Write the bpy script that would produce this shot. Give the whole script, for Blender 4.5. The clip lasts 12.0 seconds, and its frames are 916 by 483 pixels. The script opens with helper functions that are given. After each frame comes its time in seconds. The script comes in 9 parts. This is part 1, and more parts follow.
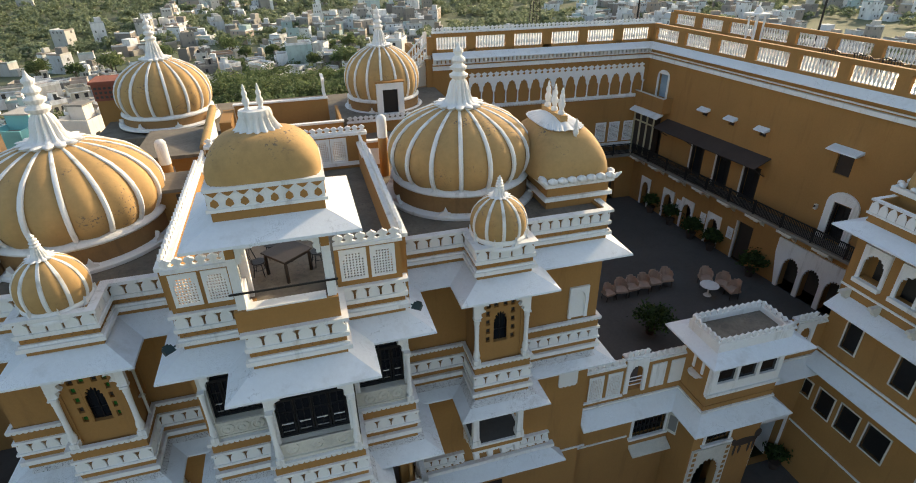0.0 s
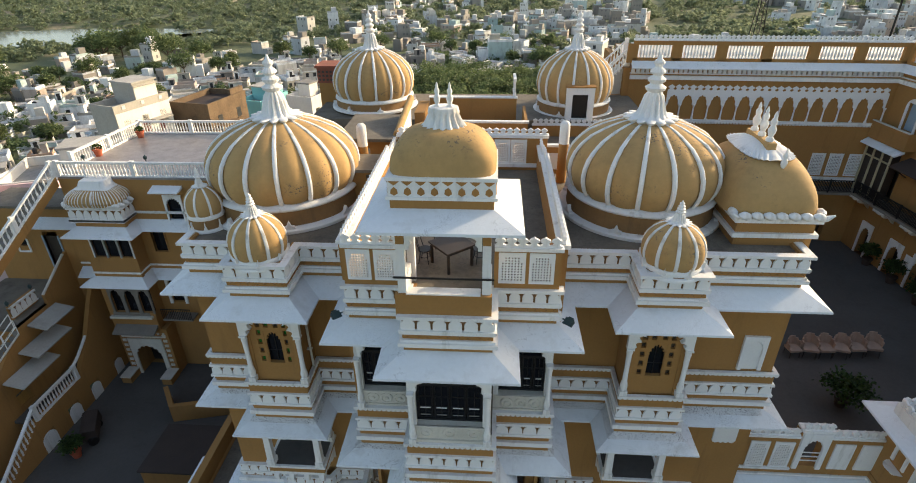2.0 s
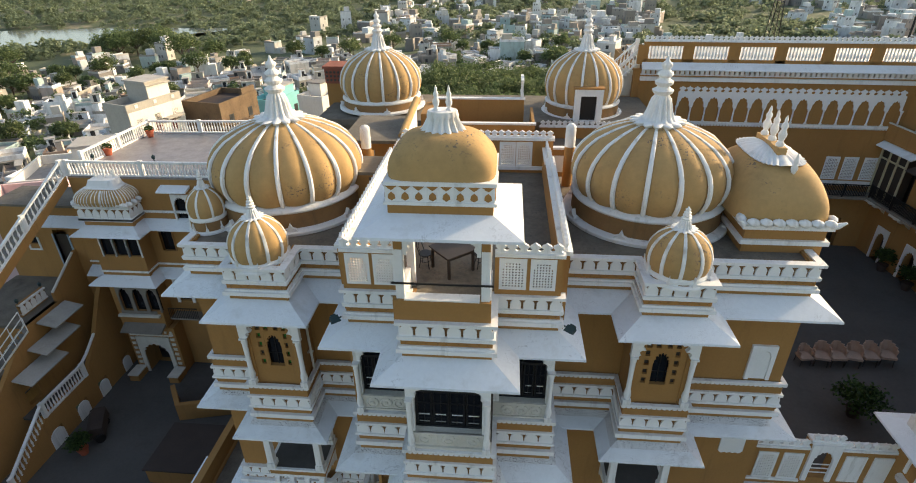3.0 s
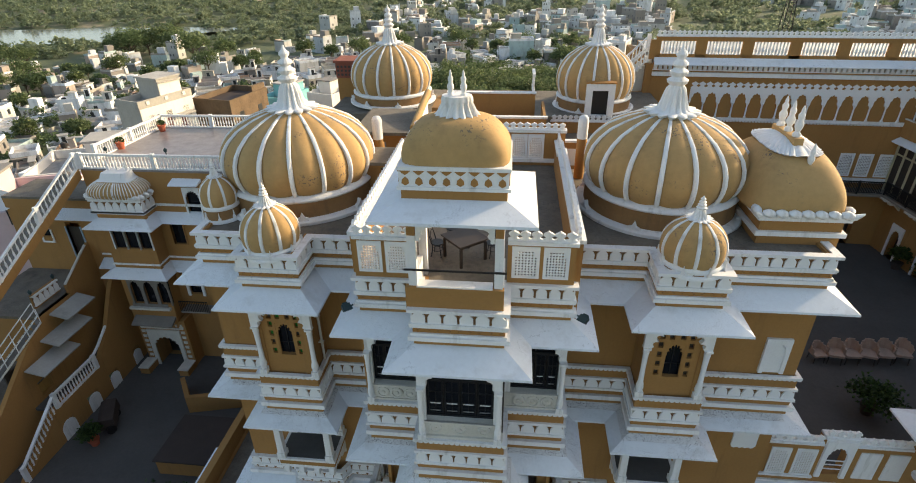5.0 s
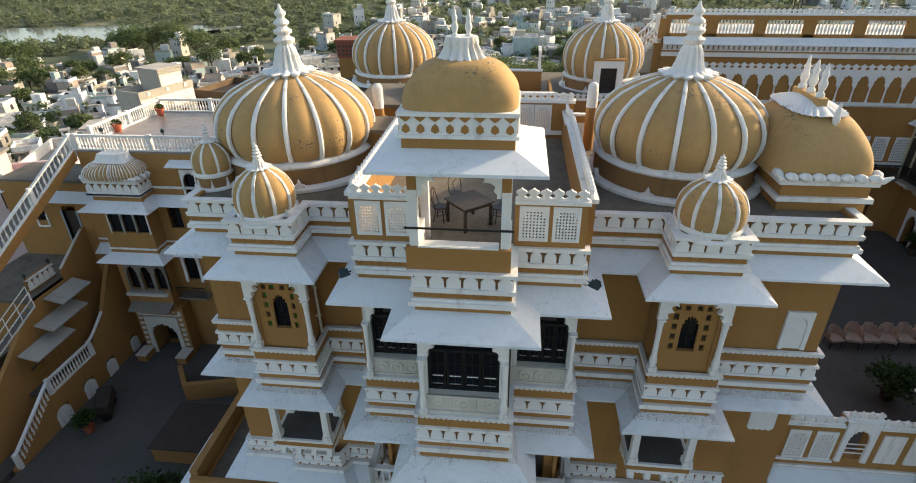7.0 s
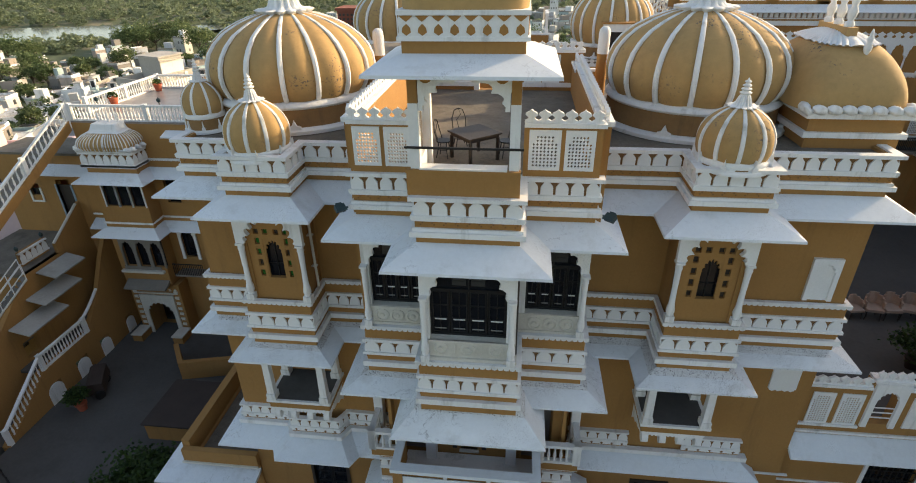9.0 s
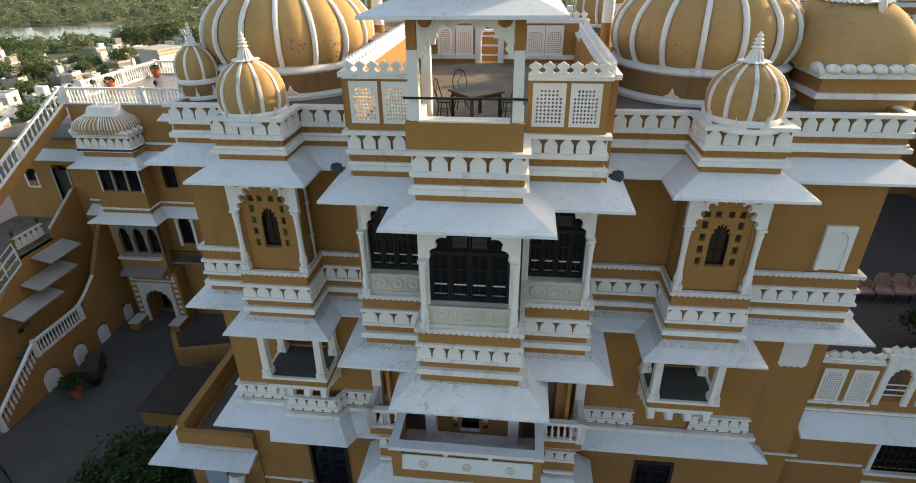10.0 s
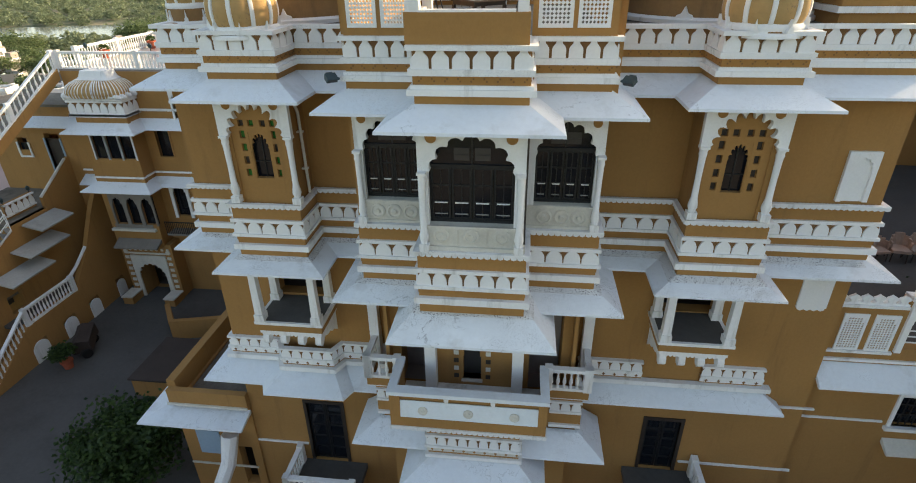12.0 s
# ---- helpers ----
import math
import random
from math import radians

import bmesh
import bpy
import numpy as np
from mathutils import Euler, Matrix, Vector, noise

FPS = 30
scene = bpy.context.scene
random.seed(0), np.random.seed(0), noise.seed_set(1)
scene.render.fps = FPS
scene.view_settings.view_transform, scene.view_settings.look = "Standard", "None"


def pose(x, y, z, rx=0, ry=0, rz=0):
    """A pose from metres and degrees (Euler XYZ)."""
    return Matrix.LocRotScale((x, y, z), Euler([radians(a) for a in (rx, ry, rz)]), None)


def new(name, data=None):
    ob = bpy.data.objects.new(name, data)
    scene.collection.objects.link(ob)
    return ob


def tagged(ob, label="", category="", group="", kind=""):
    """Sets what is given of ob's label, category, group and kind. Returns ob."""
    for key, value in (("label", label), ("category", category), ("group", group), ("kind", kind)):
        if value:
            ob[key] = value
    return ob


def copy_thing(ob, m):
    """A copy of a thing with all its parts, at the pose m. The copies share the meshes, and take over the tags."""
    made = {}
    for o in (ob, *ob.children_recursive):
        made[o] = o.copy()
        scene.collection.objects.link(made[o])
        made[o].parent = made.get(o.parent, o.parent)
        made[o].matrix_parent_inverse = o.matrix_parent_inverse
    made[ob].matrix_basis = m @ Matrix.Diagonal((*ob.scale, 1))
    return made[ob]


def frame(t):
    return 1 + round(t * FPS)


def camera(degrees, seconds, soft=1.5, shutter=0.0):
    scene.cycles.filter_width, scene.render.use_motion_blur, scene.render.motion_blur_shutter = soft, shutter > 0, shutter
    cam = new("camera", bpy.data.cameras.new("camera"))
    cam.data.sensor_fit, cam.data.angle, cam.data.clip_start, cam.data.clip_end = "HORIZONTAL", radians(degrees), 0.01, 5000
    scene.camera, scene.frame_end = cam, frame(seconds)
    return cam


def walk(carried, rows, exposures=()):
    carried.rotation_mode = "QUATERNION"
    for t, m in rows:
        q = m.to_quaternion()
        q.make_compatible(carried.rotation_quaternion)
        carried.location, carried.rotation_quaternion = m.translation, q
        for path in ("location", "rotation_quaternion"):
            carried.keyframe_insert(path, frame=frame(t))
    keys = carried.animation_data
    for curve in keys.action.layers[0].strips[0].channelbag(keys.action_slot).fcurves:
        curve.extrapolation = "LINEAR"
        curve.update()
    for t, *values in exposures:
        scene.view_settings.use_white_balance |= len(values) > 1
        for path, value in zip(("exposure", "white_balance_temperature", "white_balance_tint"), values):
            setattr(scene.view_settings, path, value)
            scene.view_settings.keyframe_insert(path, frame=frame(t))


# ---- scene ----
cam = camera(79.68, 12.0, 1.0)
PATH = [
    (0, pose(0.943, -18.563, 24.737, 61.126, 0.731, -16.162)),
    (0.5, pose(0.924, -18.556, 24.778, 61.173, 0.741, -13.399)),
    (1, pose(0.870, -18.513, 24.791, 61.317, 0.676, -7.259)),
    (1.5, pose(0.927, -18.428, 24.833, 61.334, 0.511, 0.894)),
    (2, pose(1.080, -18.292, 24.838, 61.346, 0.524, 3.578)),
    (2.5, pose(1.230, -18.134, 24.838, 61.343, 0.555, 4.346)),
    (3, pose(1.359, -18.004, 24.858, 61.322, 0.615, 4.825)),
    (5, pose(1.223, -18.123, 24.533, 61.349, 0.658, 5.694)),
    (5.5, pose(1.199, -18.119, 24.259, 61.388, 0.643, 5.827)),
    (6, pose(1.196, -18.030, 23.924, 61.416, 0.660, 5.932)),
    (6.5, pose(1.185, -17.923, 23.587, 61.408, 0.675, 5.981)),
    (8.5, pose(1.096, -17.812, 21.659, 61.674, 0.736, 6.322)),
    (9, pose(1.096, -17.837, 21.113, 61.770, 0.739, 6.384)),
    (9.5, pose(1.099, -17.850, 20.577, 61.852, 0.737, 6.431)),
    (10, pose(1.089, -17.873, 20.004, 61.935, 0.758, 6.485)),
    (10.5, pose(1.076, -17.919, 19.431, 62.061, 0.740, 6.510)),
    (11, pose(1.087, -17.988, 18.861, 62.143, 0.753, 6.562)),
    (11.5, pose(1.092, -18.067, 18.333, 62.245, 0.728, 6.583)),
    (12, pose(1.074, -18.107, 17.764, 62.335, 0.734, 6.619)),
]
walk(cam, PATH, ((0.0, 1.03, 7850, 9), (6.5, 1.03, 7850, 9), (9.0, 1.08, 8200, 10), (12.0, 1.47, 8400, 10)))

# ---- sky and sun ----
SUN_DIR = Vector((0.80, 0.50, 0.36)).normalized()
world = bpy.data.worlds.new("sky")
scene.world = world
world.use_nodes = True
wn = world.node_tree
wn.nodes.clear()
sky = wn.nodes.new("ShaderNodeTexSky")
sky.sky_type, sky.sun_disc = "NISHITA", False
sky.sun_elevation = math.asin(SUN_DIR.z)
sky.sun_rotation = math.atan2(SUN_DIR.x, SUN_DIR.y)
sky.altitude, sky.air_density, sky.dust_density, sky.ozone_density = 600, 1.0, 3.0, 1.2
back = wn.nodes.new("ShaderNodeBackground")
back.inputs[1].default_value = 0.15
wout = wn.nodes.new("ShaderNodeOutputWorld")
wn.links.new(sky.outputs[0], back.inputs[0])
wn.links.new(back.outputs[0], wout.inputs[0])
sun = new("sun", bpy.data.lights.new("sun", "SUN"))
sun.data.energy, sun.data.angle, sun.data.color = 2.6, radians(0.6), (1.0, 0.86, 0.66)
sun.matrix_world = Matrix.Translation((60, 40, 60)) @ SUN_DIR.to_track_quat("Z", "Y").to_matrix().to_4x4()


# ---- materials ----
def nodes_of(name):
    m = bpy.data.materials.new(name)
    m.use_nodes = True
    nt = m.node_tree
    return m, nt, nt.nodes["Principled BSDF"]


def noise_node(nt, vec, scale, detail=4.0, rough=0.55):
    n = nt.nodes.new("ShaderNodeTexNoise")
    n.inputs["Scale"].default_value, n.inputs["Detail"].default_value = scale, detail
    n.inputs["Roughness"].default_value = rough
    nt.links.new(vec, n.inputs["Vector"])
    return n.outputs["Fac"]


def ramp(nt, fac, stops):
    r = nt.nodes.new("ShaderNodeValToRGB")
    el = r.color_ramp.elements
    while len(el) < len(stops):
        el.new(0.5)
    for e, (p, c) in zip(el, stops):
        e.position, e.color = p, (*c, 1) if len(c) == 3 else c
    nt.links.new(fac, r.inputs[0])
    return r.outputs[0]


def mix(nt, fac, a, b, mode="MIX"):
    n = nt.nodes.new("ShaderNodeMix")
    n.data_type, n.blend_type = "RGBA", mode
    for sock, v in ((n.inputs[0], fac), (n.inputs[6], a), (n.inputs[7], b)):
        if hasattr(v, "is_linked"):
            nt.links.new(v, sock)
        elif isinstance(v, (int, float)):
            sock.default_value = v
        else:
            sock.default_value = (*v, 1)
    return n.outputs[2]


def coords(nt, scale=(1, 1, 1)):
    tc = nt.nodes.new("ShaderNodeTexCoord")
    mp = nt.nodes.new("ShaderNodeMapping")
    mp.inputs["Scale"].default_value = scale
    nt.links.new(tc.outputs["Object"], mp.inputs[0])
    return mp.outputs[0]


def surface(name, base, vary=0.18, stain=(0.1, 0.09, 0.08), amount=0.25, rough=0.85, size=0.5, grain=9.0, bump=0.15,
            streak=False, per_object=0.0, metal=0.0, speck=0.0, spot=26.0, patch=(0.42, 0.62), crack=0.0):
    """Worn mineral or painted surface: cloudy tone, stains and fine grain."""
    m, nt, bs = nodes_of(name)
    v = coords(nt)
    big, fine = noise_node(nt, v, size, 5), noise_node(nt, v, grain, 6, 0.7)
    lo = tuple(c * (1 - vary) for c in base)
    hi = tuple(min(0.9, c * (1 + vary)) for c in base)
    col = ramp(nt, big, [(0.3, lo), (0.7, hi)])
    col = mix(nt, 0.5, col, ramp(nt, fine, [(0.25, lo), (0.75, hi)]))
    sv = coords(nt, (1.6, 1.6, 0.18)) if streak else coords(nt)
    s = noise_node(nt, sv, 1.3 if streak else 0.9, 7, 0.68)
    mask = ramp(nt, s, [(0.55, (0, 0, 0)), (0.78, (amount,) * 3)])
    col = mix(nt, mask, col, stain)
    if speck:
        k = noise_node(nt, coords(nt), spot, 3, 0.6)
        where = noise_node(nt, coords(nt), 0.7, 4, 0.6)
        kk = ramp(nt, k, [(0.56, (0, 0, 0)), (0.62, (1, 1, 1))])
        ww = ramp(nt, where, [(patch[0], (0, 0, 0)), (patch[1], (speck,) * 3)])
        col = mix(nt, mix(nt, 1.0, kk, ww, "MULTIPLY"), col, (0.07, 0.07, 0.075))
    if crack:
        c = noise_node(nt, coords(nt), 0.9, 8, 0.6)
        cc = ramp(nt, c, [(0.494, (0, 0, 0)), (0.4985, (1, 1, 1)), (0.503, (0, 0, 0))])
        cw = ramp(nt, noise_node(nt, coords(nt), 0.45, 3, 0.5), [(0.5, (0, 0, 0)), (0.6, (crack,) * 3)])
        col = mix(nt, mix(nt, 1.0, cc, cw, "MULTIPLY"), col, (0.05, 0.05, 0.05))
    if per_object:
        info = nt.nodes.new("ShaderNodeObjectInfo")
        t = ramp(nt, info.outputs["Random"], [(0, (1 - per_object,) * 3), (1, (1, 1, 1))])
        col = mix(nt, 1.0, col, t, "MULTIPLY")
    nt.links.new(col, bs.inputs["Base Color"])
    bs.inputs["Roughness"].default_value, bs.inputs["Metallic"].default_value = rough, metal
    b = nt.nodes.new("ShaderNodeBump")
    b.inputs["Strength"].default_value, b.inputs["Distance"].default_value = bump, 0.03
    nt.links.new(fine, b.inputs["Height"])
    nt.links.new(b.outputs[0], bs.inputs["Normal"])
    return m


OCHRE = surface("ochre_limewash", (0.345, 0.175, 0.055), 0.15, (0.17, 0.085, 0.033), 0.5, 0.9, 0.4, 11, bump=0.25, streak=True)
DOME = surface("ochre_dome_plaster", (0.43, 0.265, 0.108), 0.2, (0.15, 0.09, 0.045), 0.5, 0.85, 0.6, 5, speck=0.85, spot=13.0, patch=(0.53, 0.62))
BROWN = surface("red_ochre_band", (0.35, 0.17, 0.05), 0.15, (0.1, 0.05, 0.03), 0.4, 0.9, 0.8, 9)
WHITE = surface("white_limewash", (0.76, 0.76, 0.75), 0.1, (0.26, 0.24, 0.20), 0.75, 0.8, 0.6, 14, bump=0.3, streak=True, speck=0.3, spot=40.0, patch=(0.52, 0.66))
EAVE = surface("white_painted_eave", (0.70, 0.74, 0.775), 0.09, (0.40, 0.40, 0.38), 0.6, 0.75, 0.7, 8, speck=0.3, spot=40.0, patch=(0.5, 0.66), crack=0.55)
EAVE_OLD = surface("mildewed_white_eave", (0.68, 0.715, 0.74), 0.1, (0.32, 0.31, 0.28), 0.55, 0.8, 0.8, 8, speck=0.75, spot=48.0, patch=(0.46, 0.62), crack=1.0)
MOULD = surface("mould_spotted_white", (0.64, 0.65, 0.65), 0.12, (0.2, 0.2, 0.19), 0.6, 0.85, 1.2, 10, speck=1.0, spot=30.0, patch=(0.2, 0.36))
OLDWHITE = surface("dirty_carved_white", (0.60, 0.575, 0.51), 0.2, (0.2, 0.18, 0.15), 0.5, 0.85, 0.9, 14, bump=0.6)
ROOF = surface("weathered_roof_concrete", (0.165, 0.142, 0.112), 0.38, (0.055, 0.048, 0.038), 0.85, 0.95, 1.1, 7, bump=0.5, speck=0.5, spot=12.0, patch=(0.45, 0.6), crack=0.8)
OLDOCHRE = surface("weathered_ochre_plaster", (0.27, 0.15, 0.062), 0.22, (0.10, 0.065, 0.04), 0.75, 0.92, 0.9, 9, bump=0.35, streak=True)
BLACKWOOD = surface("black_painted_wood", (0.007, 0.008, 0.010), 0.2, (0.03, 0.03, 0.03), 0.3, 0.45, 2, 20, bump=0.1)
IRON = surface("black_wrought_iron", (0.018, 0.017, 0.017), 0.2, (0.06, 0.04, 0.03), 0.3, 0.5, 2, 20, metal=0.3)
# Near-black colour standing in for shade inside rooms, holes and passages.
DARKIN = surface("interior_shade_dark", (0.08, 0.066, 0.055), 0.2, (0.02, 0.02, 0.02), 0.3, 0.9)
DARKWOOD = surface("dark_brown_wood", (0.032, 0.022, 0.017), 0.25, (0.02, 0.015, 0.01), 0.4, 0.6, 2, 22, streak=True)
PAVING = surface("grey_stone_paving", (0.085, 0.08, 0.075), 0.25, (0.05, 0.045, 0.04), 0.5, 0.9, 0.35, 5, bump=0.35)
TERRAZZO = surface("pinkish_terrace_tile", (0.225, 0.195, 0.19), 0.45, (0.10, 0.09, 0.085), 0.75, 0.28, 1.4, 6, bump=0.05)
GREYSTONE = surface("grey_sandstone", (0.20, 0.18, 0.155), 0.2, (0.07, 0.06, 0.05), 0.45, 0.9, 1, 8, bump=0.3)
TERRACOTTA = surface("terracotta", (0.42, 0.10, 0.05), 0.2, (0.2, 0.08, 0.05), 0.3, 0.8, 3, 14)
GREENGLASS = surface("green_window_glass", (0.02, 0.16, 0.03), 0.2, (0.01, 0.05, 0.02), 0.3, 0.2, 3, 14, bump=0.02)
RUST = surface("rust_brown_sheet", (0.05, 0.034, 0.028), 0.25, (0.02, 0.015, 0.012), 0.4, 0.8, 1, 9)
CLOTH = surface("beige_cane", (0.44, 0.31, 0.24), 0.2, (0.2, 0.12, 0.08), 0.3, 0.8, 3, 30, bump=0.3)
CREAMWOOD = surface("cream_painted_timber", (0.46, 0.42, 0.28), 0.15, (0.2, 0.17, 0.12), 0.4, 0.7, 1, 9)
BLUEPAINT = surface("faded_blue_paint", (0.25, 0.35, 0.44), 0.15, (0.3, 0.3, 0.28), 0.4, 0.7, 1, 9)
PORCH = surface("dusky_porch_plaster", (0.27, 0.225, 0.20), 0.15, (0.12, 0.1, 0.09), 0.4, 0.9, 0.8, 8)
CONCRETE = surface("stained_concrete_slab", (0.36, 0.35, 0.32), 0.18, (0.14, 0.13, 0.12), 0.5, 0.9, 0.8, 8)
# Ochre darkened in colour for recess shade; also the painted dots and crosses.
RECESS = surface("recess_shade_and_marks", (0.20, 0.10, 0.038), 0.2, (0.07, 0.03, 0.02), 0.4, 0.9, 0.8, 9)
PALEBLUE = surface("pale_blue_white_paint", (0.69, 0.745, 0.775), 0.1, (0.4, 0.4, 0.38), 0.4, 0.75, 0.8, 9)
LAMPGREY = surface("dark_teal_metal", (0.03, 0.06, 0.065), 0.2, (0.02, 0.02, 0.02), 0.3, 0.4, 3, 20, metal=0.4)


def glass_mat(name, tint=(0.02, 0.025, 0.03)):
    m, nt, bs = nodes_of(name)
    bs.inputs["Base Color"].default_value = (*tint, 1)
    bs.inputs["Roughness"].default_value = 0.07
    bs.inputs["Specular IOR Level"].default_value = 0.35
    return m


PANE = glass_mat("dark_window_pane", (0.007, 0.009, 0.013))
PANE_PALE = glass_mat("pale_pane_and_reflection", (0.22, 0.22, 0.21))
PANE_DIM = glass_mat("dim_window_pane", (0.05, 0.05, 0.05))


def leaf_mat(name, lo, hi):
    m, nt, bs = nodes_of(name)
    g = nt.nodes.new("ShaderNodeNewGeometry")
    info = nt.nodes.new("ShaderNodeObjectInfo")
    col = ramp(nt, g.outputs["Random Per Island"], [(0.0, lo), (1.0, hi)])
    tint = ramp(nt, info.outputs["Random"], [(0.0, (0.7, 0.8, 0.7)), (0.5, (1, 1, 0.9)), (1.0, (1.15, 1.0, 0.85))])
    nt.links.new(mix(nt, 1.0, col, tint, "MULTIPLY"), bs.inputs["Base Color"])
    bs.inputs["Roughness"].default_value = 0.7
    tr = nt.nodes.new("ShaderNodeBsdfTranslucent")
    nt.links.new(col, tr.inputs[0])
    ms_ = nt.nodes.new("ShaderNodeMixShader")
    ms_.inputs[0].default_value = 0.5
    out = nt.nodes["Material Output"]
    nt.links.new(bs.outputs[0], ms_.inputs[1])
    nt.links.new(tr.outputs[0], ms_.inputs[2])
    nt.links.new(ms_.outputs[0], out.inputs[0])
    return m


TREELEAF = leaf_mat("tree_foliage", (0.062, 0.105, 0.046), (0.185, 0.235, 0.11))
# Far scrub leaves, paled to carry the haze in their colour.
SCRUBLEAF = leaf_mat("haze_pale_scrub", (0.16, 0.20, 0.125), (0.31, 0.35, 0.23))
LEAF = leaf_mat("pot_plant_foliage", (0.02, 0.045, 0.013), (0.07, 0.125, 0.03))


# ---- building helpers ----
PLACE = {}


def thing(name, x, y, z, label, category, group="", kind=""):
    ob = new(name)
    ob.empty_display_size = 0.3
    ob.matrix_basis = Matrix.Translation((x, y, z))
    PLACE[ob.name] = Matrix.Translation((x, y, z))
    return tagged(ob, label, category, group, kind)


def mesh_of(bm, name, material, smooth=False):
    bmesh.ops.recalc_face_normals(bm, faces=bm.faces)
    me = bpy.data.meshes.new(name)
    bm.to_mesh(me)
    bm.free()
    me.materials.append(material)
    if smooth:
        for p in me.polygons:
            p.use_smooth = True
        me.set_sharp_from_angle(angle=radians(50))
    return me


def under(ob, parent, at=None):
    """Hangs ob, whose mesh lies in world places (or is put at the matrix at), under parent."""
    m = at if at is not None else Matrix.Identity(4)
    PLACE[ob.name] = m
    ob.matrix_basis = m
    if parent is not None:
        ob.parent = parent
        ob.matrix_parent_inverse = PLACE[parent.name].inverted()
    return ob


def part(name, bm, material, parent=None, label="", smooth=False):
    ob = under(new(name, mesh_of(bm, name, material, smooth)), parent)
    return tagged(ob, label)


def piece(name, me, parent, at):
    return under(new(name, me), parent, at)


def structure(name, bm, material, label, category="", smooth=False):
    ob = part(name, bm, material, None, "", smooth)
    return tagged(ob, label, category or name.split("_")[0], "", "structure")


def new_bm():
    return bmesh.new()


def box(bm, x0, x1, y0, y1, z0, z1, m=None):
    vs = [bm.verts.new((x, y, z)) for x in (x0, x1) for y in (y0, y1) for z in (z0, z1)]
    if m is not None:
        for v in vs:
            v.co = m @ v.co
    for f in ((0, 1, 3, 2), (4, 6, 7, 5), (0, 4, 5, 1), (2, 3, 7, 6), (0, 2, 6, 4), (1, 5, 7, 3)):
        bm.faces.new([vs[i] for i in f])
    return bm


def boxes(*rows):
    bm = new_bm()
    for r in rows:
        box(bm, *r)
    return bm


def offset(path, d, closed=False):
    """The plan line moved d to the right of its way, with mitred corners."""
    out, n = [], len(path)
    for i, p in enumerate(path):
        a = path[i - 1] if i or closed else None
        b = path[(i + 1) % n] if i < n - 1 or closed else None
        ns = []
        for q, r in ((a, p), (p, b)):
            if q is not None and r is not None:
                dx, dy = r[0] - q[0], r[1] - q[1]
                l = math.hypot(dx, dy)
                ns.append((dy / l, -dx / l))
        if len(ns) == 2:
            k = 1 + ns[0][0] * ns[1][0] + ns[0][1] * ns[1][1]
            m = ((ns[0][0] + ns[1][0]) / k, (ns[0][1] + ns[1][1]) / k)
        else:
            m = ns[0]
        out.append((p[0] + m[0] * d, p[1] + m[1] * d))
    return out


def sweep(path, prof, closed=False, bm=None):
    """Carries a profile of (out, z) along a plan line; out lies to the right of the line's way."""
    bm = bm or new_bm()
    rings = [[bm.verts.new((*p, z)) for p in offset(path, o, closed)] for o, z in prof]
    n, k = len(path), len(prof)
    for i in range(n if closed else n - 1):
        j = (i + 1) % n
        for a in range(k):
            b = (a + 1) % k
            bm.faces.new((rings[a][i], rings[a][j], rings[b][j], rings[b][i]))
    if not closed:
        for i in (0, n - 1):
            bm.faces.new([r[i] for r in rings])
    return bm


def band(path, z0, z1, out, inn=-0.05, closed=False, bm=None):
    return sweep(path, [(inn, z0), (out, z0), (out, z1), (inn, z1)], closed, bm)


def slab_eave(path, z_in, z_out, out, closed=False, bm=None, t=0.07):
    """A sloping stone eave with a small lip at its edge."""
    return sweep(path, [(-0.1, z_in + 0.03), (0.02, z_in), (out, z_out), (out + 0.01, z_out - t), (out - 0.06, z_out - t - 0.01), (-0.1, z_in - 0.16)], closed, bm)


def lathe(prof, seg=24, bm=None, at=(0, 0, 0), lobes=0, depth=None, turn=0.0):
    """A turned solid from (radius, z). depth: how strongly each ring is lobed."""
    bm = bm or new_bm()
    rings = []
    for n, (r, z) in enumerate(prof):
        d = depth[n] if depth else 0.0
        ring = []
        for s in range(seg):
            a = 2 * math.pi * s / seg + turn
            k = r * (1 + d * (abs(math.cos(a * lobes / 2)) - 0.6)) if lobes else r
            ring.append(bm.verts.new((at[0] + k * math.cos(a), at[1] + k * math.sin(a), at[2] + z)))
        rings.append(ring)
    for lo, hi in zip(rings, rings[1:]):
        for s in range(seg):
            t = (s + 1) % seg
            bm.faces.new((lo[s], lo[t], hi[t], hi[s]))
    bm.faces.new(rings[0][::-1])
    bm.faces.new(rings[-1])
    return bm


def slab(pts, depth, m, bm=None):
    """A flat shape of (u, v) points, depth thick; m lays u, depth, v on x, y, z."""
    bm = bm or new_bm()
    a = [bm.verts.new(m @ Vector((u, 0, v))) for u, v in pts]
    b = [bm.verts.new(m @ Vector((u, depth, v))) for u, v in pts]
    bm.faces.new(a)
    bm.faces.new(b[::-1])
    n = len(pts)
    for i in range(n):
        j = (i + 1) % n
        bm.faces.new((a[i], b[i], b[j], a[j]))
    return bm


def facing(x, y, z, deg=0):
    """A frame whose u runs along the wall, depth into it. deg 0: the wall looks to -y."""
    return pose(x, y, z, 0, 0, deg)


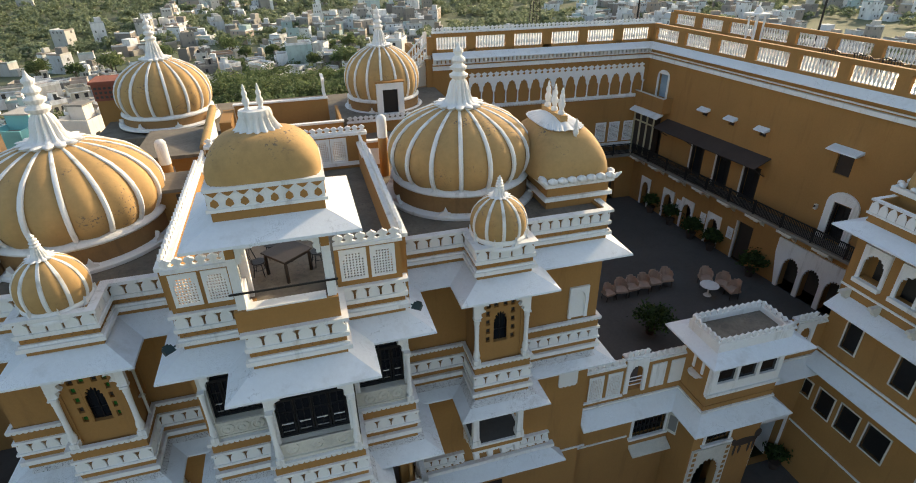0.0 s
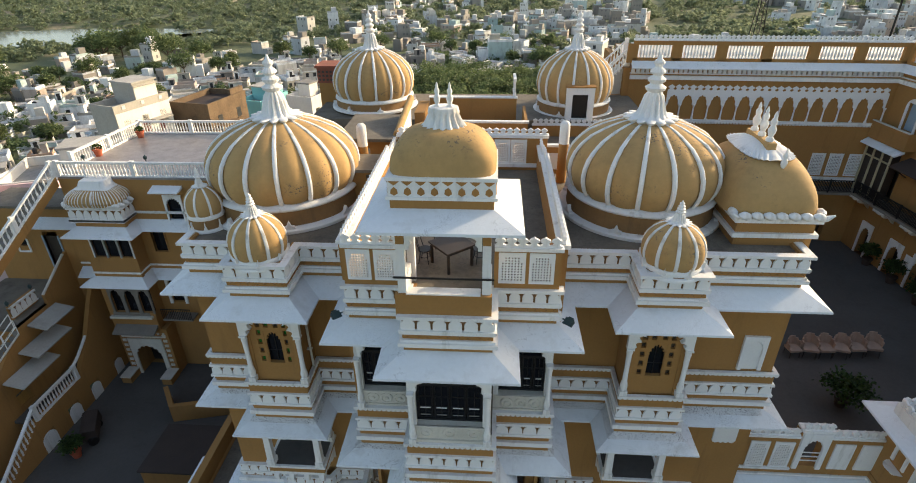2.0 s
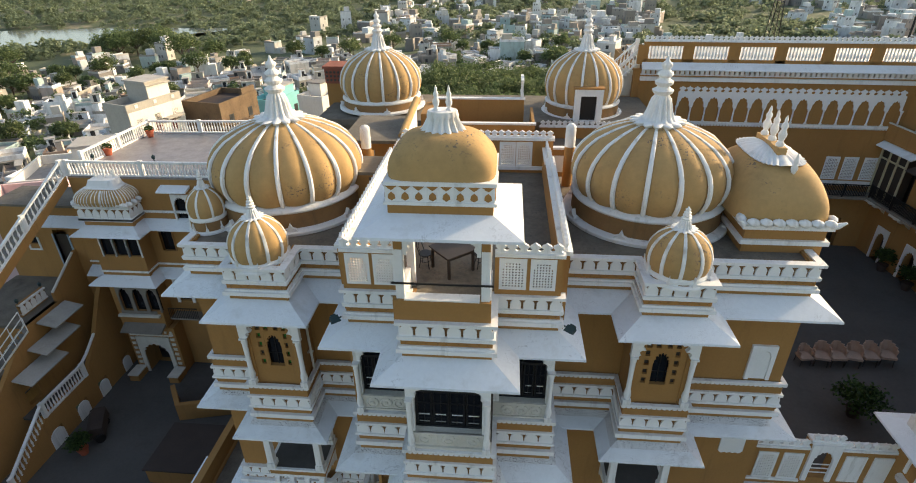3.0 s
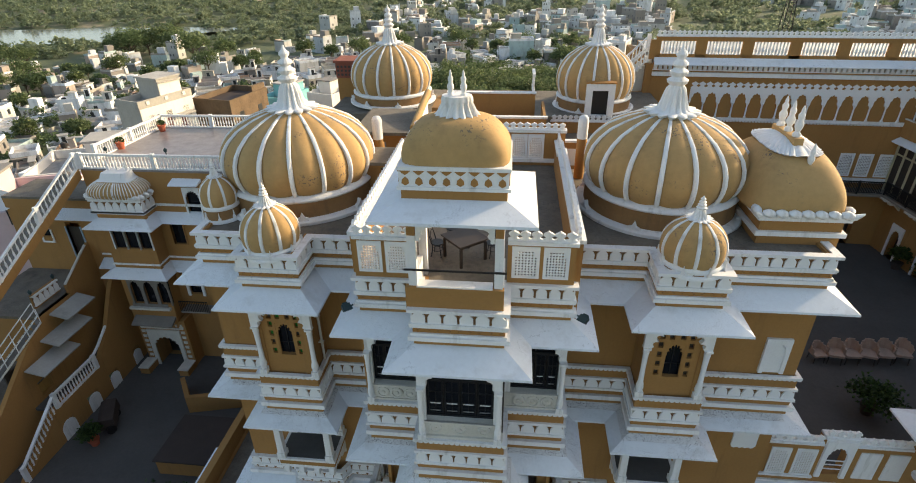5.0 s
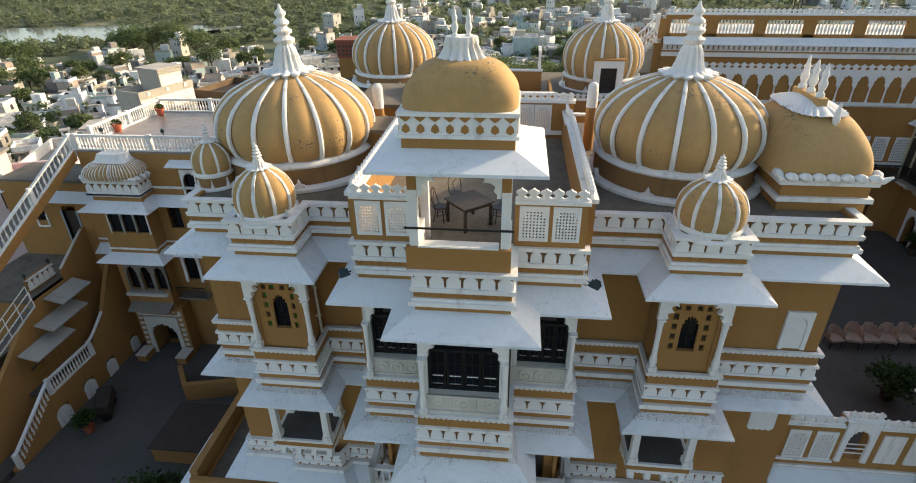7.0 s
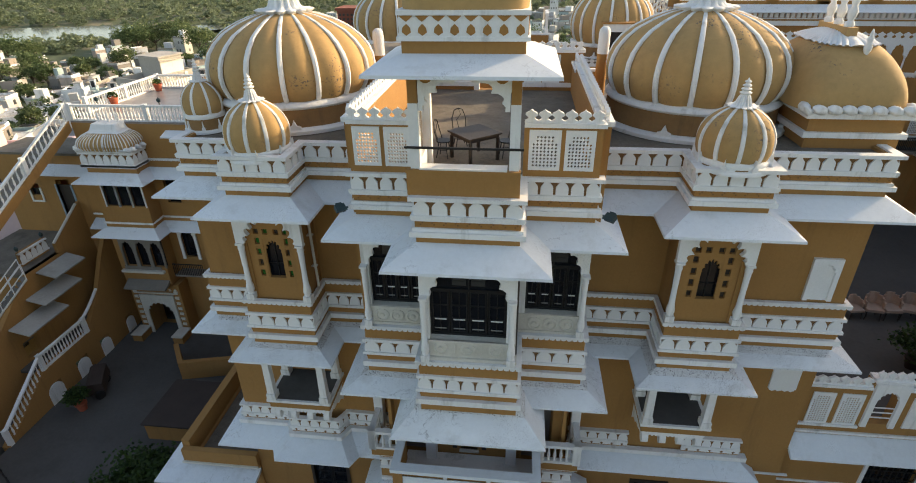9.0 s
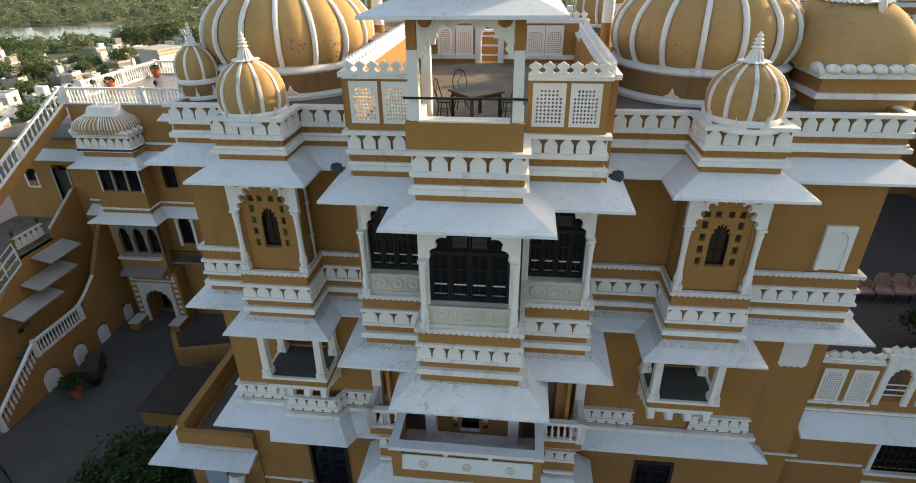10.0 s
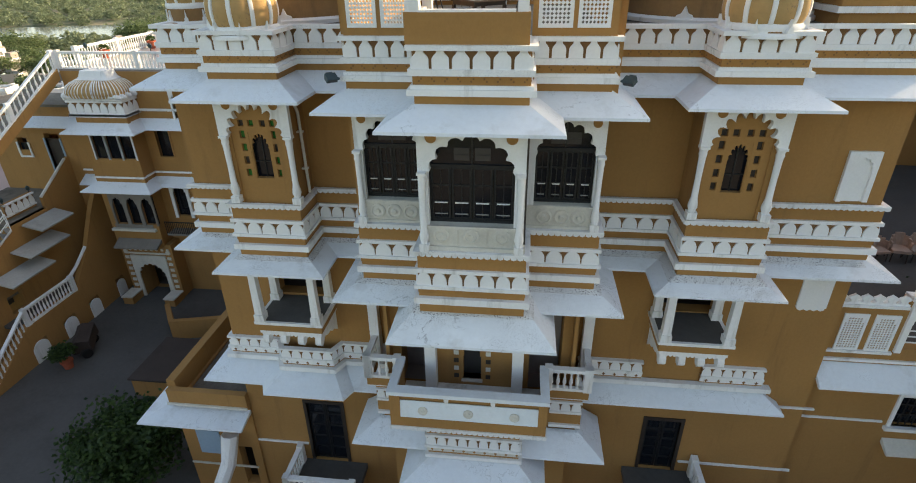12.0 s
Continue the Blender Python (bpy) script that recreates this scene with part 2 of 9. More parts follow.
def cusps(w, spring, h, lobes=7, bite=0.13, steps=6):
    """The underside of a cusped arch from right to left."""
    pts = []
    n = lobes * steps
    for i in range(n + 1):
        a = math.pi * i / n
        k = 1 - bite * (1 - abs(math.sin(lobes * a)) ** 0.7)
        pts.append((w / 2 * math.cos(a) * k, spring + (h - spring) * math.sin(a) * k + (0.02 if 0 < i < n else 0)))
    pts[0], pts[-1] = (w / 2, spring), (-w / 2, spring)
    return pts


def arch_front(w, h, ow, spring, oh, lobes=7, bite=0.13, foot=0.0):
    return [(-w / 2, foot), (-w / 2, h), (w / 2, h), (w / 2, foot), (ow / 2, foot)] + cusps(ow, spring, oh, lobes, bite) + [(-ow / 2, foot)]


def tube(points, r, seg=6, bm=None):
    """A round bar along a line of points."""
    bm = bm or new_bm()
    pts = [Vector(p) for p in points]
    rings = []
    for i, p in enumerate(pts):
        d = (pts[min(i + 1, len(pts) - 1)] - pts[max(i - 1, 0)]).normalized()
        side = d.cross(Vector((0, 0, 1)))
        if side.length < 1e-3:
            side = Vector((1, 0, 0))
        side.normalize()
        up = side.cross(d)
        rr = r[i] if isinstance(r, (list, tuple)) else r
        rings.append([bm.verts.new(p + rr * (side * math.cos(2 * math.pi * k / seg) + up * math.sin(2 * math.pi * k / seg))) for k in range(seg)])
    for lo, hi in zip(rings, rings[1:]):
        for k in range(seg):
            j = (k + 1) % seg
            bm.faces.new((lo[k], lo[j], hi[j], hi[k]))
    bm.faces.new(rings[0])
    bm.faces.new(rings[-1][::-1])
    return bm


MESHES = {}


def shared(key, maker, name, material, smooth=False):
    if key not in MESHES:
        MESHES[key] = mesh_of(maker(), name, material, smooth)
    return MESHES[key]


def bell_shape(p, h, round_top):
    """One white upright of a pierced parapet: broad below, its shoulders drawn in above."""
    w = p / 2 - (0.02 if round_top else 0.03)
    if round_top:
        pts = [(-w, 0), (-w, h * 0.3)] + [(-w * math.cos(math.pi / 2 * k / 7), h * (0.3 + 0.58 * math.sin(math.pi / 2 * k / 7))) for k in range(1, 7)] + [(-w * 0.1, h * 0.93)]
    else:
        pts = [(-w, 0), (-w, h * 0.48), (-w * 0.93, h * 0.57), (-w * 0.72, h * 0.67), (-w * 0.5, h * 0.76), (-w * 0.4, h * 0.86), (-w * 0.37, h)]
    return pts + [(-u, v) for u, v in reversed(pts)]


def segments(path, closed=False):
    n = len(path)
    for i in range(n if closed else n - 1):
        a, b = path[i], path[(i + 1) % n]
        l = math.hypot(b[0] - a[0], b[1] - a[1])
        yield a, b, l, math.degrees(math.atan2(b[1] - a[1], b[0] - a[0]))


def pierced(parent, path, z0, z1, pitch=0.42, round_top=False, out=0.05, closed=False, thick=0.07):
    """White uprights in front of an ochre wall darkened in colour for its shade, with rails above and below."""
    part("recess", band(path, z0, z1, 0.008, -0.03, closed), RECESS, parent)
    line = offset(path, out, closed)
    part("rail", band(path, z1 - 0.03, z1 + (0.07 if z1 - z0 > 0.43 else 0.045), out + (0.03 if round_top else 0.08), -0.12, closed), WHITE, parent)
    part("rail", band(path, z0 - 0.05, z0 + 0.04, out + 0.05, -0.1, closed), WHITE, parent)
    h = z1 - z0
    for a, b, l, deg in segments(line, closed):
        n = max(1, round(l / pitch))
        p = round(l / n, 2)
        me = shared(("bell", p, round(h, 2), round_top), lambda: slab(bell_shape(p, h, round_top), thick + out, Matrix.Identity(4)), "upright", WHITE)
        for i in range(n):
            t = (i + 0.5) / n
            piece("upright", me, parent, pose(a[0] + (b[0] - a[0]) * t, a[1] + (b[1] - a[1]) * t, z0 + 0.02, 0, 0, deg))


def leaf_shape(p, h):
    pts = [(-p * 0.5, 0), (-p * 0.5, h * 0.12), (-p * 0.26, h * 0.26), (-p * 0.24, h * 0.4), (-p * 0.47, h * 0.58), (-p * 0.4, h * 0.74), (-p * 0.16, h * 0.86), (0, h)]
    return pts + [(-u, v) for u, v in reversed(pts[:-1])]


def merlons(parent, path, z, h=0.36, pitch=0.34, closed=False, material=None, thick=0.09):
    for a, b, l, deg in segments(path, closed):
        n = max(1, round(l / pitch))
        p = round(l / n, 2)
        me = shared(("leaf", p, h), lambda: slab(leaf_shape(p, h), thick, pose(0, -thick / 2, 0)), "merlon", material or WHITE)
        for i in range(n):
            t = (i + 0.5) / n
            piece("merlon", me, parent, pose(a[0] + (b[0] - a[0]) * t, a[1] + (b[1] - a[1]) * t, z, 0, 0, deg))


def scallops(parent, path, z, out, pitch=0.16, closed=False, drop=0.07):
    """A string course with a hanging scalloped edge, all of one piece."""
    bm = band(path, z, z + 0.07, out, -0.05, closed)
    for a, b, l, deg in segments(offset(path, out, closed), closed):
        n = max(1, round(l / pitch))
        for i in range(n):
            t, w = (i + 0.5) / n, l / n * 0.5
            m = pose(a[0] + (b[0] - a[0]) * t, a[1] + (b[1] - a[1]) * t, z, 0, 0, deg)
            slab([(-w, 0.01), (-w * 0.8, -drop * 0.7), (0, -drop), (w * 0.8, -drop * 0.7), (w, 0.01)], 0.04, m, bm)
    return part("scalloped_string", bm, WHITE, parent)


def turned(h, r=0.07):
    k = [(0.9, 0), (0.9, 0.06), (0.5, 0.1), (0.55, 0.16), (1.0, 0.3), (0.85, 0.45), (0.5, 0.62), (0.42, 0.75), (0.7, 0.82), (0.5, 0.88), (0.9, 0.94), (0.9, 1)]
    return lathe([(r * a, h * b) for a, b in k], 8)


def balustrade(parent, a, b, z0, z1, zb0=None, zb1=None, pitch=0.2, posts=2.2, wide=0.16, material=None, post_material=None):
    """Turned balusters between rails and posts from plan point a to b; the feet may rise from z0 to zb0."""
    material = material or WHITE
    zb0 = z0 if zb0 is None else zb0
    h = z1 - z0
    l = math.hypot(b[0] - a[0], b[1] - a[1])
    rise = zb0 - z0
    ax = Vector((b[0] - a[0], b[1] - a[1], 0)).normalized()
    sd = Vector((-ax.y, ax.x, 0)) * wide / 2
    for lo, hi, k in ((0.0, 0.1, 1.0), (h - 0.12, h, 1.25)):
        bm = new_bm()
        vs = []
        for p, z in ((a, z0), (b, zb0)):
            for s in (-k, k):
                for q in (lo, hi):
                    vs.append(bm.verts.new((p[0] + sd.x * s, p[1] + sd.y * s, z + q)))
        for f in ((0, 1, 3, 2), (4, 6, 7, 5), (0, 4, 5, 1), (2, 3, 7, 6), (0, 2, 6, 4), (1, 5, 7, 3)):
            bm.faces.new([vs[i] for i in f])
        part("rail", bm, material, parent)
    n_post = max(1, round(l / posts)) if posts else 0
    deg = math.degrees(math.atan2(ax.y, ax.x))
    pw = wide * 0.75
    if n_post:
        pm = shared(("post", round(h, 2), pw, (post_material or material).name), lambda: boxes((-pw, pw, -pw, pw, 0, h + 0.06)), "post", post_material or material)
        for i in range(n_post + 1):
            t = i / n_post
            piece("post", pm, parent, pose(a[0] + (b[0] - a[0]) * t, a[1] + (b[1] - a[1]) * t, z0 + rise * t + 0.002, 0, 0, deg))
    n = max(1, int(l / pitch))
    me = shared(("turned", round(h, 2), material.name), lambda: turned(h - 0.2, 0.065), "baluster", material, True)
    for i in range(n):
        t = (i + 0.5) / n
        piece("baluster", me, parent, pose(a[0] + (b[0] - a[0]) * t, a[1] + (b[1] - a[1]) * t, z0 + rise * t + 0.095))


def jali(w, h, nx, nz, frame_w=0.07, t=0.06):
    """A pierced stone screen: a frame round a field of diamond holes cut right through."""
    bm = boxes((-w / 2, w / 2, 0, t, 0, frame_w), (-w / 2, w / 2, 0, t, h - frame_w * 2, h), (-w / 2, -w / 2 + frame_w, 0, t, frame_w, h - frame_w * 2), (w / 2 - frame_w, w / 2, 0, t, frame_w, h - frame_w * 2))
    x0, z0 = -w / 2 + frame_w, frame_w
    dx, dz = (w - 2 * frame_w) / nx, (h - frame_w * 3) / nz
    for i in range(nx):
        for k in range(nz):
            cx, cz = x0 + (i + 0.5) * dx, z0 + (k + 0.5) * dz
            edge = i in (0, nx - 1) and k >= nz - 2
            o = [(cx - dx / 2, cz - dz / 2), (cx + dx / 2, cz - dz / 2), (cx + dx / 2, cz + dz / 2), (cx - dx / 2, cz + dz / 2)]
            if edge:
                bm.faces.new([bm.verts.new((u, 0.01, v)) for u, v in o])
                continue
            q = 0.43
            hole = [(cx, cz - dz * q), (cx + dx * q, cz), (cx, cz + dz * q), (cx - dx * q, cz)]
            fo = [bm.verts.new((u, 0.01, v)) for u, v in o]
            fh = [bm.verts.new((u, 0.01, v)) for u, v in hole]
            bh = [bm.verts.new((u, 0.045, v)) for u, v in hole]
            for c in range(4):
                e = (c + 1) % 4
                bm.faces.new((fo[c], fo[e], fh[c]))
                bm.faces.new((fo[e], fh[e], fh[c]))
                bm.faces.new((fh[c], fh[e], bh[e], bh[c]))
    return bm


def jali_screen(parent, x, y, z, w, h, deg=0, nx=8, nz=10):
    me = shared(("jali", round(w, 2), round(h, 2), nx, nz), lambda: jali(w, h, nx, nz), "jali_screen", WHITE)
    piece("jali_screen", me, parent, facing(x, y, z, deg))


def column(h, w=0.15):
    """A square-based pillar with a waisted shaft and a spreading capital."""
    bm = boxes((-w, w, -w, w, 0, h * 0.1))
    prof = [(w * 0.95, h * 0.08), (w * 0.7, h * 0.11), (w * 1.02, h * 0.17), (w * 0.92, h * 0.23), (w * 0.7, h * 0.3), (w * 0.62, h * 0.55), (w * 0.72, h * 0.86), (w * 0.86, h * 0.9), (w * 0.76, h * 0.93), (w * 0.95, h * 0.97)]
    lathe(prof, 12, bm)
    box(bm, -w * 0.95, w * 0.95, -w * 0.95, w * 0.95, h * 0.97, h)
    return bm


def square_post(h, w=0.15):
    """A plain square stone post on a block, drawn in a little, under a spreading head."""
    bm = boxes((-w, w, -w, w, 0, h * 0.12))
    k = w * 0.78
    vs = [[bm.verts.new((x * a, y * a, z)) for x, y in ((-1, -1), (1, -1), (1, 1), (-1, 1))] for a, z in ((k, h * 0.12), (k * 0.86, h * 0.8), (w * 1.1, h * 0.9), (w * 1.1, h))]
    for lo, hi in zip(vs, vs[1:]):
        for i in range(4):
            bm.faces.new((lo[i], lo[(i + 1) % 4], hi[(i + 1) % 4], hi[i]))
    bm.faces.new(vs[0][::-1])
    bm.faces.new(vs[-1])
    return bm


# ---- the palace's main block ----
XL, XR, YB = -9.25, 11.1, 14.0
LB0, LB1, RB0, RB1, BAY_Y = -7.22, -5.32, 5.65, 7.57, -4.15
WIN_L, WIN_R = -6.15, 6.53
FRONT = [(XL, 9.0), (XL, -2.8), (LB0, -2.8), (LB0, BAY_Y), (LB1, BAY_Y), (LB1, -2.8), (-3.12, -2.8), (-3.12, -5.1), (-1.25, -5.1),
         (-1.25, -6.5), (1.2, -6.5), (1.2, -5.1), (3.07, -5.1), (3.07, -2.8), (RB0, -2.8), (RB0, BAY_Y), (RB1, BAY_Y), (RB1, -2.8), (XR, -2.8), (XR, 9.0)]
WINGS = [(XL, 9.0), (XL, -2.8), (LB0, -2.8), (LB0, BAY_Y), (LB1, BAY_Y), (LB1, -2.8), (-3.12, -2.8)]
WINGS_R = [(3.07, -2.8), (RB0, -2.8), (RB0, BAY_Y), (RB1, BAY_Y), (RB1, -2.8), (XR, -2.8), (XR, 9.0)]
GROUND_L, COURT_R = -3.0, 5.2


def wall_with_holes(x0, x1, z0, z1, holes, y, t=0.45, bm=None, m=None):
    """A wall looking to -y, y its face, cut by rectangular openings (x0, x1, z0, z1)."""
    bm = bm or new_bm()
    xs = sorted({x0, x1, *[h[0] for h in holes], *[h[1] for h in holes]})
    zs = sorted({z0, z1, *[h[2] for h in holes], *[h[3] for h in holes]})
    for a, b in zip(xs, xs[1:]):
        run = None
        for c, d in zip(zs, zs[1:]):
            hit = any(h[0] <= (a + b) / 2 <= h[1] and h[2] <= (c + d) / 2 <= h[3] for h in holes)
            if hit:
                if run:
                    box(bm, a, b, y, y + t, run[0], run[1], m)
                run = None
            else:
                run = (run[0], d) if run else (c, d)
        if run:
            box(bm, a, b, y, y + t, run[0], run[1], m)
    return bm


# walls of the wings either side of the centre, all storeys; the jharokha rooms are cut below
wl = wall_with_holes(XL, -3.12, GROUND_L - 0.5, 14.9, [(-7.1, -5.2, 7.4, 9.1), (-6.9, -5.5, -0.8, 2.3)], -2.8)
box(wl, XL, XL + 0.45, -2.35, 9.0, GROUND_L - 0.5, 14.9)
wall_left = structure("wall_left_wing", wl, OCHRE, "ochre limewashed palace wall with white string courses", "wall")
wr = wall_with_holes(3.07, XR, GROUND_L - 0.5, 14.9, [(5.55, 7.4, 7.5, 9.2), (6.0, 7.2, 0.3, 2.75)], -2.8)
box(wr, XR - 0.45, XR, -2.35, 9.0, GROUND_L - 0.5, 14.9)
wall_right = structure("wall_right_wing", wr, OCHRE, "ochre limewashed palace wall with white string courses", "wall")
for s, (a, b) in enumerate(((LB0, LB1), (RB0, RB1))):
    path = [(a, -2.8), (a, BAY_Y), (b, BAY_Y), (b, -2.8)]
    bm = band([path[0], path[1]], 9.5, 14.9, 0.0, -0.3)
    band([path[2], path[3]], 9.5, 14.9, 0.0, -0.3, bm=bm)
    c = (WIN_L, WIN_R)[s]
    wall_with_holes(a, b, 9.5, 14.9, [(c - 0.29, c + 0.29, 12.15, 13.5)] + [(c + sx * 0.46 - 0.075, c + sx * 0.46 + 0.075, z, z + 0.22) for sx in (-1, 1) for z in (12.2, 12.57, 12.94, 13.31)]
                    + [(c + x - 0.08, c + x + 0.08, 13.65, 13.83) for x in (-0.45, -0.17, 0.17, 0.45)], -4.1, 0.3, bm)
    box(bm, a + 0.3, b - 0.3, -3.8, -2.8, 9.5, 9.6)
    structure("wall_tower_bay_%d" % (s + 1), bm, OCHRE, "ochre square tower bay with small square lights", "wall")
centre = new_bm()
wall_with_holes(-3.12, 3.07, GROUND_L - 0.5, 9.6, [(-0.55, 0.05, 5.15, 6.85), (-3.0, -1.7, 4.6, 7.9), (1.6, 2.95, 4.6, 7.9)], -4.0, 0.4, centre)
box(centre, -3.12, -2.7, -3.6, -2.8, GROUND_L - 0.5, 9.6)
box(centre, 2.65, 3.07, -3.6, -2.8, GROUND_L - 0.5, 9.6)
box(centre, -3.1, 3.05, -5.0, -3.62, 9.5, 9.62)
structure("wall_centre", centre, OCHRE, "ochre wall behind the central balcony", "wall")
# rooms behind the openings, their shade put in as a dark colour
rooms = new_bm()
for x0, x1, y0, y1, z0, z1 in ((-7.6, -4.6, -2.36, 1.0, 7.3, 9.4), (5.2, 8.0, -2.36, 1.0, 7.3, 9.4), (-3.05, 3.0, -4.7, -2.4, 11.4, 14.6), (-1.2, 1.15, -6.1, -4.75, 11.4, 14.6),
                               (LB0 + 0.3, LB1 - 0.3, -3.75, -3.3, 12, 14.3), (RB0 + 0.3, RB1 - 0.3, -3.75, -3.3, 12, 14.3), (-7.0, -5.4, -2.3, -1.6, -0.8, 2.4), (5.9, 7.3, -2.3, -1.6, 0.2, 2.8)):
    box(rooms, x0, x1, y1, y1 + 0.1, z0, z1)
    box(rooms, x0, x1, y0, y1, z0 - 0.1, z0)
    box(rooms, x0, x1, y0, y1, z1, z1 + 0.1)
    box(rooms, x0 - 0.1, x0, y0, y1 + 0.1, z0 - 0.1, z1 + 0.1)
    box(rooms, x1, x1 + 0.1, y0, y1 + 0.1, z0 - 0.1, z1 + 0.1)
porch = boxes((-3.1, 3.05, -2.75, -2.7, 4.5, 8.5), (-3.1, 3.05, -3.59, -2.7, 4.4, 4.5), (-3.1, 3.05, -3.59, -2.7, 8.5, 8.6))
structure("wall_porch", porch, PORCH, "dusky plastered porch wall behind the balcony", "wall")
structure("wall_inner_rooms", rooms, DARKIN, "rooms behind the openings, coloured dark for shade", "wall")
back_wall = new_bm()
box(back_wall, XL, XR, YB - 0.4, YB, GROUND_L - 0.5, 14.5)
box(back_wall, XL, XL + 0.4, 9.0, YB - 0.4, GROUND_L - 0.5, 14.5)
box(back_wall, XR - 0.4, XR, 9.0, YB - 0.4, GROUND_L - 0.5, 14.5)
structure("wall_rear", back_wall, OCHRE, "plain ochre rear walls of the palace block", "wall")
roof = boxes((XL + 0.02, XR - 0.02, -2.78, 4.2, 15.8, 15.98), (XL + 0.02, XR - 0.02, 4.2, YB, 14.4, 14.62))
for a, b in ((LB0, LB1), (RB0, RB1)):
    slab([(a + 0.02, -2.78), (a + 0.02, -4.1), (b - 0.02, -4.1), (b - 0.02, -2.78)], 0.2, Matrix(((1, 0, 0, 0), (0, 0, 1, 0), (0, 1, 0, 15.79), (0, 0, 0, 1))), roof)
structure("roof_main", roof, ROOF, "stained grey concrete roof terrace", "roof")

# string courses, pierced parapet and eaves of the top storey
WHOLE = [(XL, -0.6)] + FRONT[1:-1] + [(XR, 3.6)]
top = thing("parapet_upper", 0, -3, 14.9, "white pierced parapet with ochre bands round the roof", "parapet", "", "structure")
part("backing", band(WHOLE, 14.88, 16.08, 0.0, -0.22), OCHRE, top)
part("cornice", band(WHOLE, 15.12, 15.25, 0.14), WHITE, top)
part("cornice", band(WHOLE, 15.25, 15.33, 0.07), WHITE, top)
part("painted_band", band(WHOLE, 15.335, 15.52, 0.015), BROWN, top)
part("plinth", band(WHOLE, 15.52, 15.62, 0.085, -0.05), WHITE, top)
pierced(top, WHOLE, 15.62, 16.06, 0.40)
dots = new_bm()
for a, b, l, deg in segments(offset(WHOLE, 0.017)):
    for i in range(int(l / 0.25)):
        t = (i + 0.5) / int(l / 0.25)
        for k in (0, 1):
            box(dots, -0.018, 0.018, -0.006, 0.02, 15.39 + 0.05 * ((i + k) % 2), 15.425 + 0.05 * ((i + k) % 2), pose(a[0] + (b[0] - a[0]) * t + k * 0.05, a[1] + (b[1] - a[1]) * t, 0, 0, 0, deg))
part("painted_dots", dots, RECESS, top)
ev = thing("eave_upper", 0, -3, 14.5, "white painted sloping stone eave", "eave", "", "structure")
part("eave", slab_eave(WHOLE, 14.92, 14.52, 0.76), EAVE, ev)

# middle string: scalloped edge, red ochre band, round-topped uprights, cornice
mid = thing("parapet_middle", 0, -3, 9.6, "white round-topped pierced band between ochre strips", "parapet", "", "structure")
MID = offset(FRONT, 0.10)
part("backing", band(MID, 9.62, 11.30, 0.0, -0.2), OCHRE, mid)
scallops(mid, MID, 11.34, 0.09)
part("painted_band", band(MID, 10.2, 10.34, 0.015), BROWN, mid)
part("cornice", band(MID, 9.92, 10.10, 0.12), WHITE, mid)
pierced(mid, MID, 10.4, 10.84, 0.42, True)
ev2 = thing("eave_middle", 0, -3, 9.4, "mildewed white sloping stone eave with cracks", "eave", "", "structure")
part("eave", slab_eave(WINGS, 9.72, 9.4, 0.77), EAVE_OLD, ev2)
part("eave", slab_eave(WINGS_R, 9.72, 9.4, 0.77), EAVE_OLD, ev2)
CBAY = [(-3.12, -2.8), (-3.12, -5.05), (-1.35, -5.05), (-1.35, -6.25), (1.3, -6.25), (1.3, -5.05), (3.07, -5.05), (3.07, -2.8)]
part("eave", slab_eave(CBAY[:3], 9.72, 9.3, 0.85), EAVE_OLD, ev2)
part("eave", slab_eave(CBAY[5:], 9.72, 9.3, 0.85), EAVE_OLD, ev2)
part("eave", slab_eave(CBAY[2:6], 9.7, 8.92, 0.85), EAVE_OLD, ev2)


def mould(parent, path, z_in, z_out, out, share=0.36):
    """A thin crust of black mould on the upper part of an eave, where rain water stands."""
    k = (z_out - z_in) / (out - 0.02)
    b = 0.02 + (out - 0.02) * share
    part("mould_crust", sweep(path, [(0.04, z_in + k * 0.02 + 0.004), (b, z_in + k * (b - 0.02) + 0.004), (b, z_in + k * (b - 0.02) - 0.01), (0.04, z_in + k * 0.02 - 0.01)]), MOULD, parent)


mould(ev2, WINGS[1:], 9.72, 9.4, 0.77)
mould(ev2, WINGS_R[:-1], 9.72, 9.4, 0.77, 0.45)
mould(ev2, CBAY[:3], 9.72, 9.3, 0.85)
mould(ev2, CBAY[5:], 9.72, 9.3, 0.85)
mould(ev2, CBAY[2:6], 9.7, 8.92, 0.85, 0.3)

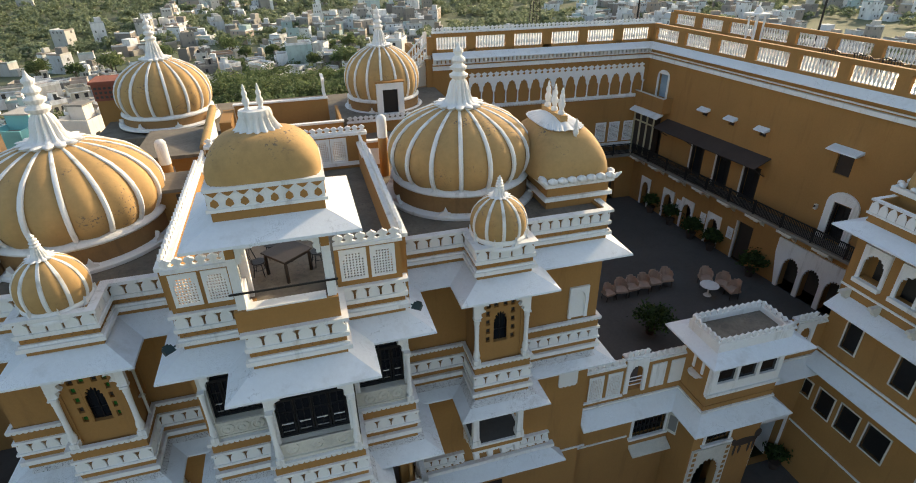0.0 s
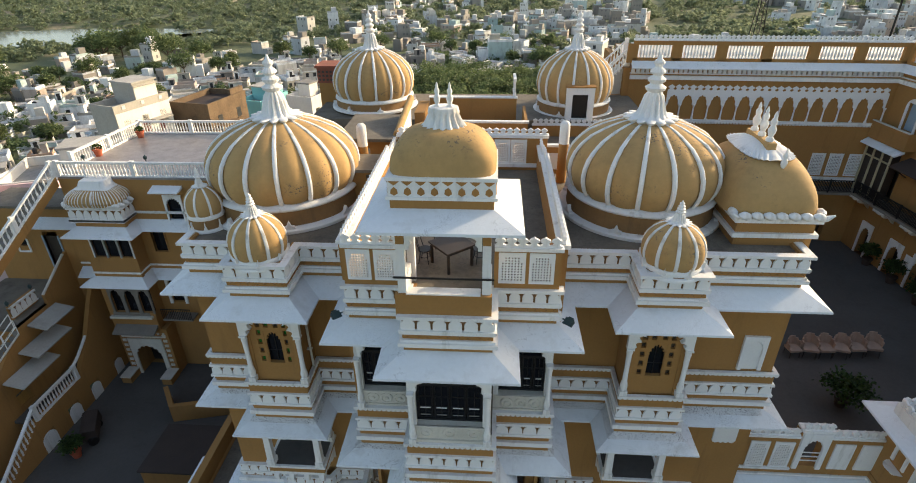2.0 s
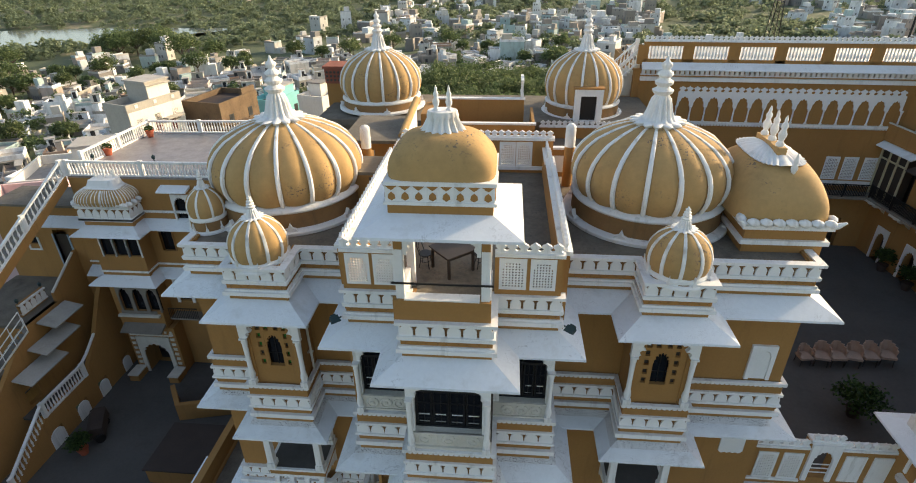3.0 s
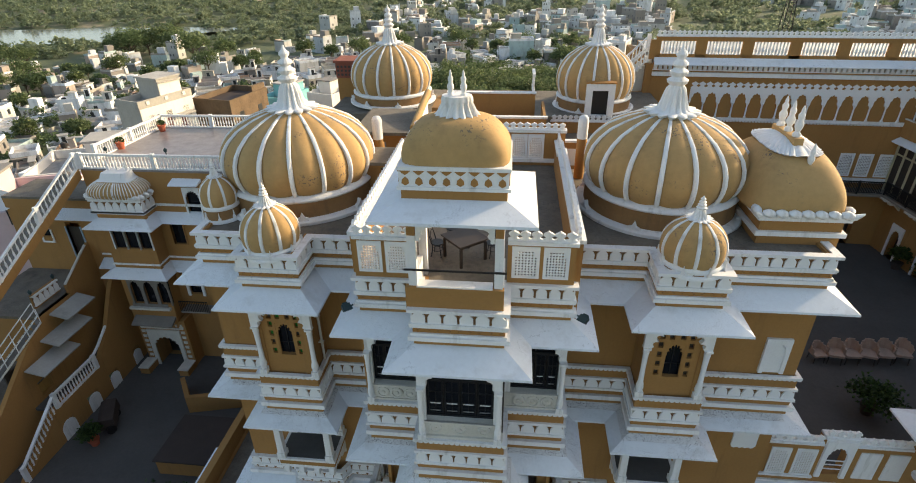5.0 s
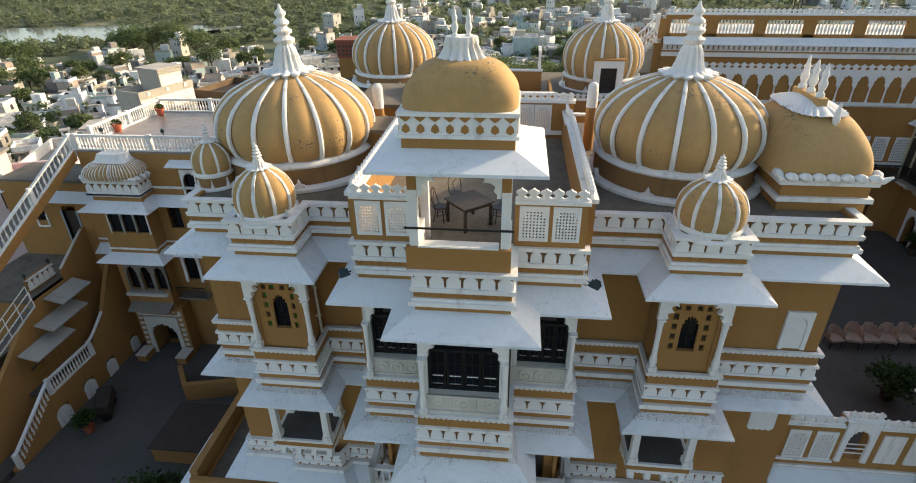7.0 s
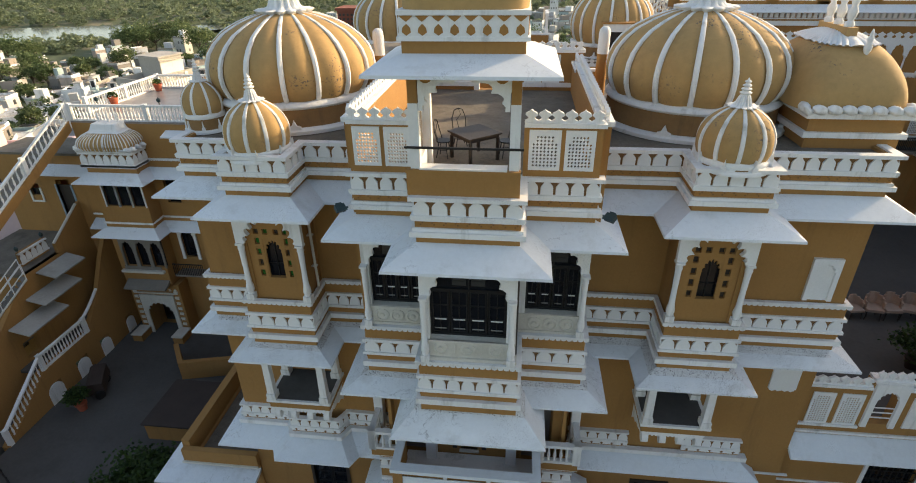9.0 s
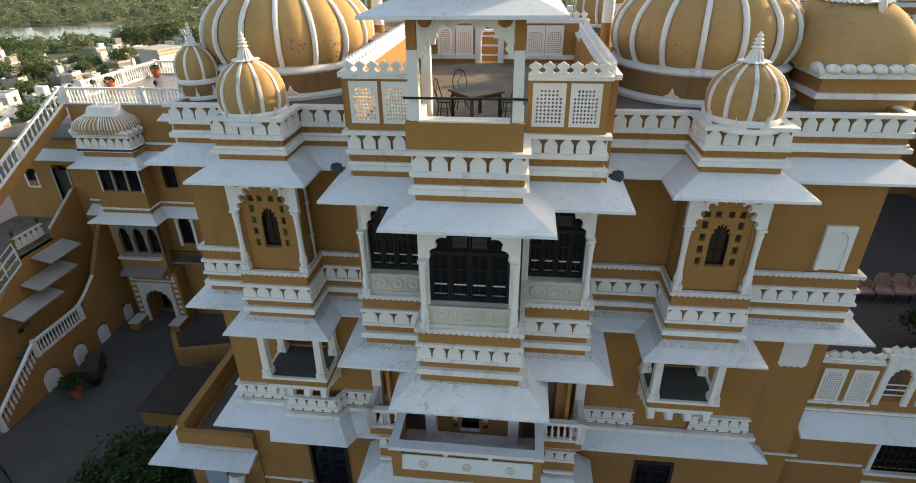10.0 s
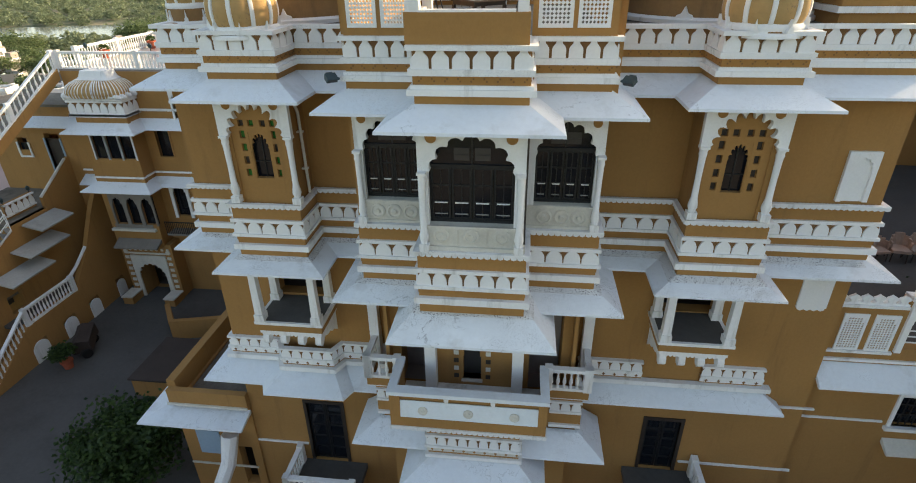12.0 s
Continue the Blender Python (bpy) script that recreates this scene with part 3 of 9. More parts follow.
# lower string on the wings; on the right wing it breaks off under the tower balcony
LOW_L = [(XL, 6.0), (XL, -2.8), (-7.35, -2.8), (-7.1, -3.3), (-5.35, -3.3), (-5.1, -2.8), (-3.3, -2.8)]
LOW_R = [(3.3, -2.8), (9.45, -2.8), (9.45, -2.5)]
for path, runs, reach in ((LOW_L, [LOW_L], 0.95), (LOW_R, [[(3.3, -2.8), (5.5, -2.8)], [(7.42, -2.8), (9.45, -2.8)]], 0.68)):
    low = thing("parapet_lower", path[-1][0] - 2, -2.8, 4.5, "white pierced band with crosses over a white eave", "parapet", "", "structure")
    for run in runs:
        part("backing", band(run, 4.62, 5.3, 0.10, -0.02), OCHRE, low)
        line = offset(run, 0.1)
        part("cross_band", band(line, 4.76, 4.9, 0.025, -0.02), WHITE, low)
        pierced(low, line, 4.98, 5.38, 0.36, True, 0.03)
        cross = new_bm()
        for a, b, l, deg in segments(offset(line, 0.03)):
            k = max(1, int(l / 0.36))
            for i in range(k):
                t = (i + 0.5) / k
                m = pose(a[0] + (b[0] - a[0]) * t, a[1] + (b[1] - a[1]) * t, 4.83, 0, 0, deg)
                box(cross, -0.05, 0.05, -0.006, 0.02, -0.018, 0.018, m)
                box(cross, -0.018, 0.018, -0.008, 0.02, -0.06, 0.06, m)
        part("painted_crosses", cross, RECESS, low)
    part("cornice", band(offset(path, 0.1), 4.52, 4.7, 0.16), WHITE, low)
    part("eave", slab_eave(path, 4.45, 4.0, reach), EAVE, low)


# ---- domes ----
def dome_radius(k):
    pts = ((0.87, 0), (0.935, 0.08), (0.985, 0.2), (1.0, 0.32), (0.985, 0.44), (0.94, 0.56), (0.86, 0.67), (0.74, 0.78), (0.56, 0.88), (0.36, 0.955), (0.16, 1.0))
    for (r0, z0), (r1, z1) in zip(pts, pts[1:]):
        if k <= z1:
            t = (k - z0) / (z1 - z0)
            return r0 + (r1 - r0) * t
    return 0.16


def rib_mesh(R, H, w):
    bm = new_bm()
    prev = None
    n = 18
    for i in range(n + 1):
        k = i / n
        r, z = R * 0.972 * dome_radius(k), H * k
        ww = w * (0.55 + 0.45 * min(1, dome_radius(k) * 1.1)) / 2
        row = [bm.verts.new((r - 0.03, -ww, z)), bm.verts.new((r + R * 0.018, -ww * 0.8, z)), bm.verts.new((r + R * 0.03, 0, z)), bm.verts.new((r + R * 0.018, ww * 0.8, z)), bm.verts.new((r - 0.03, ww, z))]
        if prev:
            for a in range(4):
                bm.faces.new((prev[a], prev[a + 1], row[a + 1], row[a]))
        prev = row
    return bm


def finial(h, r, lobes=14):
    """Lotus skirt with upturned petals, fluted cone, and stacked bulbs ending in a point."""
    prof = [(0.66, 0.0), (0.82, 0.012), (0.9, 0.05), (0.84, 0.064), (0.62, 0.062), (0.5, 0.1), (0.43, 0.18), (0.38, 0.28), (0.32, 0.38), (0.23, 0.44), (0.33, 0.47), (0.36, 0.51), (0.23, 0.545), (0.2, 0.565), (0.3, 0.6), (0.31, 0.635), (0.18, 0.67),
            (0.16, 0.69), (0.26, 0.73), (0.25, 0.76), (0.13, 0.8), (0.12, 0.82), (0.19, 0.86), (0.18, 0.89), (0.08, 0.93), (0.03, 1.0)]
    dep = [0.2, 0.26, 0.3, 0.28, 0.26, 0.26, 0.26, 0.24, 0.2, 0.08] + [0.05] * 16
    return lathe([(r * a, h * b) for a, b in prof], lobes * 4, None, (0, 0, 0), lobes, dep)


def onion_dome(x, y, z, R, H, ribs, tip, label, drum=0.0, rib_w=0.2, turn=0.0):
    """z: foot of the dome's shell; drum: height of the ochre drum below it."""
    d = thing("dome", x, y, z - drum, label, "dome", "ribbed onion domes")
    at = pose(x, y, z)
    seg = ribs * 6
    ph = radians(turn)
    n = 20
    prof = [(R * dome_radius(i / n), H * i / n) for i in range(n + 1)]
    bm = new_bm()
    rings = []
    for r, h in prof:
        ring = []
        for s in range(seg):
            a = 2 * math.pi * s / seg
            f = abs(math.sin(a * ribs / 2))
            ring.append(bm.verts.new((x + r * (0.935 + 0.06 * f) * math.cos(a + ph), y + r * (0.935 + 0.06 * f) * math.sin(a + ph), z + h)))
        rings.append(ring)
    for lo, hi in zip(rings, rings[1:]):
        for s in range(seg):
            t = (s + 1) % seg
            bm.faces.new((lo[s], lo[t], hi[t], hi[s]))
    bm.faces.new(rings[-1])
    part("shell", bm, DOME, d, "", True)
    me = shared(("rib", R, H), lambda: rib_mesh(R, H, rib_w), "rib", WHITE, True)
    for i in range(ribs):
        piece("rib", me, d, at @ pose(0, 0, 0, 0, 0, 360 * i / ribs + turn))
    k = max(R * 0.024, 0.05)
    part("base_ring", lathe([(R * 0.84, -k), (R * 0.95, -k), (R * 0.97, 0), (R * 0.965, k), (R * 0.93, k * 2.0), (R * 0.85, k * 2.4)], 64, None, (x, y, z)), WHITE, d, "", True)
    if drum:
        part("drum", lathe([(R * 0.95, -drum), (R * 0.94, -k)], 64, None, (x, y, z)), OLDOCHRE, d, "", True)
        part("plinth_ring", lathe([(R * 1.06, -drum), (R * 1.06, -drum + k * 1.6), (R * 1.03, -drum + k * 2.2), (R * 0.96, -drum + k * 2.3)], 64, None, (x, y, z)), WHITE, d, "", True)
        horn = shared(("horn", R), lambda: slab([(-0.3 * R / 3.4, 0), (-0.24 * R / 3.4, 0.12), (-0.1 * R / 3.4, 0.16), (0, 0.34), (0.1 * R / 3.4, 0.16), (0.24 * R / 3.4, 0.12), (0.3 * R / 3.4, 0)], 0.14, Matrix.Identity(4)), "acroterion", WHITE)
        for i in range(8):
            a = 2 * math.pi * (i + 0.4) / 8
            piece("acroterion", horn, d, pose(x + R * 1.03 * math.cos(a), y + R * 1.03 * math.sin(a), z - drum + k * 1.5, 0, 0, math.degrees(a) + 90))
    fin = shared(("finial", R), lambda: finial(tip - z - H * 0.965, R * 0.345 if R > 1.5 else R * 0.42), "finial", WHITE, True)
    piece("finial", fin, d, pose(x, y, z + H * 0.965))
    return d


onion_dome(6.55, 0.91, 16.82, 2.78, 2.6, 16, 21.55, "large ochre onion dome with white ribs and lotus finial", 0.82, 0.16, 7.5)
onion_dome(-6.76, 0.91, 16.78, 2.82, 2.58, 16, 21.5, "large sunlit ochre onion dome with white ribs", 0.78, 0.16, 14.6)
onion_dome(6.62, -3.4, 16.17, 0.95, 1.36, 10, 18.2, "small ochre ribbed dome above the tower bay", 0.2, 0.12, 9.5)
onion_dome(-6.33, -3.35, 16.1, 0.92, 1.38, 10, 18.18, "small ochre ribbed dome above the tower bay", 0.2, 0.12, 23.0)
onion_dome(-8.98, -1.36, 16.5, 0.66, 1.04, 8, 18.2, "small ochre ribbed dome on the side bay", 0.5, 0.09)
onion_dome(6.05, 16.6, 16.15, 2.34, 3.0, 16, 21.3, "ribbed ochre dome with a dark doorway in its drum", 0.7, 0.15, 13.1)
onion_dome(-6.5, 16.6, 16.3, 2.55, 2.85, 16, 21.3, "ribbed ochre dome on the rear terrace", 0.6, 0.16, 14.0)


# ---- windows, columns and balconies of the front ----
def dark_window(name, x, y, z, w, h, deg, nx, nz, label, leaf=True):
    """A black wooden window: frame, glazed leaves with muntins, and low pale bars drawn as reflections."""
    t = thing(name, x, y, z, label, "window", "black wooden windows", "structure")
    m = facing(x, y, z, deg)
    f = 0.07
    bm = new_bm()
    for r in ((-w / 2, w / 2, 0, 0.1, 0, f), (-w / 2, w / 2, 0, 0.1, h - f, h), (-w / 2, -w / 2 + f, 0, 0.1, f, h - f), (w / 2 - f, w / 2, 0, 0.1, f, h - f)):
        box(bm, *r, m)
    part("window_frame", bm, BLACKWOOD, t)
    top = h * 0.585
    part("transom", box(new_bm(), -w / 2 + f, w / 2 - f, 0.0, 0.08, top, top + 0.07, m), BLACKWOOD, t)
    cell = (w - 2 * f) / nx
    for i in range(nx):
        x0 = -w / 2 + f + i * cell
        bm = new_bm()
        for a, b in ((0.012, 0.062), (cell - 0.062, cell - 0.012)):
            box(bm, x0 + a, x0 + b, 0.02, 0.07, f, top, m)
        box(bm, x0 + cell / 2 - 0.012, x0 + cell / 2 + 0.012, 0.035, 0.062, f, top, m)
        for k in range(nz + 1):
            zz = f + (top - f - 0.05) * k / nz
            box(bm, x0 + 0.062, x0 + cell - 0.062, 0.03, 0.065, zz, zz + 0.04, m)
        leafp = part("leaf", bm, BLACKWOOD, t)
        for k in range(nz):
            z0, z1 = f + (top - f - 0.05) * k / nz + 0.04, f + (top - f - 0.05) * (k + 1) / nz
            part("pane", box(new_bm(), x0 + 0.062, x0 + cell - 0.062, 0.05, 0.056, z0, z1, m), PANE, leafp)
        # Pale bars across each leaf, coloured in place of reflections.
        for k, pale in ((0.31, WHITE), (0.09, PANE_PALE)):
            z0 = f + (top - f) * k
            part("ledge_bar", box(new_bm(), x0 + 0.09, x0 + cell - 0.09, 0.012, 0.03, z0, z0 + 0.03, m), pale, leafp)
    part("fanlight", box(new_bm(), -w / 2 + f, w / 2 - f, 0.05, 0.056, top + 0.07, h - f, m), PANE, t)
    part("fanlight_bar", box(new_bm(), -0.02, 0.02, 0.02, 0.065, top + 0.07, h - f, m), BLACKWOOD, t)
    for sx in (-1, 1):
        sp = part("small_pane", box(new_bm(), sx * w * 0.115 - 0.18, sx * w * 0.115 + 0.18, 0.04, 0.048, top + 0.16, top + 0.46, m), PANE_DIM, t)
        part("pane_bar", box(new_bm(), sx * w * 0.115 - 0.18, sx * w * 0.115 + 0.18, 0.03, 0.045, top + 0.29, top + 0.31, m), BLACKWOOD, sp)
    return t


def white_column(parent, x, y, z, h, w=0.15):
    me = shared(("col", round(h, 2), w), lambda: column(h, w), "column", WHITE, True)
    piece("column", me, parent, pose(x, y, z))


def boss(parent, x, y, z, r=0.13):
    bm = lathe([(r, 0), (r, 0.012), (r * 0.8, 0.02)], 18)
    bmesh.ops.transform(bm, matrix=pose(x, y, z, 90), verts=bm.verts)
    part("painted_boss", bm, OCHRE, parent)


def cusped(parent, x, y, z, w, h, ow, spring, oh, deg=0, depth=0.14, lobes=7, foot=0.0, material=None, name="cusped_arch", bite=0.13):
    part(name, slab(arch_front(w, h, ow, spring, oh, lobes, bite, foot), depth, facing(x, y, z, deg)), material or WHITE, parent)


bay = thing("central_oriel", -0.03, -6.5, 11.4, "white cusped oriel with carved sill over black windows", "oriel", "", "structure")
cusped(bay, -0.03, -6.52, 12.0, 2.46, 2.75, 1.98, 1.35, 2.25, 0, 0.16)
part("carved_sill", boxes((-1.26, 1.21, -6.53, -6.3, 11.38, 12.06), (-1.3, 1.25, -6.6, -6.3, 11.42, 11.52)), OLDWHITE, bay, "dirty white carved sill panel")
ros = new_bm()
for x in (-0.75, -0.03, 0.7):
    lathe([(0.2, 0), (0.2, 0.03), (0.14, 0.05), (0.13, 0.02), (0.06, 0.02), (0.05, 0.05)], 16, ros)
    bmesh.ops.rotate(ros, verts=ros.verts[-96:], cent=(0, 0, 0), matrix=Matrix.Rotation(radians(90), 3, "X"))
    bmesh.ops.translate(ros, verts=ros.verts[-96:], vec=(x, -6.53, 11.8))
part("rosettes", ros, OLDWHITE, bay)
part("sill_moulding", boxes((-1.24, 1.19, -6.57, -6.5, 11.98, 12.06), (-0.4, -0.36, -6.57, -6.5, 11.54, 11.98), (0.3, 0.34, -6.57, -6.5, 11.54, 11.98)), OLDWHITE, bay)
for x in (-0.93, 0.87):
    boss(bay, x, -6.525, 14.2)
for x in (-1.15, 1.1):
    white_column(bay, x, -6.6, 11.42, 2.0, 0.11)
for sx in (-1, 1):
    cusped(bay, sx * 1.225 - 0.025, -5.82, 12.0, 1.2, 2.75, 0.95, 1.35, 2.2, 90 * sx, 0.12, 5)
dark_window("window_1", -0.03, -6.3, 12.06, 2.1, 2.35, 0, 4, 3, "black wooden four-leaf window under a cusped arch")
for n, sx in enumerate((-1, 1)):
    x = sx * 2.18 - 0.025
    side = thing("side_oriel", x, -5.1, 11.4, "white cusped side bay with carved sill and black window", "oriel", "side bays", "structure")
    cusped(side, x, -5.12, 12.0, 1.84, 2.75, 1.45, 1.35, 2.2, 0, 0.16, 7)
    boss(side, x - 0.68, -5.125, 14.2, 0.11)
    boss(side, x + 0.68, -5.125, 14.2, 0.11)
    part("carved_sill", boxes((x - 0.92, x + 0.92, -5.13, -4.9, 11.38, 12.06)), OLDWHITE, side, "dirty white carved sill panel")
    for dx in (-0.45, 0.0, 0.45):
        bm = lathe([(0.21, 0), (0.21, 0.03), (0.16, 0.05), (0.14, 0.02), (0.08, 0.02), (0.05, 0.06)], 16)
        bmesh.ops.transform(bm, matrix=pose(x + dx, -5.13, 11.74, 90), verts=bm.verts)
        part("rosette", bm, OLDWHITE, side)
    part("sill_moulding", boxes((x - 0.92, x + 0.92, -5.17, -5.12, 11.96, 12.05), (x - 0.92, x + 0.92, -5.17, -5.12, 11.42, 11.5)), OLDWHITE, side)
    white_column(side, x + sx * 0.84, -5.2, 11.42, 2.0, 0.11)
    part("return_wall", boxes((x + sx * 0.93 - 0.12, x + sx * 0.93 - 0.02 if sx < 0 else x + 0.93, -4.95, -2.8, 11.3, 14.7)) if sx < 0 else boxes((x + 0.8, x + 0.91, -4.95, -2.8, 11.3, 14.7)), OCHRE, side)
    dark_window("window_%d" % (n + 2), x, -4.9, 12.06, 1.6, 2.35, 0, 4, 3, "black wooden window with glazed leaves")

for n, (c, lit) in enumerate(((WIN_L, GREENGLASS), (WIN_R, DARKWOOD))):
    tb = thing("tower_window", c, -4.2, 11.4, "white columns and cusped arch round a small tower window", "window", "tower windows", "structure")
    cusped(tb, c, -4.3, 11.45, 2.06, 3.05, 1.6, 1.97, 2.86, 0, 0.16, 9, 1.92, None, "cusped_arch", 0.2)
    for sx in (-1, 1):
        white_column(tb, c + sx * 0.92, -4.24, 11.45, 1.98, 0.125)
        boss(tb, c + sx * 0.66, -4.305, 14.28, 0.12)
    part("window_head", slab(arch_front(0.576, 1.34, 0.5, 0.86, 1.28, 7, 0.24), 0.06, facing(c, -4.09, 12.155)), OCHRE, tb)
    part("pane", boxes((c - 0.29, c + 0.29, -3.95, -3.93, 12.15, 13.5)), PANE, tb)
    part("glazing_bars", boxes((c - 0.012, c + 0.012, -3.98, -3.95, 12.15, 13.5), (c - 0.29, c + 0.29, -3.98, -3.95, 12.6, 12.62)), BLACKWOOD, tb)
    for sx in (-1, 1):
        for k, z in enumerate((12.2, 12.57, 12.94, 13.31)):
            part("small_light", boxes((c + sx * 0.46 - 0.08, c + sx * 0.46 + 0.08, -4.0, -3.98, z, z + 0.22)), lit if (k + sx) % 3 else DARKWOOD, tb)
    for k, x in enumerate((-0.45, -0.17, 0.17, 0.45)):
        part("small_light", boxes((c + x - 0.085, c + x + 0.085, -4.0, -3.98, 13.65, 13.83)), lit if k % 2 else DARKWOOD, tb)

# blind niches on the outer wall
niche = thing("wall_niche", 10.24, -2.84, 11.5, "white blind niche with a cusped arch on the ochre wall", "niche", "", "structure")
part("backing", boxes((9.83, 10.65, -2.83, -2.78, 11.5, 12.95)), WHITE, niche)
part("arch", slab(arch_front(0.82, 1.45, 0.56, 0.88, 1.26, 7), 0.07, facing(10.24, -2.9, 11.5)), WHITE, niche)
plaque = thing("wall_panel", 10.35, -2.84, 7.85, "plain white panel with a scalloped foot under the eave", "niche", "", "structure")
part("panel", boxes((9.74, 10.62, -2.86, -2.78, 7.9, 9.3)), WHITE, plaque)
part("foot", slab([(-0.4, 0)] + [(-0.4 + 0.1 * i, -0.06 - 0.05 * (i % 2)) for i in range(9)] + [(0.4, 0)], 0.06, facing(10.18, -2.85, 7.9)), WHITE, plaque)

# oriel balconies below the towers
for x0, x1, s in ((-7.3, -5.02, 7.3), (5.36, 7.56, 7.45)):
    jb = thing("tower_balcony", (x0 + x1) / 2, -3.6, s - 0.8, "open white-columned oriel balcony on carved corbels", "balcony", "tower balconies", "structure")
    part("floor_slab", boxes((x0, x1, -4.45, -2.82, s - 0.1, s)), WHITE, jb)
    part("inner_floor", boxes((x0 + 0.12, x1 - 0.12, -4.36, -2.82, s, s + 0.02)), PAVING, jb)
    part("painted_band", boxes((x0 + 0.06, x1 - 0.06, -4.38, -2.82, s - 0.38, s - 0.1)), OCHRE, jb)
    part("moulding", boxes((x0 + 0.1, x1 - 0.1, -4.35, -2.82, s - 0.5, s - 0.38)), WHITE, jb)
    me = shared(("corbel",), lambda: slab([(0, 0), (-1.4, 0), (-1.5, -0.06), (-1.56, -0.18), (-1.58, -0.34), (-1.48, -0.46), (-1.34, -0.44), (-1.24, -0.3), (-1.1, -0.26), (-1.02, -0.36), (-0.8, -0.42), (-0.62, -0.38), (-0.5, -0.56), (-0.25, -0.58), (0, -0.85)], 0.2, pose(0.1, 0, 0, 0, 0, 90)), "corbel", WHITE)
    for i in range(4):
        piece("corbel", me, jb, pose(x0 + 0.25 + (x1 - x0 - 0.5) * i / 3, -2.8, s - 0.5))
    bm = new_bm()
    n = 15
    for i in range(n):
        u = x0 + 0.14 + (x1 - x0 - 0.28) * (i + 0.5) / n
        q = (x1 - x0 - 0.28) / n / 2
        slab([(-q, 0), (-q, -0.05), (-q * 0.6, -0.085), (-q * 0.2, -0.1), (q * 0.2, -0.1), (q * 0.6, -0.085), (q, -0.05), (q, 0)], 0.12, facing(u, -4.33, s - 0.5), bm)
    part("carved_fringe", bm, WHITE, jb)
    for x in (x0 + 0.2, x1 - 0.2):
        for y in (-4.3, -3.05):
            piece("column", shared(("sq", round(9.46 - s, 2)), lambda: square_post(9.46 - s, 0.16), "column", WHITE), jb, pose(x, y, s))
    part("lintel", boxes((x0 + 0.05, x1 - 0.05, -4.42, -4.2, 9.2, 9.46), (x0 + 0.05, x0 + 0.25, -4.2, -2.82, 9.2, 9.46), (x1 - 0.25, x1 - 0.05, -4.2, -2.82, 9.2, 9.46)), OCHRE, jb)

# the central balcony
cb = thing("central_balcony", -0.12, -5.2, 4.3, "balcony with a white rosette parapet and blue-white top rail", "balcony", "", "structure")
part("floor_slab", boxes((-2.55, 2.1, -5.85, -4.02, 4.7, 4.9), (-3.75, -2.55, -4.4, -4.02, 4.9, 5.1), (2.1, 3.55, -4.4, -4.02, 4.9, 5.1)), WHITE, cb)
part("parapet_wall", boxes((-2.6, 2.15, -5.95, -5.82, 4.8, 5.16), (-2.6, -2.28, -5.95, -5.82, 5.16, 6.06), (1.9, 2.15, -5.95, -5.82, 5.16, 6.06), (-2.28, 1.9, -5.95, -5.82, 5.98, 6.06), (-2.28, 1.9, -5.82, -5.72, 4.9, 6.06), (-2.6, -2.45, -5.72, -4.4, 4.8, 6.06), (2.0, 2.15, -5.72, -4.4, 4.8, 6.06)), OCHRE, cb)
part("top_rail", boxes((-2.66, 2.21, -6.01, -5.68, 6.06, 6.2), (-2.66, -2.39, -5.68, -4.35, 6.06, 6.2), (1.94, 2.21, -5.68, -4.35, 6.06, 6.2)), PALEBLUE, cb)
part("white_panel", slab([(-2.09, 0), (2.09, 0), (2.09, 0.62), (-2.09, 0.62)], 0.03, pose(-0.19, -5.95, 5.17, -6)), PALEBLUE, cb)
for x in (-1.58, -0.19, 1.2):
    bm = lathe([(0.15, 0), (0.15, 0.03), (0.115, 0.045), (0.105, 0.03), (0.06, 0.03), (0.045, 0.055)], 16)
    bmesh.ops.transform(bm, matrix=pose(x, -5.93, 5.46, 84), verts=bm.verts)
    part("rosette", bm, OLDWHITE, cb)
for x in (-0.85, 0.55):
    part("bracket", slab([(-0.07, 0.16), (-0.07, 0.1), (-0.035, 0.0), (0.035, 0.0), (0.07, 0.1), (0.07, 0.16)], 0.12, facing(x, -5.96, 5.84)), WHITE, cb)
for x in (-1.58, 1.24):
    part("pier", boxes((x - 0.18, x + 0.18, -4.35, -4.02, 4.6, 8.5)), WHITE, cb)
    part("bracket", slab([(-0.18, 0), (0.18, 0), (0.36, 0.6), (-0.36, 0.6)], 0.3, facing(x, -4.34, 7.9)), WHITE, cb)
for x0, x1 in ((-3.75, -2.6), (2.15, 3.55)):
    part("side_parapet", boxes((x0, x1, -4.42, -4.3, 4.95, 5.3)), OCHRE, cb)
    balustrade(cb, (x0 + 0.08, -4.36), (x1 - 0.08, -4.36), 5.28, 6.15, pitch=0.2, posts=9)
    xs = x0 + 0.06 if x0 < 0 else x1 - 0.06
    balustrade(cb, (xs, -4.36), (xs, -2.9), 5.28, 6.15, pitch=0.2, posts=9)
    part("side_slab", boxes((min(xs, xs + 0.01) - 0.06, xs + 0.07, -4.3, -2.82, 4.95, 5.27)), OCHRE, cb)
    part("pier", boxes((xs - 0.16, xs + 0.16, -3.3, -3.0, 5.1, 9.3)), WHITE, cb)
LB = [(-1.6, -4.2), (-1.6, -5.3), (1.4, -5.3), (1.4, -4.2)]
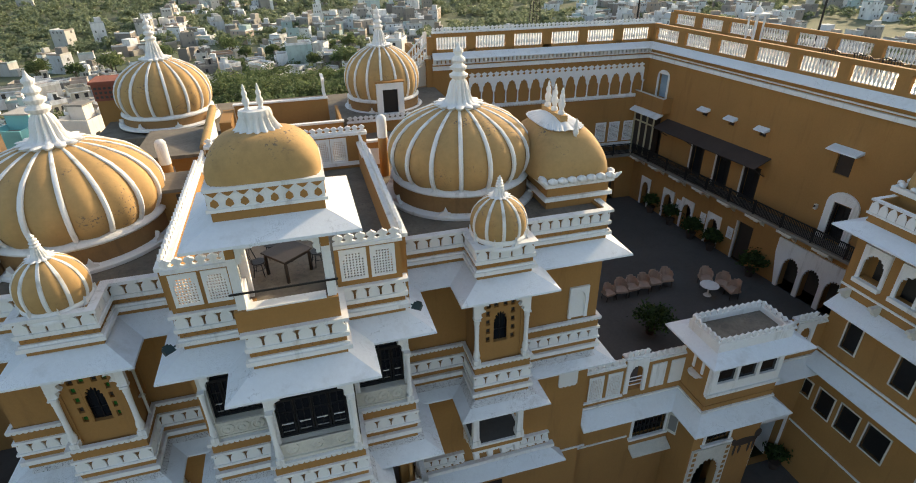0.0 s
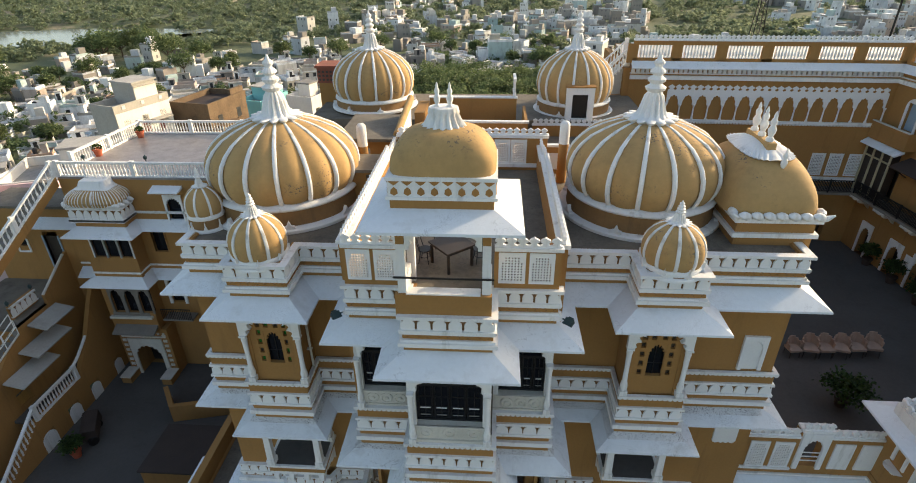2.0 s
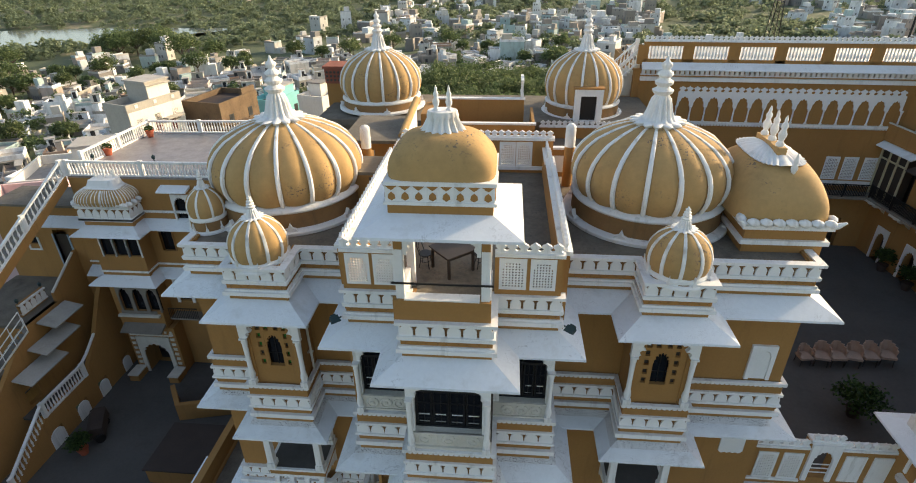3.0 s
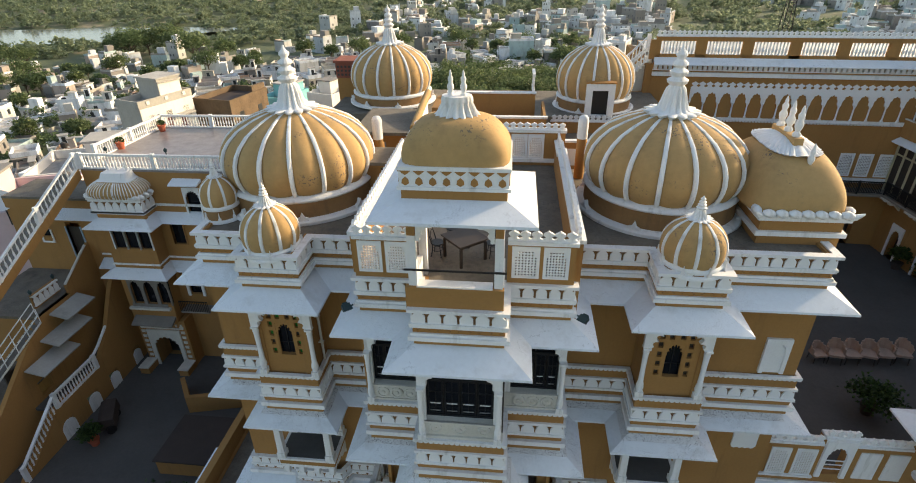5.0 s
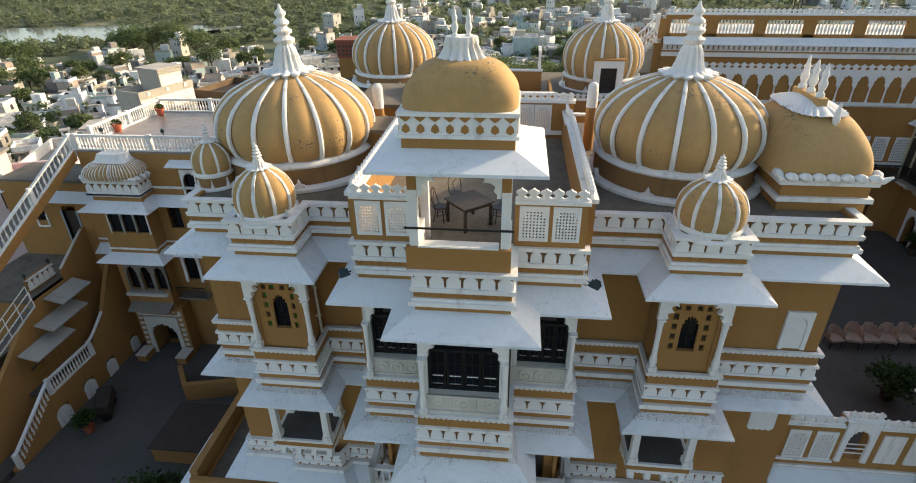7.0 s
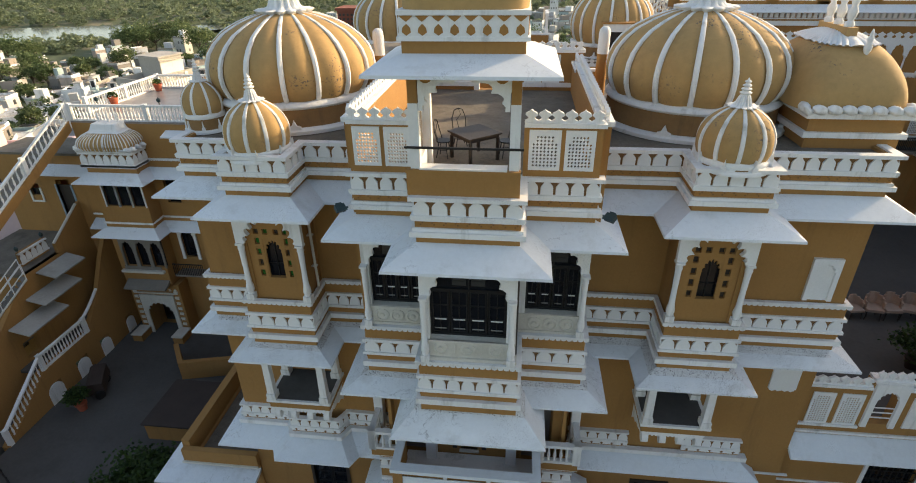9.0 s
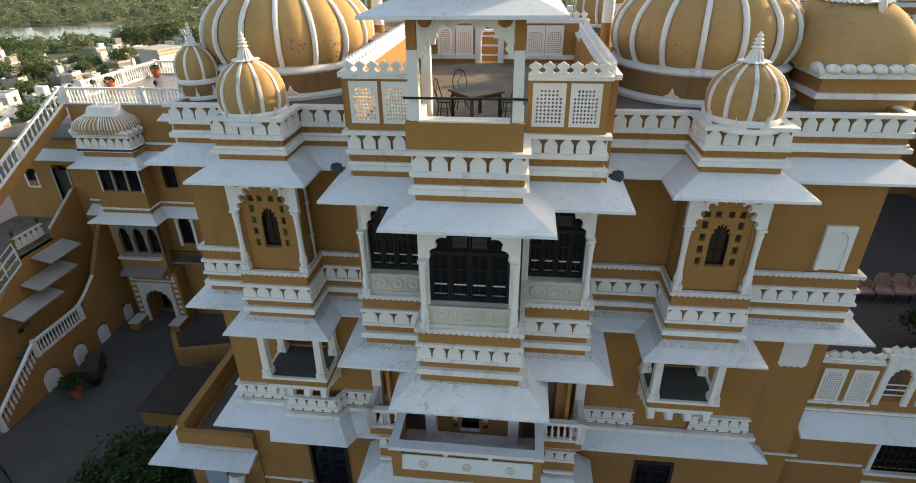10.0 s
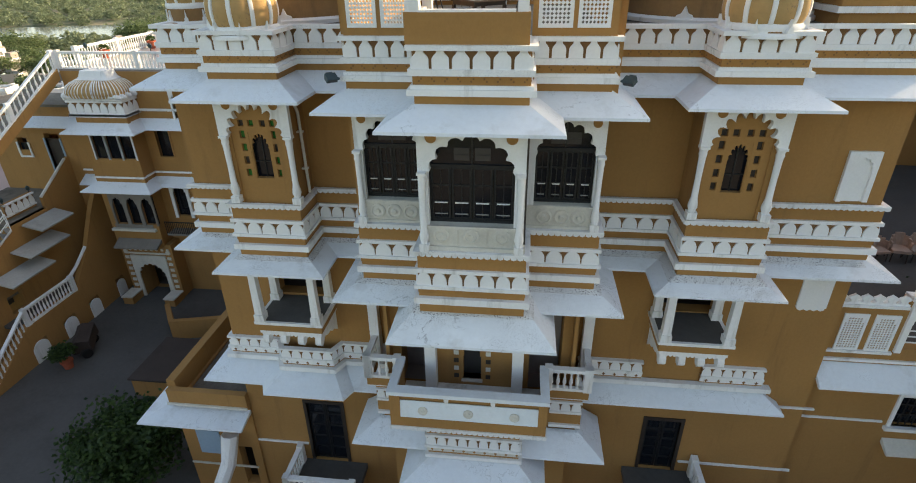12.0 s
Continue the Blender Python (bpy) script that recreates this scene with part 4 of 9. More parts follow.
part("lower_backing", boxes((-1.6, 1.4, -5.3, -4.02, 2.6, 4.4), (-3.5, -2.5, -4.3, -4.02, 3.6, 4.95), (2.3, 3.4, -4.3, -4.02, 3.6, 4.95)), OCHRE, cb)
scallops(cb, [(-2.6, -4.4), (-2.6, -5.95), (2.15, -5.95), (2.15, -4.4)], 4.72, 0.04)
part("under_slab", boxes((-2.3, 1.9, -5.6, -4.02, 4.4, 4.7)), OCHRE, cb)
pierced(cb, LB, 3.35, 3.8, 0.36, True)
part("cross_band", band(LB, 3.1, 3.28, 0.03), OLDWHITE, cb)
bm = new_bm()
for i in range(9):
    box(bm, -1.5 + i * 0.35, -1.42 + i * 0.35, -5.345, -5.32, 3.17, 3.21)
    box(bm, -1.475 + i * 0.35, -1.445 + i * 0.35, -5.347, -5.32, 3.13, 3.25)
part("painted_crosses", bm, BROWN, cb)
part("cornice", band(LB, 2.86, 3.0, 0.1), WHITE, cb)
for x0, x1 in ((-3.5, -2.55), (2.35, 3.4)):
    pierced(cb, [(x0, -4.3), (x1, -4.3)], 4.3, 4.7, 0.32, True)
    part("cornice", boxes((x0, x1, -4.38, -4.3, 3.62, 3.74)), WHITE, cb)
part("eave", slab_eave([(-3.5, -3.0), (-3.5, -4.3), (-1.6, -4.3)], 3.35, 2.9, 0.8), EAVE, cb)
part("eave", slab_eave([(1.4, -4.3), (3.4, -4.3), (3.4, -3.0)], 3.35, 2.9, 0.8), EAVE, cb)
part("eave", slab_eave(LB, 2.75, 2.2, 0.9), EAVE, cb)
lowin = thing("balcony_window", -0.1, -4.05, 4.6, "small dark balcony window flanked by little lights", "window", "", "structure")
part("pane", boxes((-0.55, 0.05, -3.72, -3.7, 5.15, 6.85)), PANE_DIM, lowin)
part("arch_head", slab(arch_front(0.6, 0.75, 0.52, 0.3, 0.62, 5, 0.2), 0.06, facing(-0.25, -4.03, 6.12)), OCHRE, lowin)
part("sill", boxes((-0.6, 0.1, -4.1, -3.72, 5.08, 5.15)), OLDWHITE, lowin)
for x in (-0.77, 0.28):
    for k, z in enumerate((5.18, 5.5, 5.82, 6.14, 6.46)):
        part("small_light", boxes((x - 0.08, x + 0.08, -4.02, -3.99, z, z + 0.16)), (DARKWOOD, OLDWHITE)[k % 2], lowin)

# doors at the foot of the wings, with steps and rails
for n, (x0, x1, z0, z1) in enumerate(((-6.9, -5.5, -0.8, 2.3), (6.0, 7.2, 0.3, 2.75))):
    dr = thing("door_%d" % (n + 1), (x0 + x1) / 2, -2.7, z0, "dark glazed wooden double door in the ochre wall", "door", "", "structure")
    part("door_frame", boxes((x0 - 0.12, x0, -2.86, -2.6, z0, z1 + 0.12), (x1, x1 + 0.12, -2.86, -2.6, z0, z1 + 0.12), (x0, x1, -2.86, -2.6, z1, z1 + 0.12)), DARKWOOD, dr)
    for a, b in ((x0, (x0 + x1) / 2 - 0.01), ((x0 + x1) / 2 + 0.01, x1)):
        bm = boxes((a, a + 0.09, -2.72, -2.66, z0, z1), (b - 0.09, b, -2.72, -2.66, z0, z1))
        for k in range(6):
            zz = z0 + (z1 - z0 - 0.08) * k / 5
            box(bm, a + 0.09, b - 0.09, -2.715, -2.665, zz, zz + 0.08)
        lf = part("leaf", bm, BLACKWOOD, dr)
        part("pane", boxes((a + 0.09, b - 0.09, -2.695, -2.688, z0, z1)), PANE, lf)
    st = thing("door_landing", (x0 + x1) / 2, -3.6, z0 - 0.3, "stone landing with a white baluster rail at the door", "landing", "door landings", "structure")
    part("landing_slab", boxes((x0 - 0.6, x1 + 0.8, -4.6, -2.82, z0 - 0.3, z0 - 0.05)), PAVING, st)
    part("landing_wall", boxes((x0 - 0.5, x1 + 0.7, -4.5, -2.82, GROUND_L - 0.5, z0 - 0.3)), OCHRE, st)
    balustrade(st, (x0 - 0.5, -4.5), (x1 + 0.7, -4.5), z0 - 0.05, z0 + 0.85)
    xs = x0 - 0.5 if n == 0 else x1 + 0.7
    balustrade(st, (xs, -4.5), (xs, -3.0), z0 - 0.05, z0 + 0.85)
strings = thing("string_course", 9.0, -2.8, 0.7, "thin white moulding along the lower ochre wall", "moulding", "", "structure")
part("moulding", boxes((7.4, 11.35, -2.86, -2.79, 0.72, 0.8), (10.2, 11.4, -2.86, -2.79, 3.75, 3.82), (XL, -7.1, -2.86, -2.79, 0.0, 0.08)), WHITE, strings)


# floodlights on the eave
for x in (-3.42, 3.38):
    fl = thing("floodlight", x, -5.35, 14.9, "small dark teal floodlight bracketed to the cornice", "floodlight", "floodlights")
    part("bracket", tube([(x * 0.92, -5.12, 15.2), (x, -5.3, 15.16), (x, -5.36, 15.24)], 0.025, 6), LAMPGREY, fl)
    m = pose(x, -5.42, 15.24, 28, 0, 40 if x < 0 else -40)
    head = part("lamp_head", box(box(new_bm(), -0.13, 0.13, -0.1, 0.08, -0.07, 0.07, m), -0.08, 0.08, 0.08, 0.14, -0.05, 0.05, m), LAMPGREY, fl)
    part("visor", box(new_bm(), -0.14, 0.14, -0.15, -0.1, 0.05, 0.075, m), LAMPGREY, head)
    part("lens", box(new_bm(), -0.11, 0.11, -0.106, -0.1, -0.055, 0.05, m), PANE_DIM, head)

# rain pipe beside the tower
pipe = thing("rain_pipe", -5.2, -3.4, 11.5, "thin whitish rain pipe beside the tower bay", "pipe")
part("pipe", tube([(-5.24, -3.9, 14.55), (-5.22, -3.6, 14.2), (-5.2, -3.45, 13.9), (-5.2, -3.4, 11.45)], 0.045, 8), OLDWHITE, pipe)
for z in (12.2, 13.3):
    part("clip", boxes((-5.32, -5.14, -3.46, -3.34, z, z + 0.05)), OLDWHITE, pipe)

def finial_small(h):
    k = [(0.5, 0), (0.55, 0.1), (0.3, 0.18), (0.5, 0.32), (0.55, 0.42), (0.3, 0.55), (0.4, 0.63), (0.42, 0.7), (0.2, 0.8), (0.24, 0.86), (0.05, 1)]
    return lathe([(h * 0.24 * a, h * b) for a, b in k], 12)


def vault_shell(w, d, h, flat, n=18, bulge=0.04, soft=0.55):
    """A Bengal roof: rounded on all four sides, closing to a short ridge."""
    bm = new_bm()
    rings = []
    seg = 40
    for i in range(n + 1):
        t = i / n
        a = t * math.pi / 2
        k = math.cos(a) ** soft if i < n else 0.0
        z = h * math.sin(a) ** 1.05
        rx = w / 2 * (k * (1 + bulge * math.sin(math.pi * min(1, t * 2.2))))
        ry = d / 2 * k
        rx, ry = max(rx, flat), max(ry, 0.08)
        p = 5 - 2.6 * t
        ring = []
        for s in range(seg):
            th = 2 * math.pi * s / seg
            c, q = math.cos(th), math.sin(th)
            ring.append(bm.verts.new((rx * math.copysign(abs(c) ** (2 / p), c), ry * math.copysign(abs(q) ** (2 / p), q), z)))
        rings.append(ring)
    for lo, hi in zip(rings, rings[1:]):
        for s in range(seg):
            e = (s + 1) % seg
            bm.faces.new((lo[s], lo[e], hi[e], hi[s]))
    bm.faces.new(rings[-1])
    return bm


def vault_cap(w, d, h, start, lobes=26, soft=0.7, lift=0.06):
    """A white petal cover lying over the upper part of a Bengal roof, with a scalloped upturned rim."""
    bm = new_bm()
    rings = []
    seg = lobes * 4
    for i in range(12):
        t = start + (1 - start) * max(0, i - 1) / 10
        a = t * math.pi / 2
        k = max(math.cos(a), 0.02) ** soft
        z = h * math.sin(a) ** 1.05 + lift
        grow = 1.04
        ring = []
        for s in range(seg):
            th = 2 * math.pi * s / seg
            c, q = math.cos(th), math.sin(th)
            p = 5 - 2.6 * t
            wave = abs(math.cos(th * lobes / 2))
            f = grow * (1 + (0.05 * wave if i < 3 else 0.02 * wave)) + (0.05 if i == 0 else 0)
            dz = (0.06 * wave if i == 0 else 0.03 * wave if i < 4 else 0.015 * wave)
            ring.append(bm.verts.new((w / 2 * k * f * math.copysign(abs(c) ** (2 / p), c), d / 2 * k * f * math.copysign(abs(q) ** (2 / p), q), z + dz - (0.02 if i == 0 else 0))))
        rings.append(ring)
    for lo, hi in zip(rings, rings[1:]):
        for s in range(seg):
            e = (s + 1) % seg
            bm.faces.new((lo[s], lo[e], hi[e], hi[s]))
    bm.faces.new(rings[-1])
    bm.faces.new(rings[0][::-1])
    return bm


def moved(bm, x, y, z, deg=0):
    bmesh.ops.transform(bm, matrix=pose(x, y, z, 0, 0, deg), verts=bm.verts)
    return bm


def lotus_cap(w, d, h, lobes=16):
    """A flared white petal skirt, longer than deep."""
    prof = [(0.95, 0.0), (1.18, 0.05), (1.16, 0.16), (0.95, 0.2), (0.78, 0.4), (0.62, 0.72), (0.66, 0.82), (0.62, 1.0)]
    bm = lathe([(a, b * h) for a, b in prof], lobes * 4, None, (0, 0, 0), lobes, [0.24, 0.3, 0.3, 0.28, 0.24, 0.2, 0.08, 0.02])
    bmesh.ops.scale(bm, vec=(w / 2, d / 2, 1), verts=bm.verts)
    return bm


FLOOR_T = 16.05
PX, PY0, PY1 = -0.1, -6.42, -4.5
pv = thing("roof_pavilion", PX, -5.2, FLOOR_T, "open white and ochre pavilion with a rounded vaulted roof", "pavilion")
for sx in (-1, 1):
    for y in (PY0 + 0.14, PY1 - 0.14):
        x = PX + sx * 1.1
        part("pillar", boxes((x - 0.11, x + 0.11, y - 0.11, y + 0.11, FLOOR_T - 0.05, 18.2)), WHITE, pv)
        part("pillar_head", boxes((x - 0.105, x + 0.105, y - 0.105, y + 0.105, 18.2, 18.98)), OCHRE, pv)
for y, nm in ((PY0 + 0.02, 0), (PY1 - 0.14, 0)):
    part("cusped_lintel", slab(arch_front(1.95, 0.95, 1.75, 0.1, 0.66, 5, 0.2), 0.12, facing(PX, y, 18.05)), WHITE, pv)
    for sx in (-1, 1):
        bm = lathe([(0.15, 0), (0.15, 0.02), (0.1, 0.03)], 14)
        bmesh.ops.transform(bm, matrix=pose(PX + sx * 0.8, y, 18.78, 90), verts=bm.verts)
        part("painted_boss", bm, BROWN, pv)
for x in (PX - 1.16, PX + 1.04):
    part("cusped_lintel", slab(arch_front(1.64, 0.95, 1.4, 0.1, 0.66, 5, 0.2), 0.12, facing(x + 0.12, (PY0 + PY1) / 2, 18.05, 90)), WHITE, pv)
part("parapet", boxes((PX - 1.3, PX + 1.25, PY0 - 0.06, PY0 + 0.1, 16.08, 16.74)), OCHRE, pv)
part("sill", boxes((PX - 1.0, PX + 0.95, PY0 - 0.05, PY0 + 0.28, 16.74, 16.78)), WHITE, pv)
for x in (PX - 1.17, PX + 1.17):
    part("side_parapet", boxes((x - 0.07, x + 0.07, PY0 + 0.28, PY1 - 0.28, FLOOR_T, 16.72)), WHITE, pv)
part("guard_bar", boxes((PX - 1.32, PX + 1.3, PY0 - 0.03, PY0, 17.22, 17.27)), IRON, pv)
RECT = [(PX - 1.25, PY0 - 0.02), (PX + 1.25, PY0 - 0.02), (PX + 1.25, PY1 + 0.02), (PX - 1.25, PY1 + 0.02)]
part("eave", slab_eave(RECT, 19.22, 18.93, 0.72, True), EAVE, pv)
part("frieze_base", band(RECT, 19.1, 19.5, 0.0, -0.4, True), OCHRE, pv)
part("frieze", band(RECT, 19.5, 19.98, 0.03, -0.4, True), WHITE, pv)
for nm, z0, z1, o in (("moulding", 19.47, 19.55, 0.08), ("moulding", 19.95, 20.04, 0.07)):
    part(nm, band(RECT, z0, z1, o, -0.1, True), WHITE, pv)
for a, b, l, deg in segments(offset(RECT, 0.035, True), True):
    for i in range(8):
        t = (i + 0.5) / 8
        m = pose(a[0] + (b[0] - a[0]) * t, a[1] + (b[1] - a[1]) * t, 0, 0, 0, deg)
        fr = new_bm()
        slab([(0, 19.57), (0.09, 19.63), (0.075, 19.72), (0, 19.79), (-0.075, 19.72), (-0.09, 19.63)], 0.03, m @ pose(0, -0.012, 0), fr)
        slab([(-0.14, 19.94), (0.14, 19.94), (0.06, 19.87), (0, 19.83), (-0.06, 19.87)], 0.03, m @ pose(0, -0.012, 0), fr)
        part("frieze_flower", fr, BROWN, pv)
part("ceiling", boxes((PX - 1.28, PX + 1.28, PY0, PY1, 19.02, 19.1)), WHITE, pv)
part("vault", moved(vault_shell(2.54, 2.0, 1.0, 0.35), PX, -5.46, 19.99), DOME, pv, "", True)
part("lotus", moved(lotus_cap(1.12, 0.9, 0.62), PX, -5.42, 20.8), WHITE, pv, "", True)
fm = shared(("fin", 0.62), lambda: finial_small(0.62), "finial", WHITE, True)
for x in (-0.15, 0.15):
    piece("finial", fm, pv, pose(PX + x, -5.42, 21.37))

# ---- terrace between the domes ----
TX, TY1 = 3.12, 4.4
structure("floor_terrace", boxes((-TX, TX, -5.05, TY1, FLOOR_T - 0.25, FLOOR_T), (PX - 1.2, PX + 1.2, -6.4, -5.05, FLOOR_T - 0.25, FLOOR_T)), ROOF, "grey cement terrace floor with stains", "floor")
for sx, deg in ((-1, 90), (1, 90)):
    x = sx * TX
    tw = thing("terrace_wall", x, 0, 14.6, "ochre terrace side wall with white leaf-shaped merlons", "wall", "terrace walls", "structure")
    part("wall", boxes((x - 0.12, x + 0.12, -4.9, 2.6, 14.6, 17.35)), OCHRE, tw)
    part("coping", boxes((x - 0.18, x + 0.18, -4.95, 2.6, 17.35, 17.47)), WHITE, tw)
    merlons(tw, [(x, -4.9), (x, 2.6)], 17.47, 0.3, 0.29)
    part("rear_wall", boxes((x - 0.12, x + 0.12, 2.6, TY1, 14.6, 17.1)), OCHRE, tw)
    part("rear_coping", boxes((x - 0.17, x + 0.17, 2.6, TY1, 17.1, 17.2)), WHITE, tw)
    merlons(tw, [(x, 2.7), (x, TY1)], 17.2, 0.34, 0.33)
    fw = thing("terrace_front", sx * 2.15, -5.05, 16.1, "ochre parapet with two white jali screens", "parapet", "terrace fronts", "structure")
    a, b = (PX + 1.3, 3.05) if sx > 0 else (-3.12, PX - 1.3)
    w = b - a
    mid_x = (a + b) / 2
    part("wall", wall_with_holes(a, b, 16.06, 17.37, [(a + 0.12, mid_x - 0.05, 16.3, 17.3), (mid_x + 0.05, b - 0.17, 16.3, 17.3)], -5.1, 0.16), OCHRE, fw)
    for x0, x1, nx in ((a + 0.12, mid_x - 0.05, 6), (mid_x + 0.05, b - 0.17, 6)):
        jali_screen(fw, (x0 + x1) / 2, -5.12, 16.3, x1 - x0, 1.0, 0, nx + 1, 9)
    part("coping", boxes((a, b + 0.05, -5.18, -4.92, 17.37, 17.47)), WHITE, fw)
    merlons(fw, [(a, -5.05), (b, -5.05)], 17.47, 0.3, 0.29)
# rear screen wall, and the low walls of the roofs behind it
rear = thing("terrace_rear", 0, TY1, FLOOR_T, "ochre screen wall with white jalis and leaf merlons", "wall", "", "structure")
JX = (-1.95, -1.23, 1.5, 2.2)
part("wall", wall_with_holes(-3.0, 3.4, 14.6, 17.5, [(x - 0.32, x + 0.32, 16.38, 17.4) for x in JX] + [(-0.62, 0.1, 16.06, 17.5)], TY1, 0.2), OCHRE, rear)
for x in JX:
    jali_screen(rear, x, TY1 - 0.03, 16.36, 0.68, 1.06, 0, 7, 11)
part("gateway", slab(arch_front(1.1, 1.75, 0.66, 0.95, 1.4, 7), 0.26, facing(-0.26, TY1 - 0.06, 16.0)), WHITE, rear)
part("gate_rails", boxes(*[(-0.58, 0.06, TY1 + 0.05, TY1 + 0.09, z, z + 0.06) for z in (16.3, 16.65, 17.0)]), WHITE, rear)
for x0, x1 in ((-3.0, -0.82), (0.3, 3.4)):
    part("sill", boxes((x0, x1, TY1 - 0.08, TY1, 16.2, 16.36)), WHITE, rear)
part("coping", boxes((-3.05, 3.45, TY1 - 0.08, TY1 + 0.28, 17.5, 17.62)), WHITE, rear)
merlons(rear, [(-3.0, TY1 + 0.1), (3.4, TY1 + 0.1)], 17.62, 0.28, 0.29)
far = thing("far_terrace_block", 0, 13.5, 14.6, "ochre upper block with white-edged parapets", "wall", "", "structure")
part("wall", boxes((-2.6, 2.4, 13.4, 13.6, 14.6, 16.92)), OCHRE, far)
part("coping", boxes((-2.65, 2.45, 13.34, 13.66, 16.92, 17.0)), WHITE, far)
part("end_balustrade", boxes((2.2, 2.36, 13.4, 15.0, 17.0, 17.15), (2.2, 2.36, 13.4, 15.0, 17.85, 18.0), *[(2.23, 2.33, 13.42 + i * 0.2, 13.52 + i * 0.2, 17.15, 17.85) for i in range(8)]), WHITE, far)
part("low_wall", boxes((-2.4, 2.9, 9.9, 10.05, 14.6, 16.5)), OCHRE, far)
part("low_coping", boxes((-2.45, 2.95, 9.85, 10.1, 16.5, 16.6)), WHITE, far)
part("return_wall", boxes((2.75, 2.9, 10.05, 13.4, 14.6, 16.5)), OCHRE, far)
part("side_wall", boxes((-3.2, -2.65, 11.0, 13.6, 14.6, 16.7)), OCHRE, far)
fp = thing("rear_parapet", 6.1, 13.77, 14.6, "low ochre parapet with white leaf merlons before the dome", "parapet", "", "structure")
part("wall", boxes((3.4, 9.4, 13.62, 13.77, 14.6, 15.28)), OCHRE, fp)
part("coping", boxes((3.35, 9.45, 13.57, 13.82, 15.28, 15.36)), WHITE, fp)
merlons(fp, [(3.4, 13.69), (9.4, 13.69)], 15.36, 0.32, 0.32)
gp = thing("gap_wall", 3.9, 6.6, 14.6, "short ochre wall with a white diamond panel between domes", "wall", "", "structure")
part("wall", boxes((3.4, 4.6, 6.5, 6.65, 14.6, 16.4)), OCHRE, gp)
part("panel", boxes((3.65, 4.25, 6.47, 6.5, 15.3, 16.1)), WHITE, gp)
part("coping", boxes((3.35, 4.65, 6.44, 6.7, 16.4, 16.5)), WHITE, gp)
deck = boxes((-10.0, 10.2, YB - 0.3, 20.0, 15.2, 15.55), (-9.6, 9.6, YB, 19.6, GROUND_L - 0.5, 15.2))
structure("roof_rear", deck, ROOF, "grey rear roof deck carrying two domes", "roof")
# door block in the rear dome's drum
bd = thing("dome_doorway", 6.1, 14.4, 15.55, "white-framed dark doorway in the dome's drum", "doorway", "", "structure")
part("frame", wall_with_holes(5.3, 6.9, 15.55, 17.4, [(5.65, 6.55, 15.6, 17.0)], 13.95, 0.3), WHITE, bd)
part("block", boxes((5.32, 6.88, 14.25, 15.6, 15.55, 17.35)), DOME, bd)
part("door_leaf", boxes((5.65, 6.55, 14.15, 14.2, 15.6, 17.0)), BLACKWOOD, bd)
part("cap", boxes((5.25, 6.95, 13.9, 15.6, 17.4, 17.48)), BROWN, bd)


# round chimney-like posts beside the domes
for x, y in ((-4.15, 2.7), (3.95, 3.3)):
    po = thing("roof_post", x, y, 14.6, "tall round ochre post with a white cap", "post", "roof posts")
    part("shaft", lathe([(0.2, 0), (0.2, 3.05)], 16, None, (x, y, 14.6)), OCHRE, po, "", True)
    part("cap", lathe([(0.205, 3.05), (0.205, 3.72), (0.19, 3.86), (0.12, 3.95), (0.02, 3.98)], 16, None, (x, y, 14.6)), WHITE, po, "weathered white cap", True)
# stair head beside the left dome
sh = thing("stair_head", -4.6, 6.2, 14.6, "weathered flat-roofed stair head with a dark opening", "stair head", "", "structure")
part("wall", wall_with_holes(-5.7, -3.4, 14.6, 17.0, [(-5.3, -4.5, 14.7, 16.6)], 5.4, 0.25), OCHRE, sh)
part("wall", boxes((-5.7, -5.45, 5.65, 9.0, 14.6, 17.0), (-3.65, -3.4, 5.65, 9.0, 14.6, 17.0)), OCHRE, sh)
part("roof_slab", boxes((-5.95, -3.25, 5.1, 9.1, 17.0, 17.14)), ROOF, sh)
part("barrel", tube([(-3.25, 5.6, 17.2), (-3.05, 9.0, 18.0)], 0.17, 10), DOME, sh, "faded cream barrel coping", True)
part("barrel_wall", slab([(5.6, 14.7), (9.0, 14.7), (9.0, 17.9), (5.6, 17.1)], 0.16, Matrix(((0, 1, 0, -3.24), (1, 0, 0, 0), (0, 0, 1, 0), (0, 0, 0, 1)))), WHITE, sh)
ls = thing("stair_wall", -3.6, 1.0, 14.6, "white-edged stepped wall beside the dome", "wall", "", "structure")
part("wall", boxes((-4.25, -3.3, 0.7, 2.3, 14.6, 17.3)), OCHRE, ls)
part("coping", boxes((-4.32, -3.26, 0.62, 2.36, 17.3, 17.42)), ROOF, ls)
# Dark panel on the wall face stands in for a shaded opening.
part("opening", boxes((-3.62, -3.4, 0.66, 0.7, 15.8, 17.2)), DARKIN, ls)


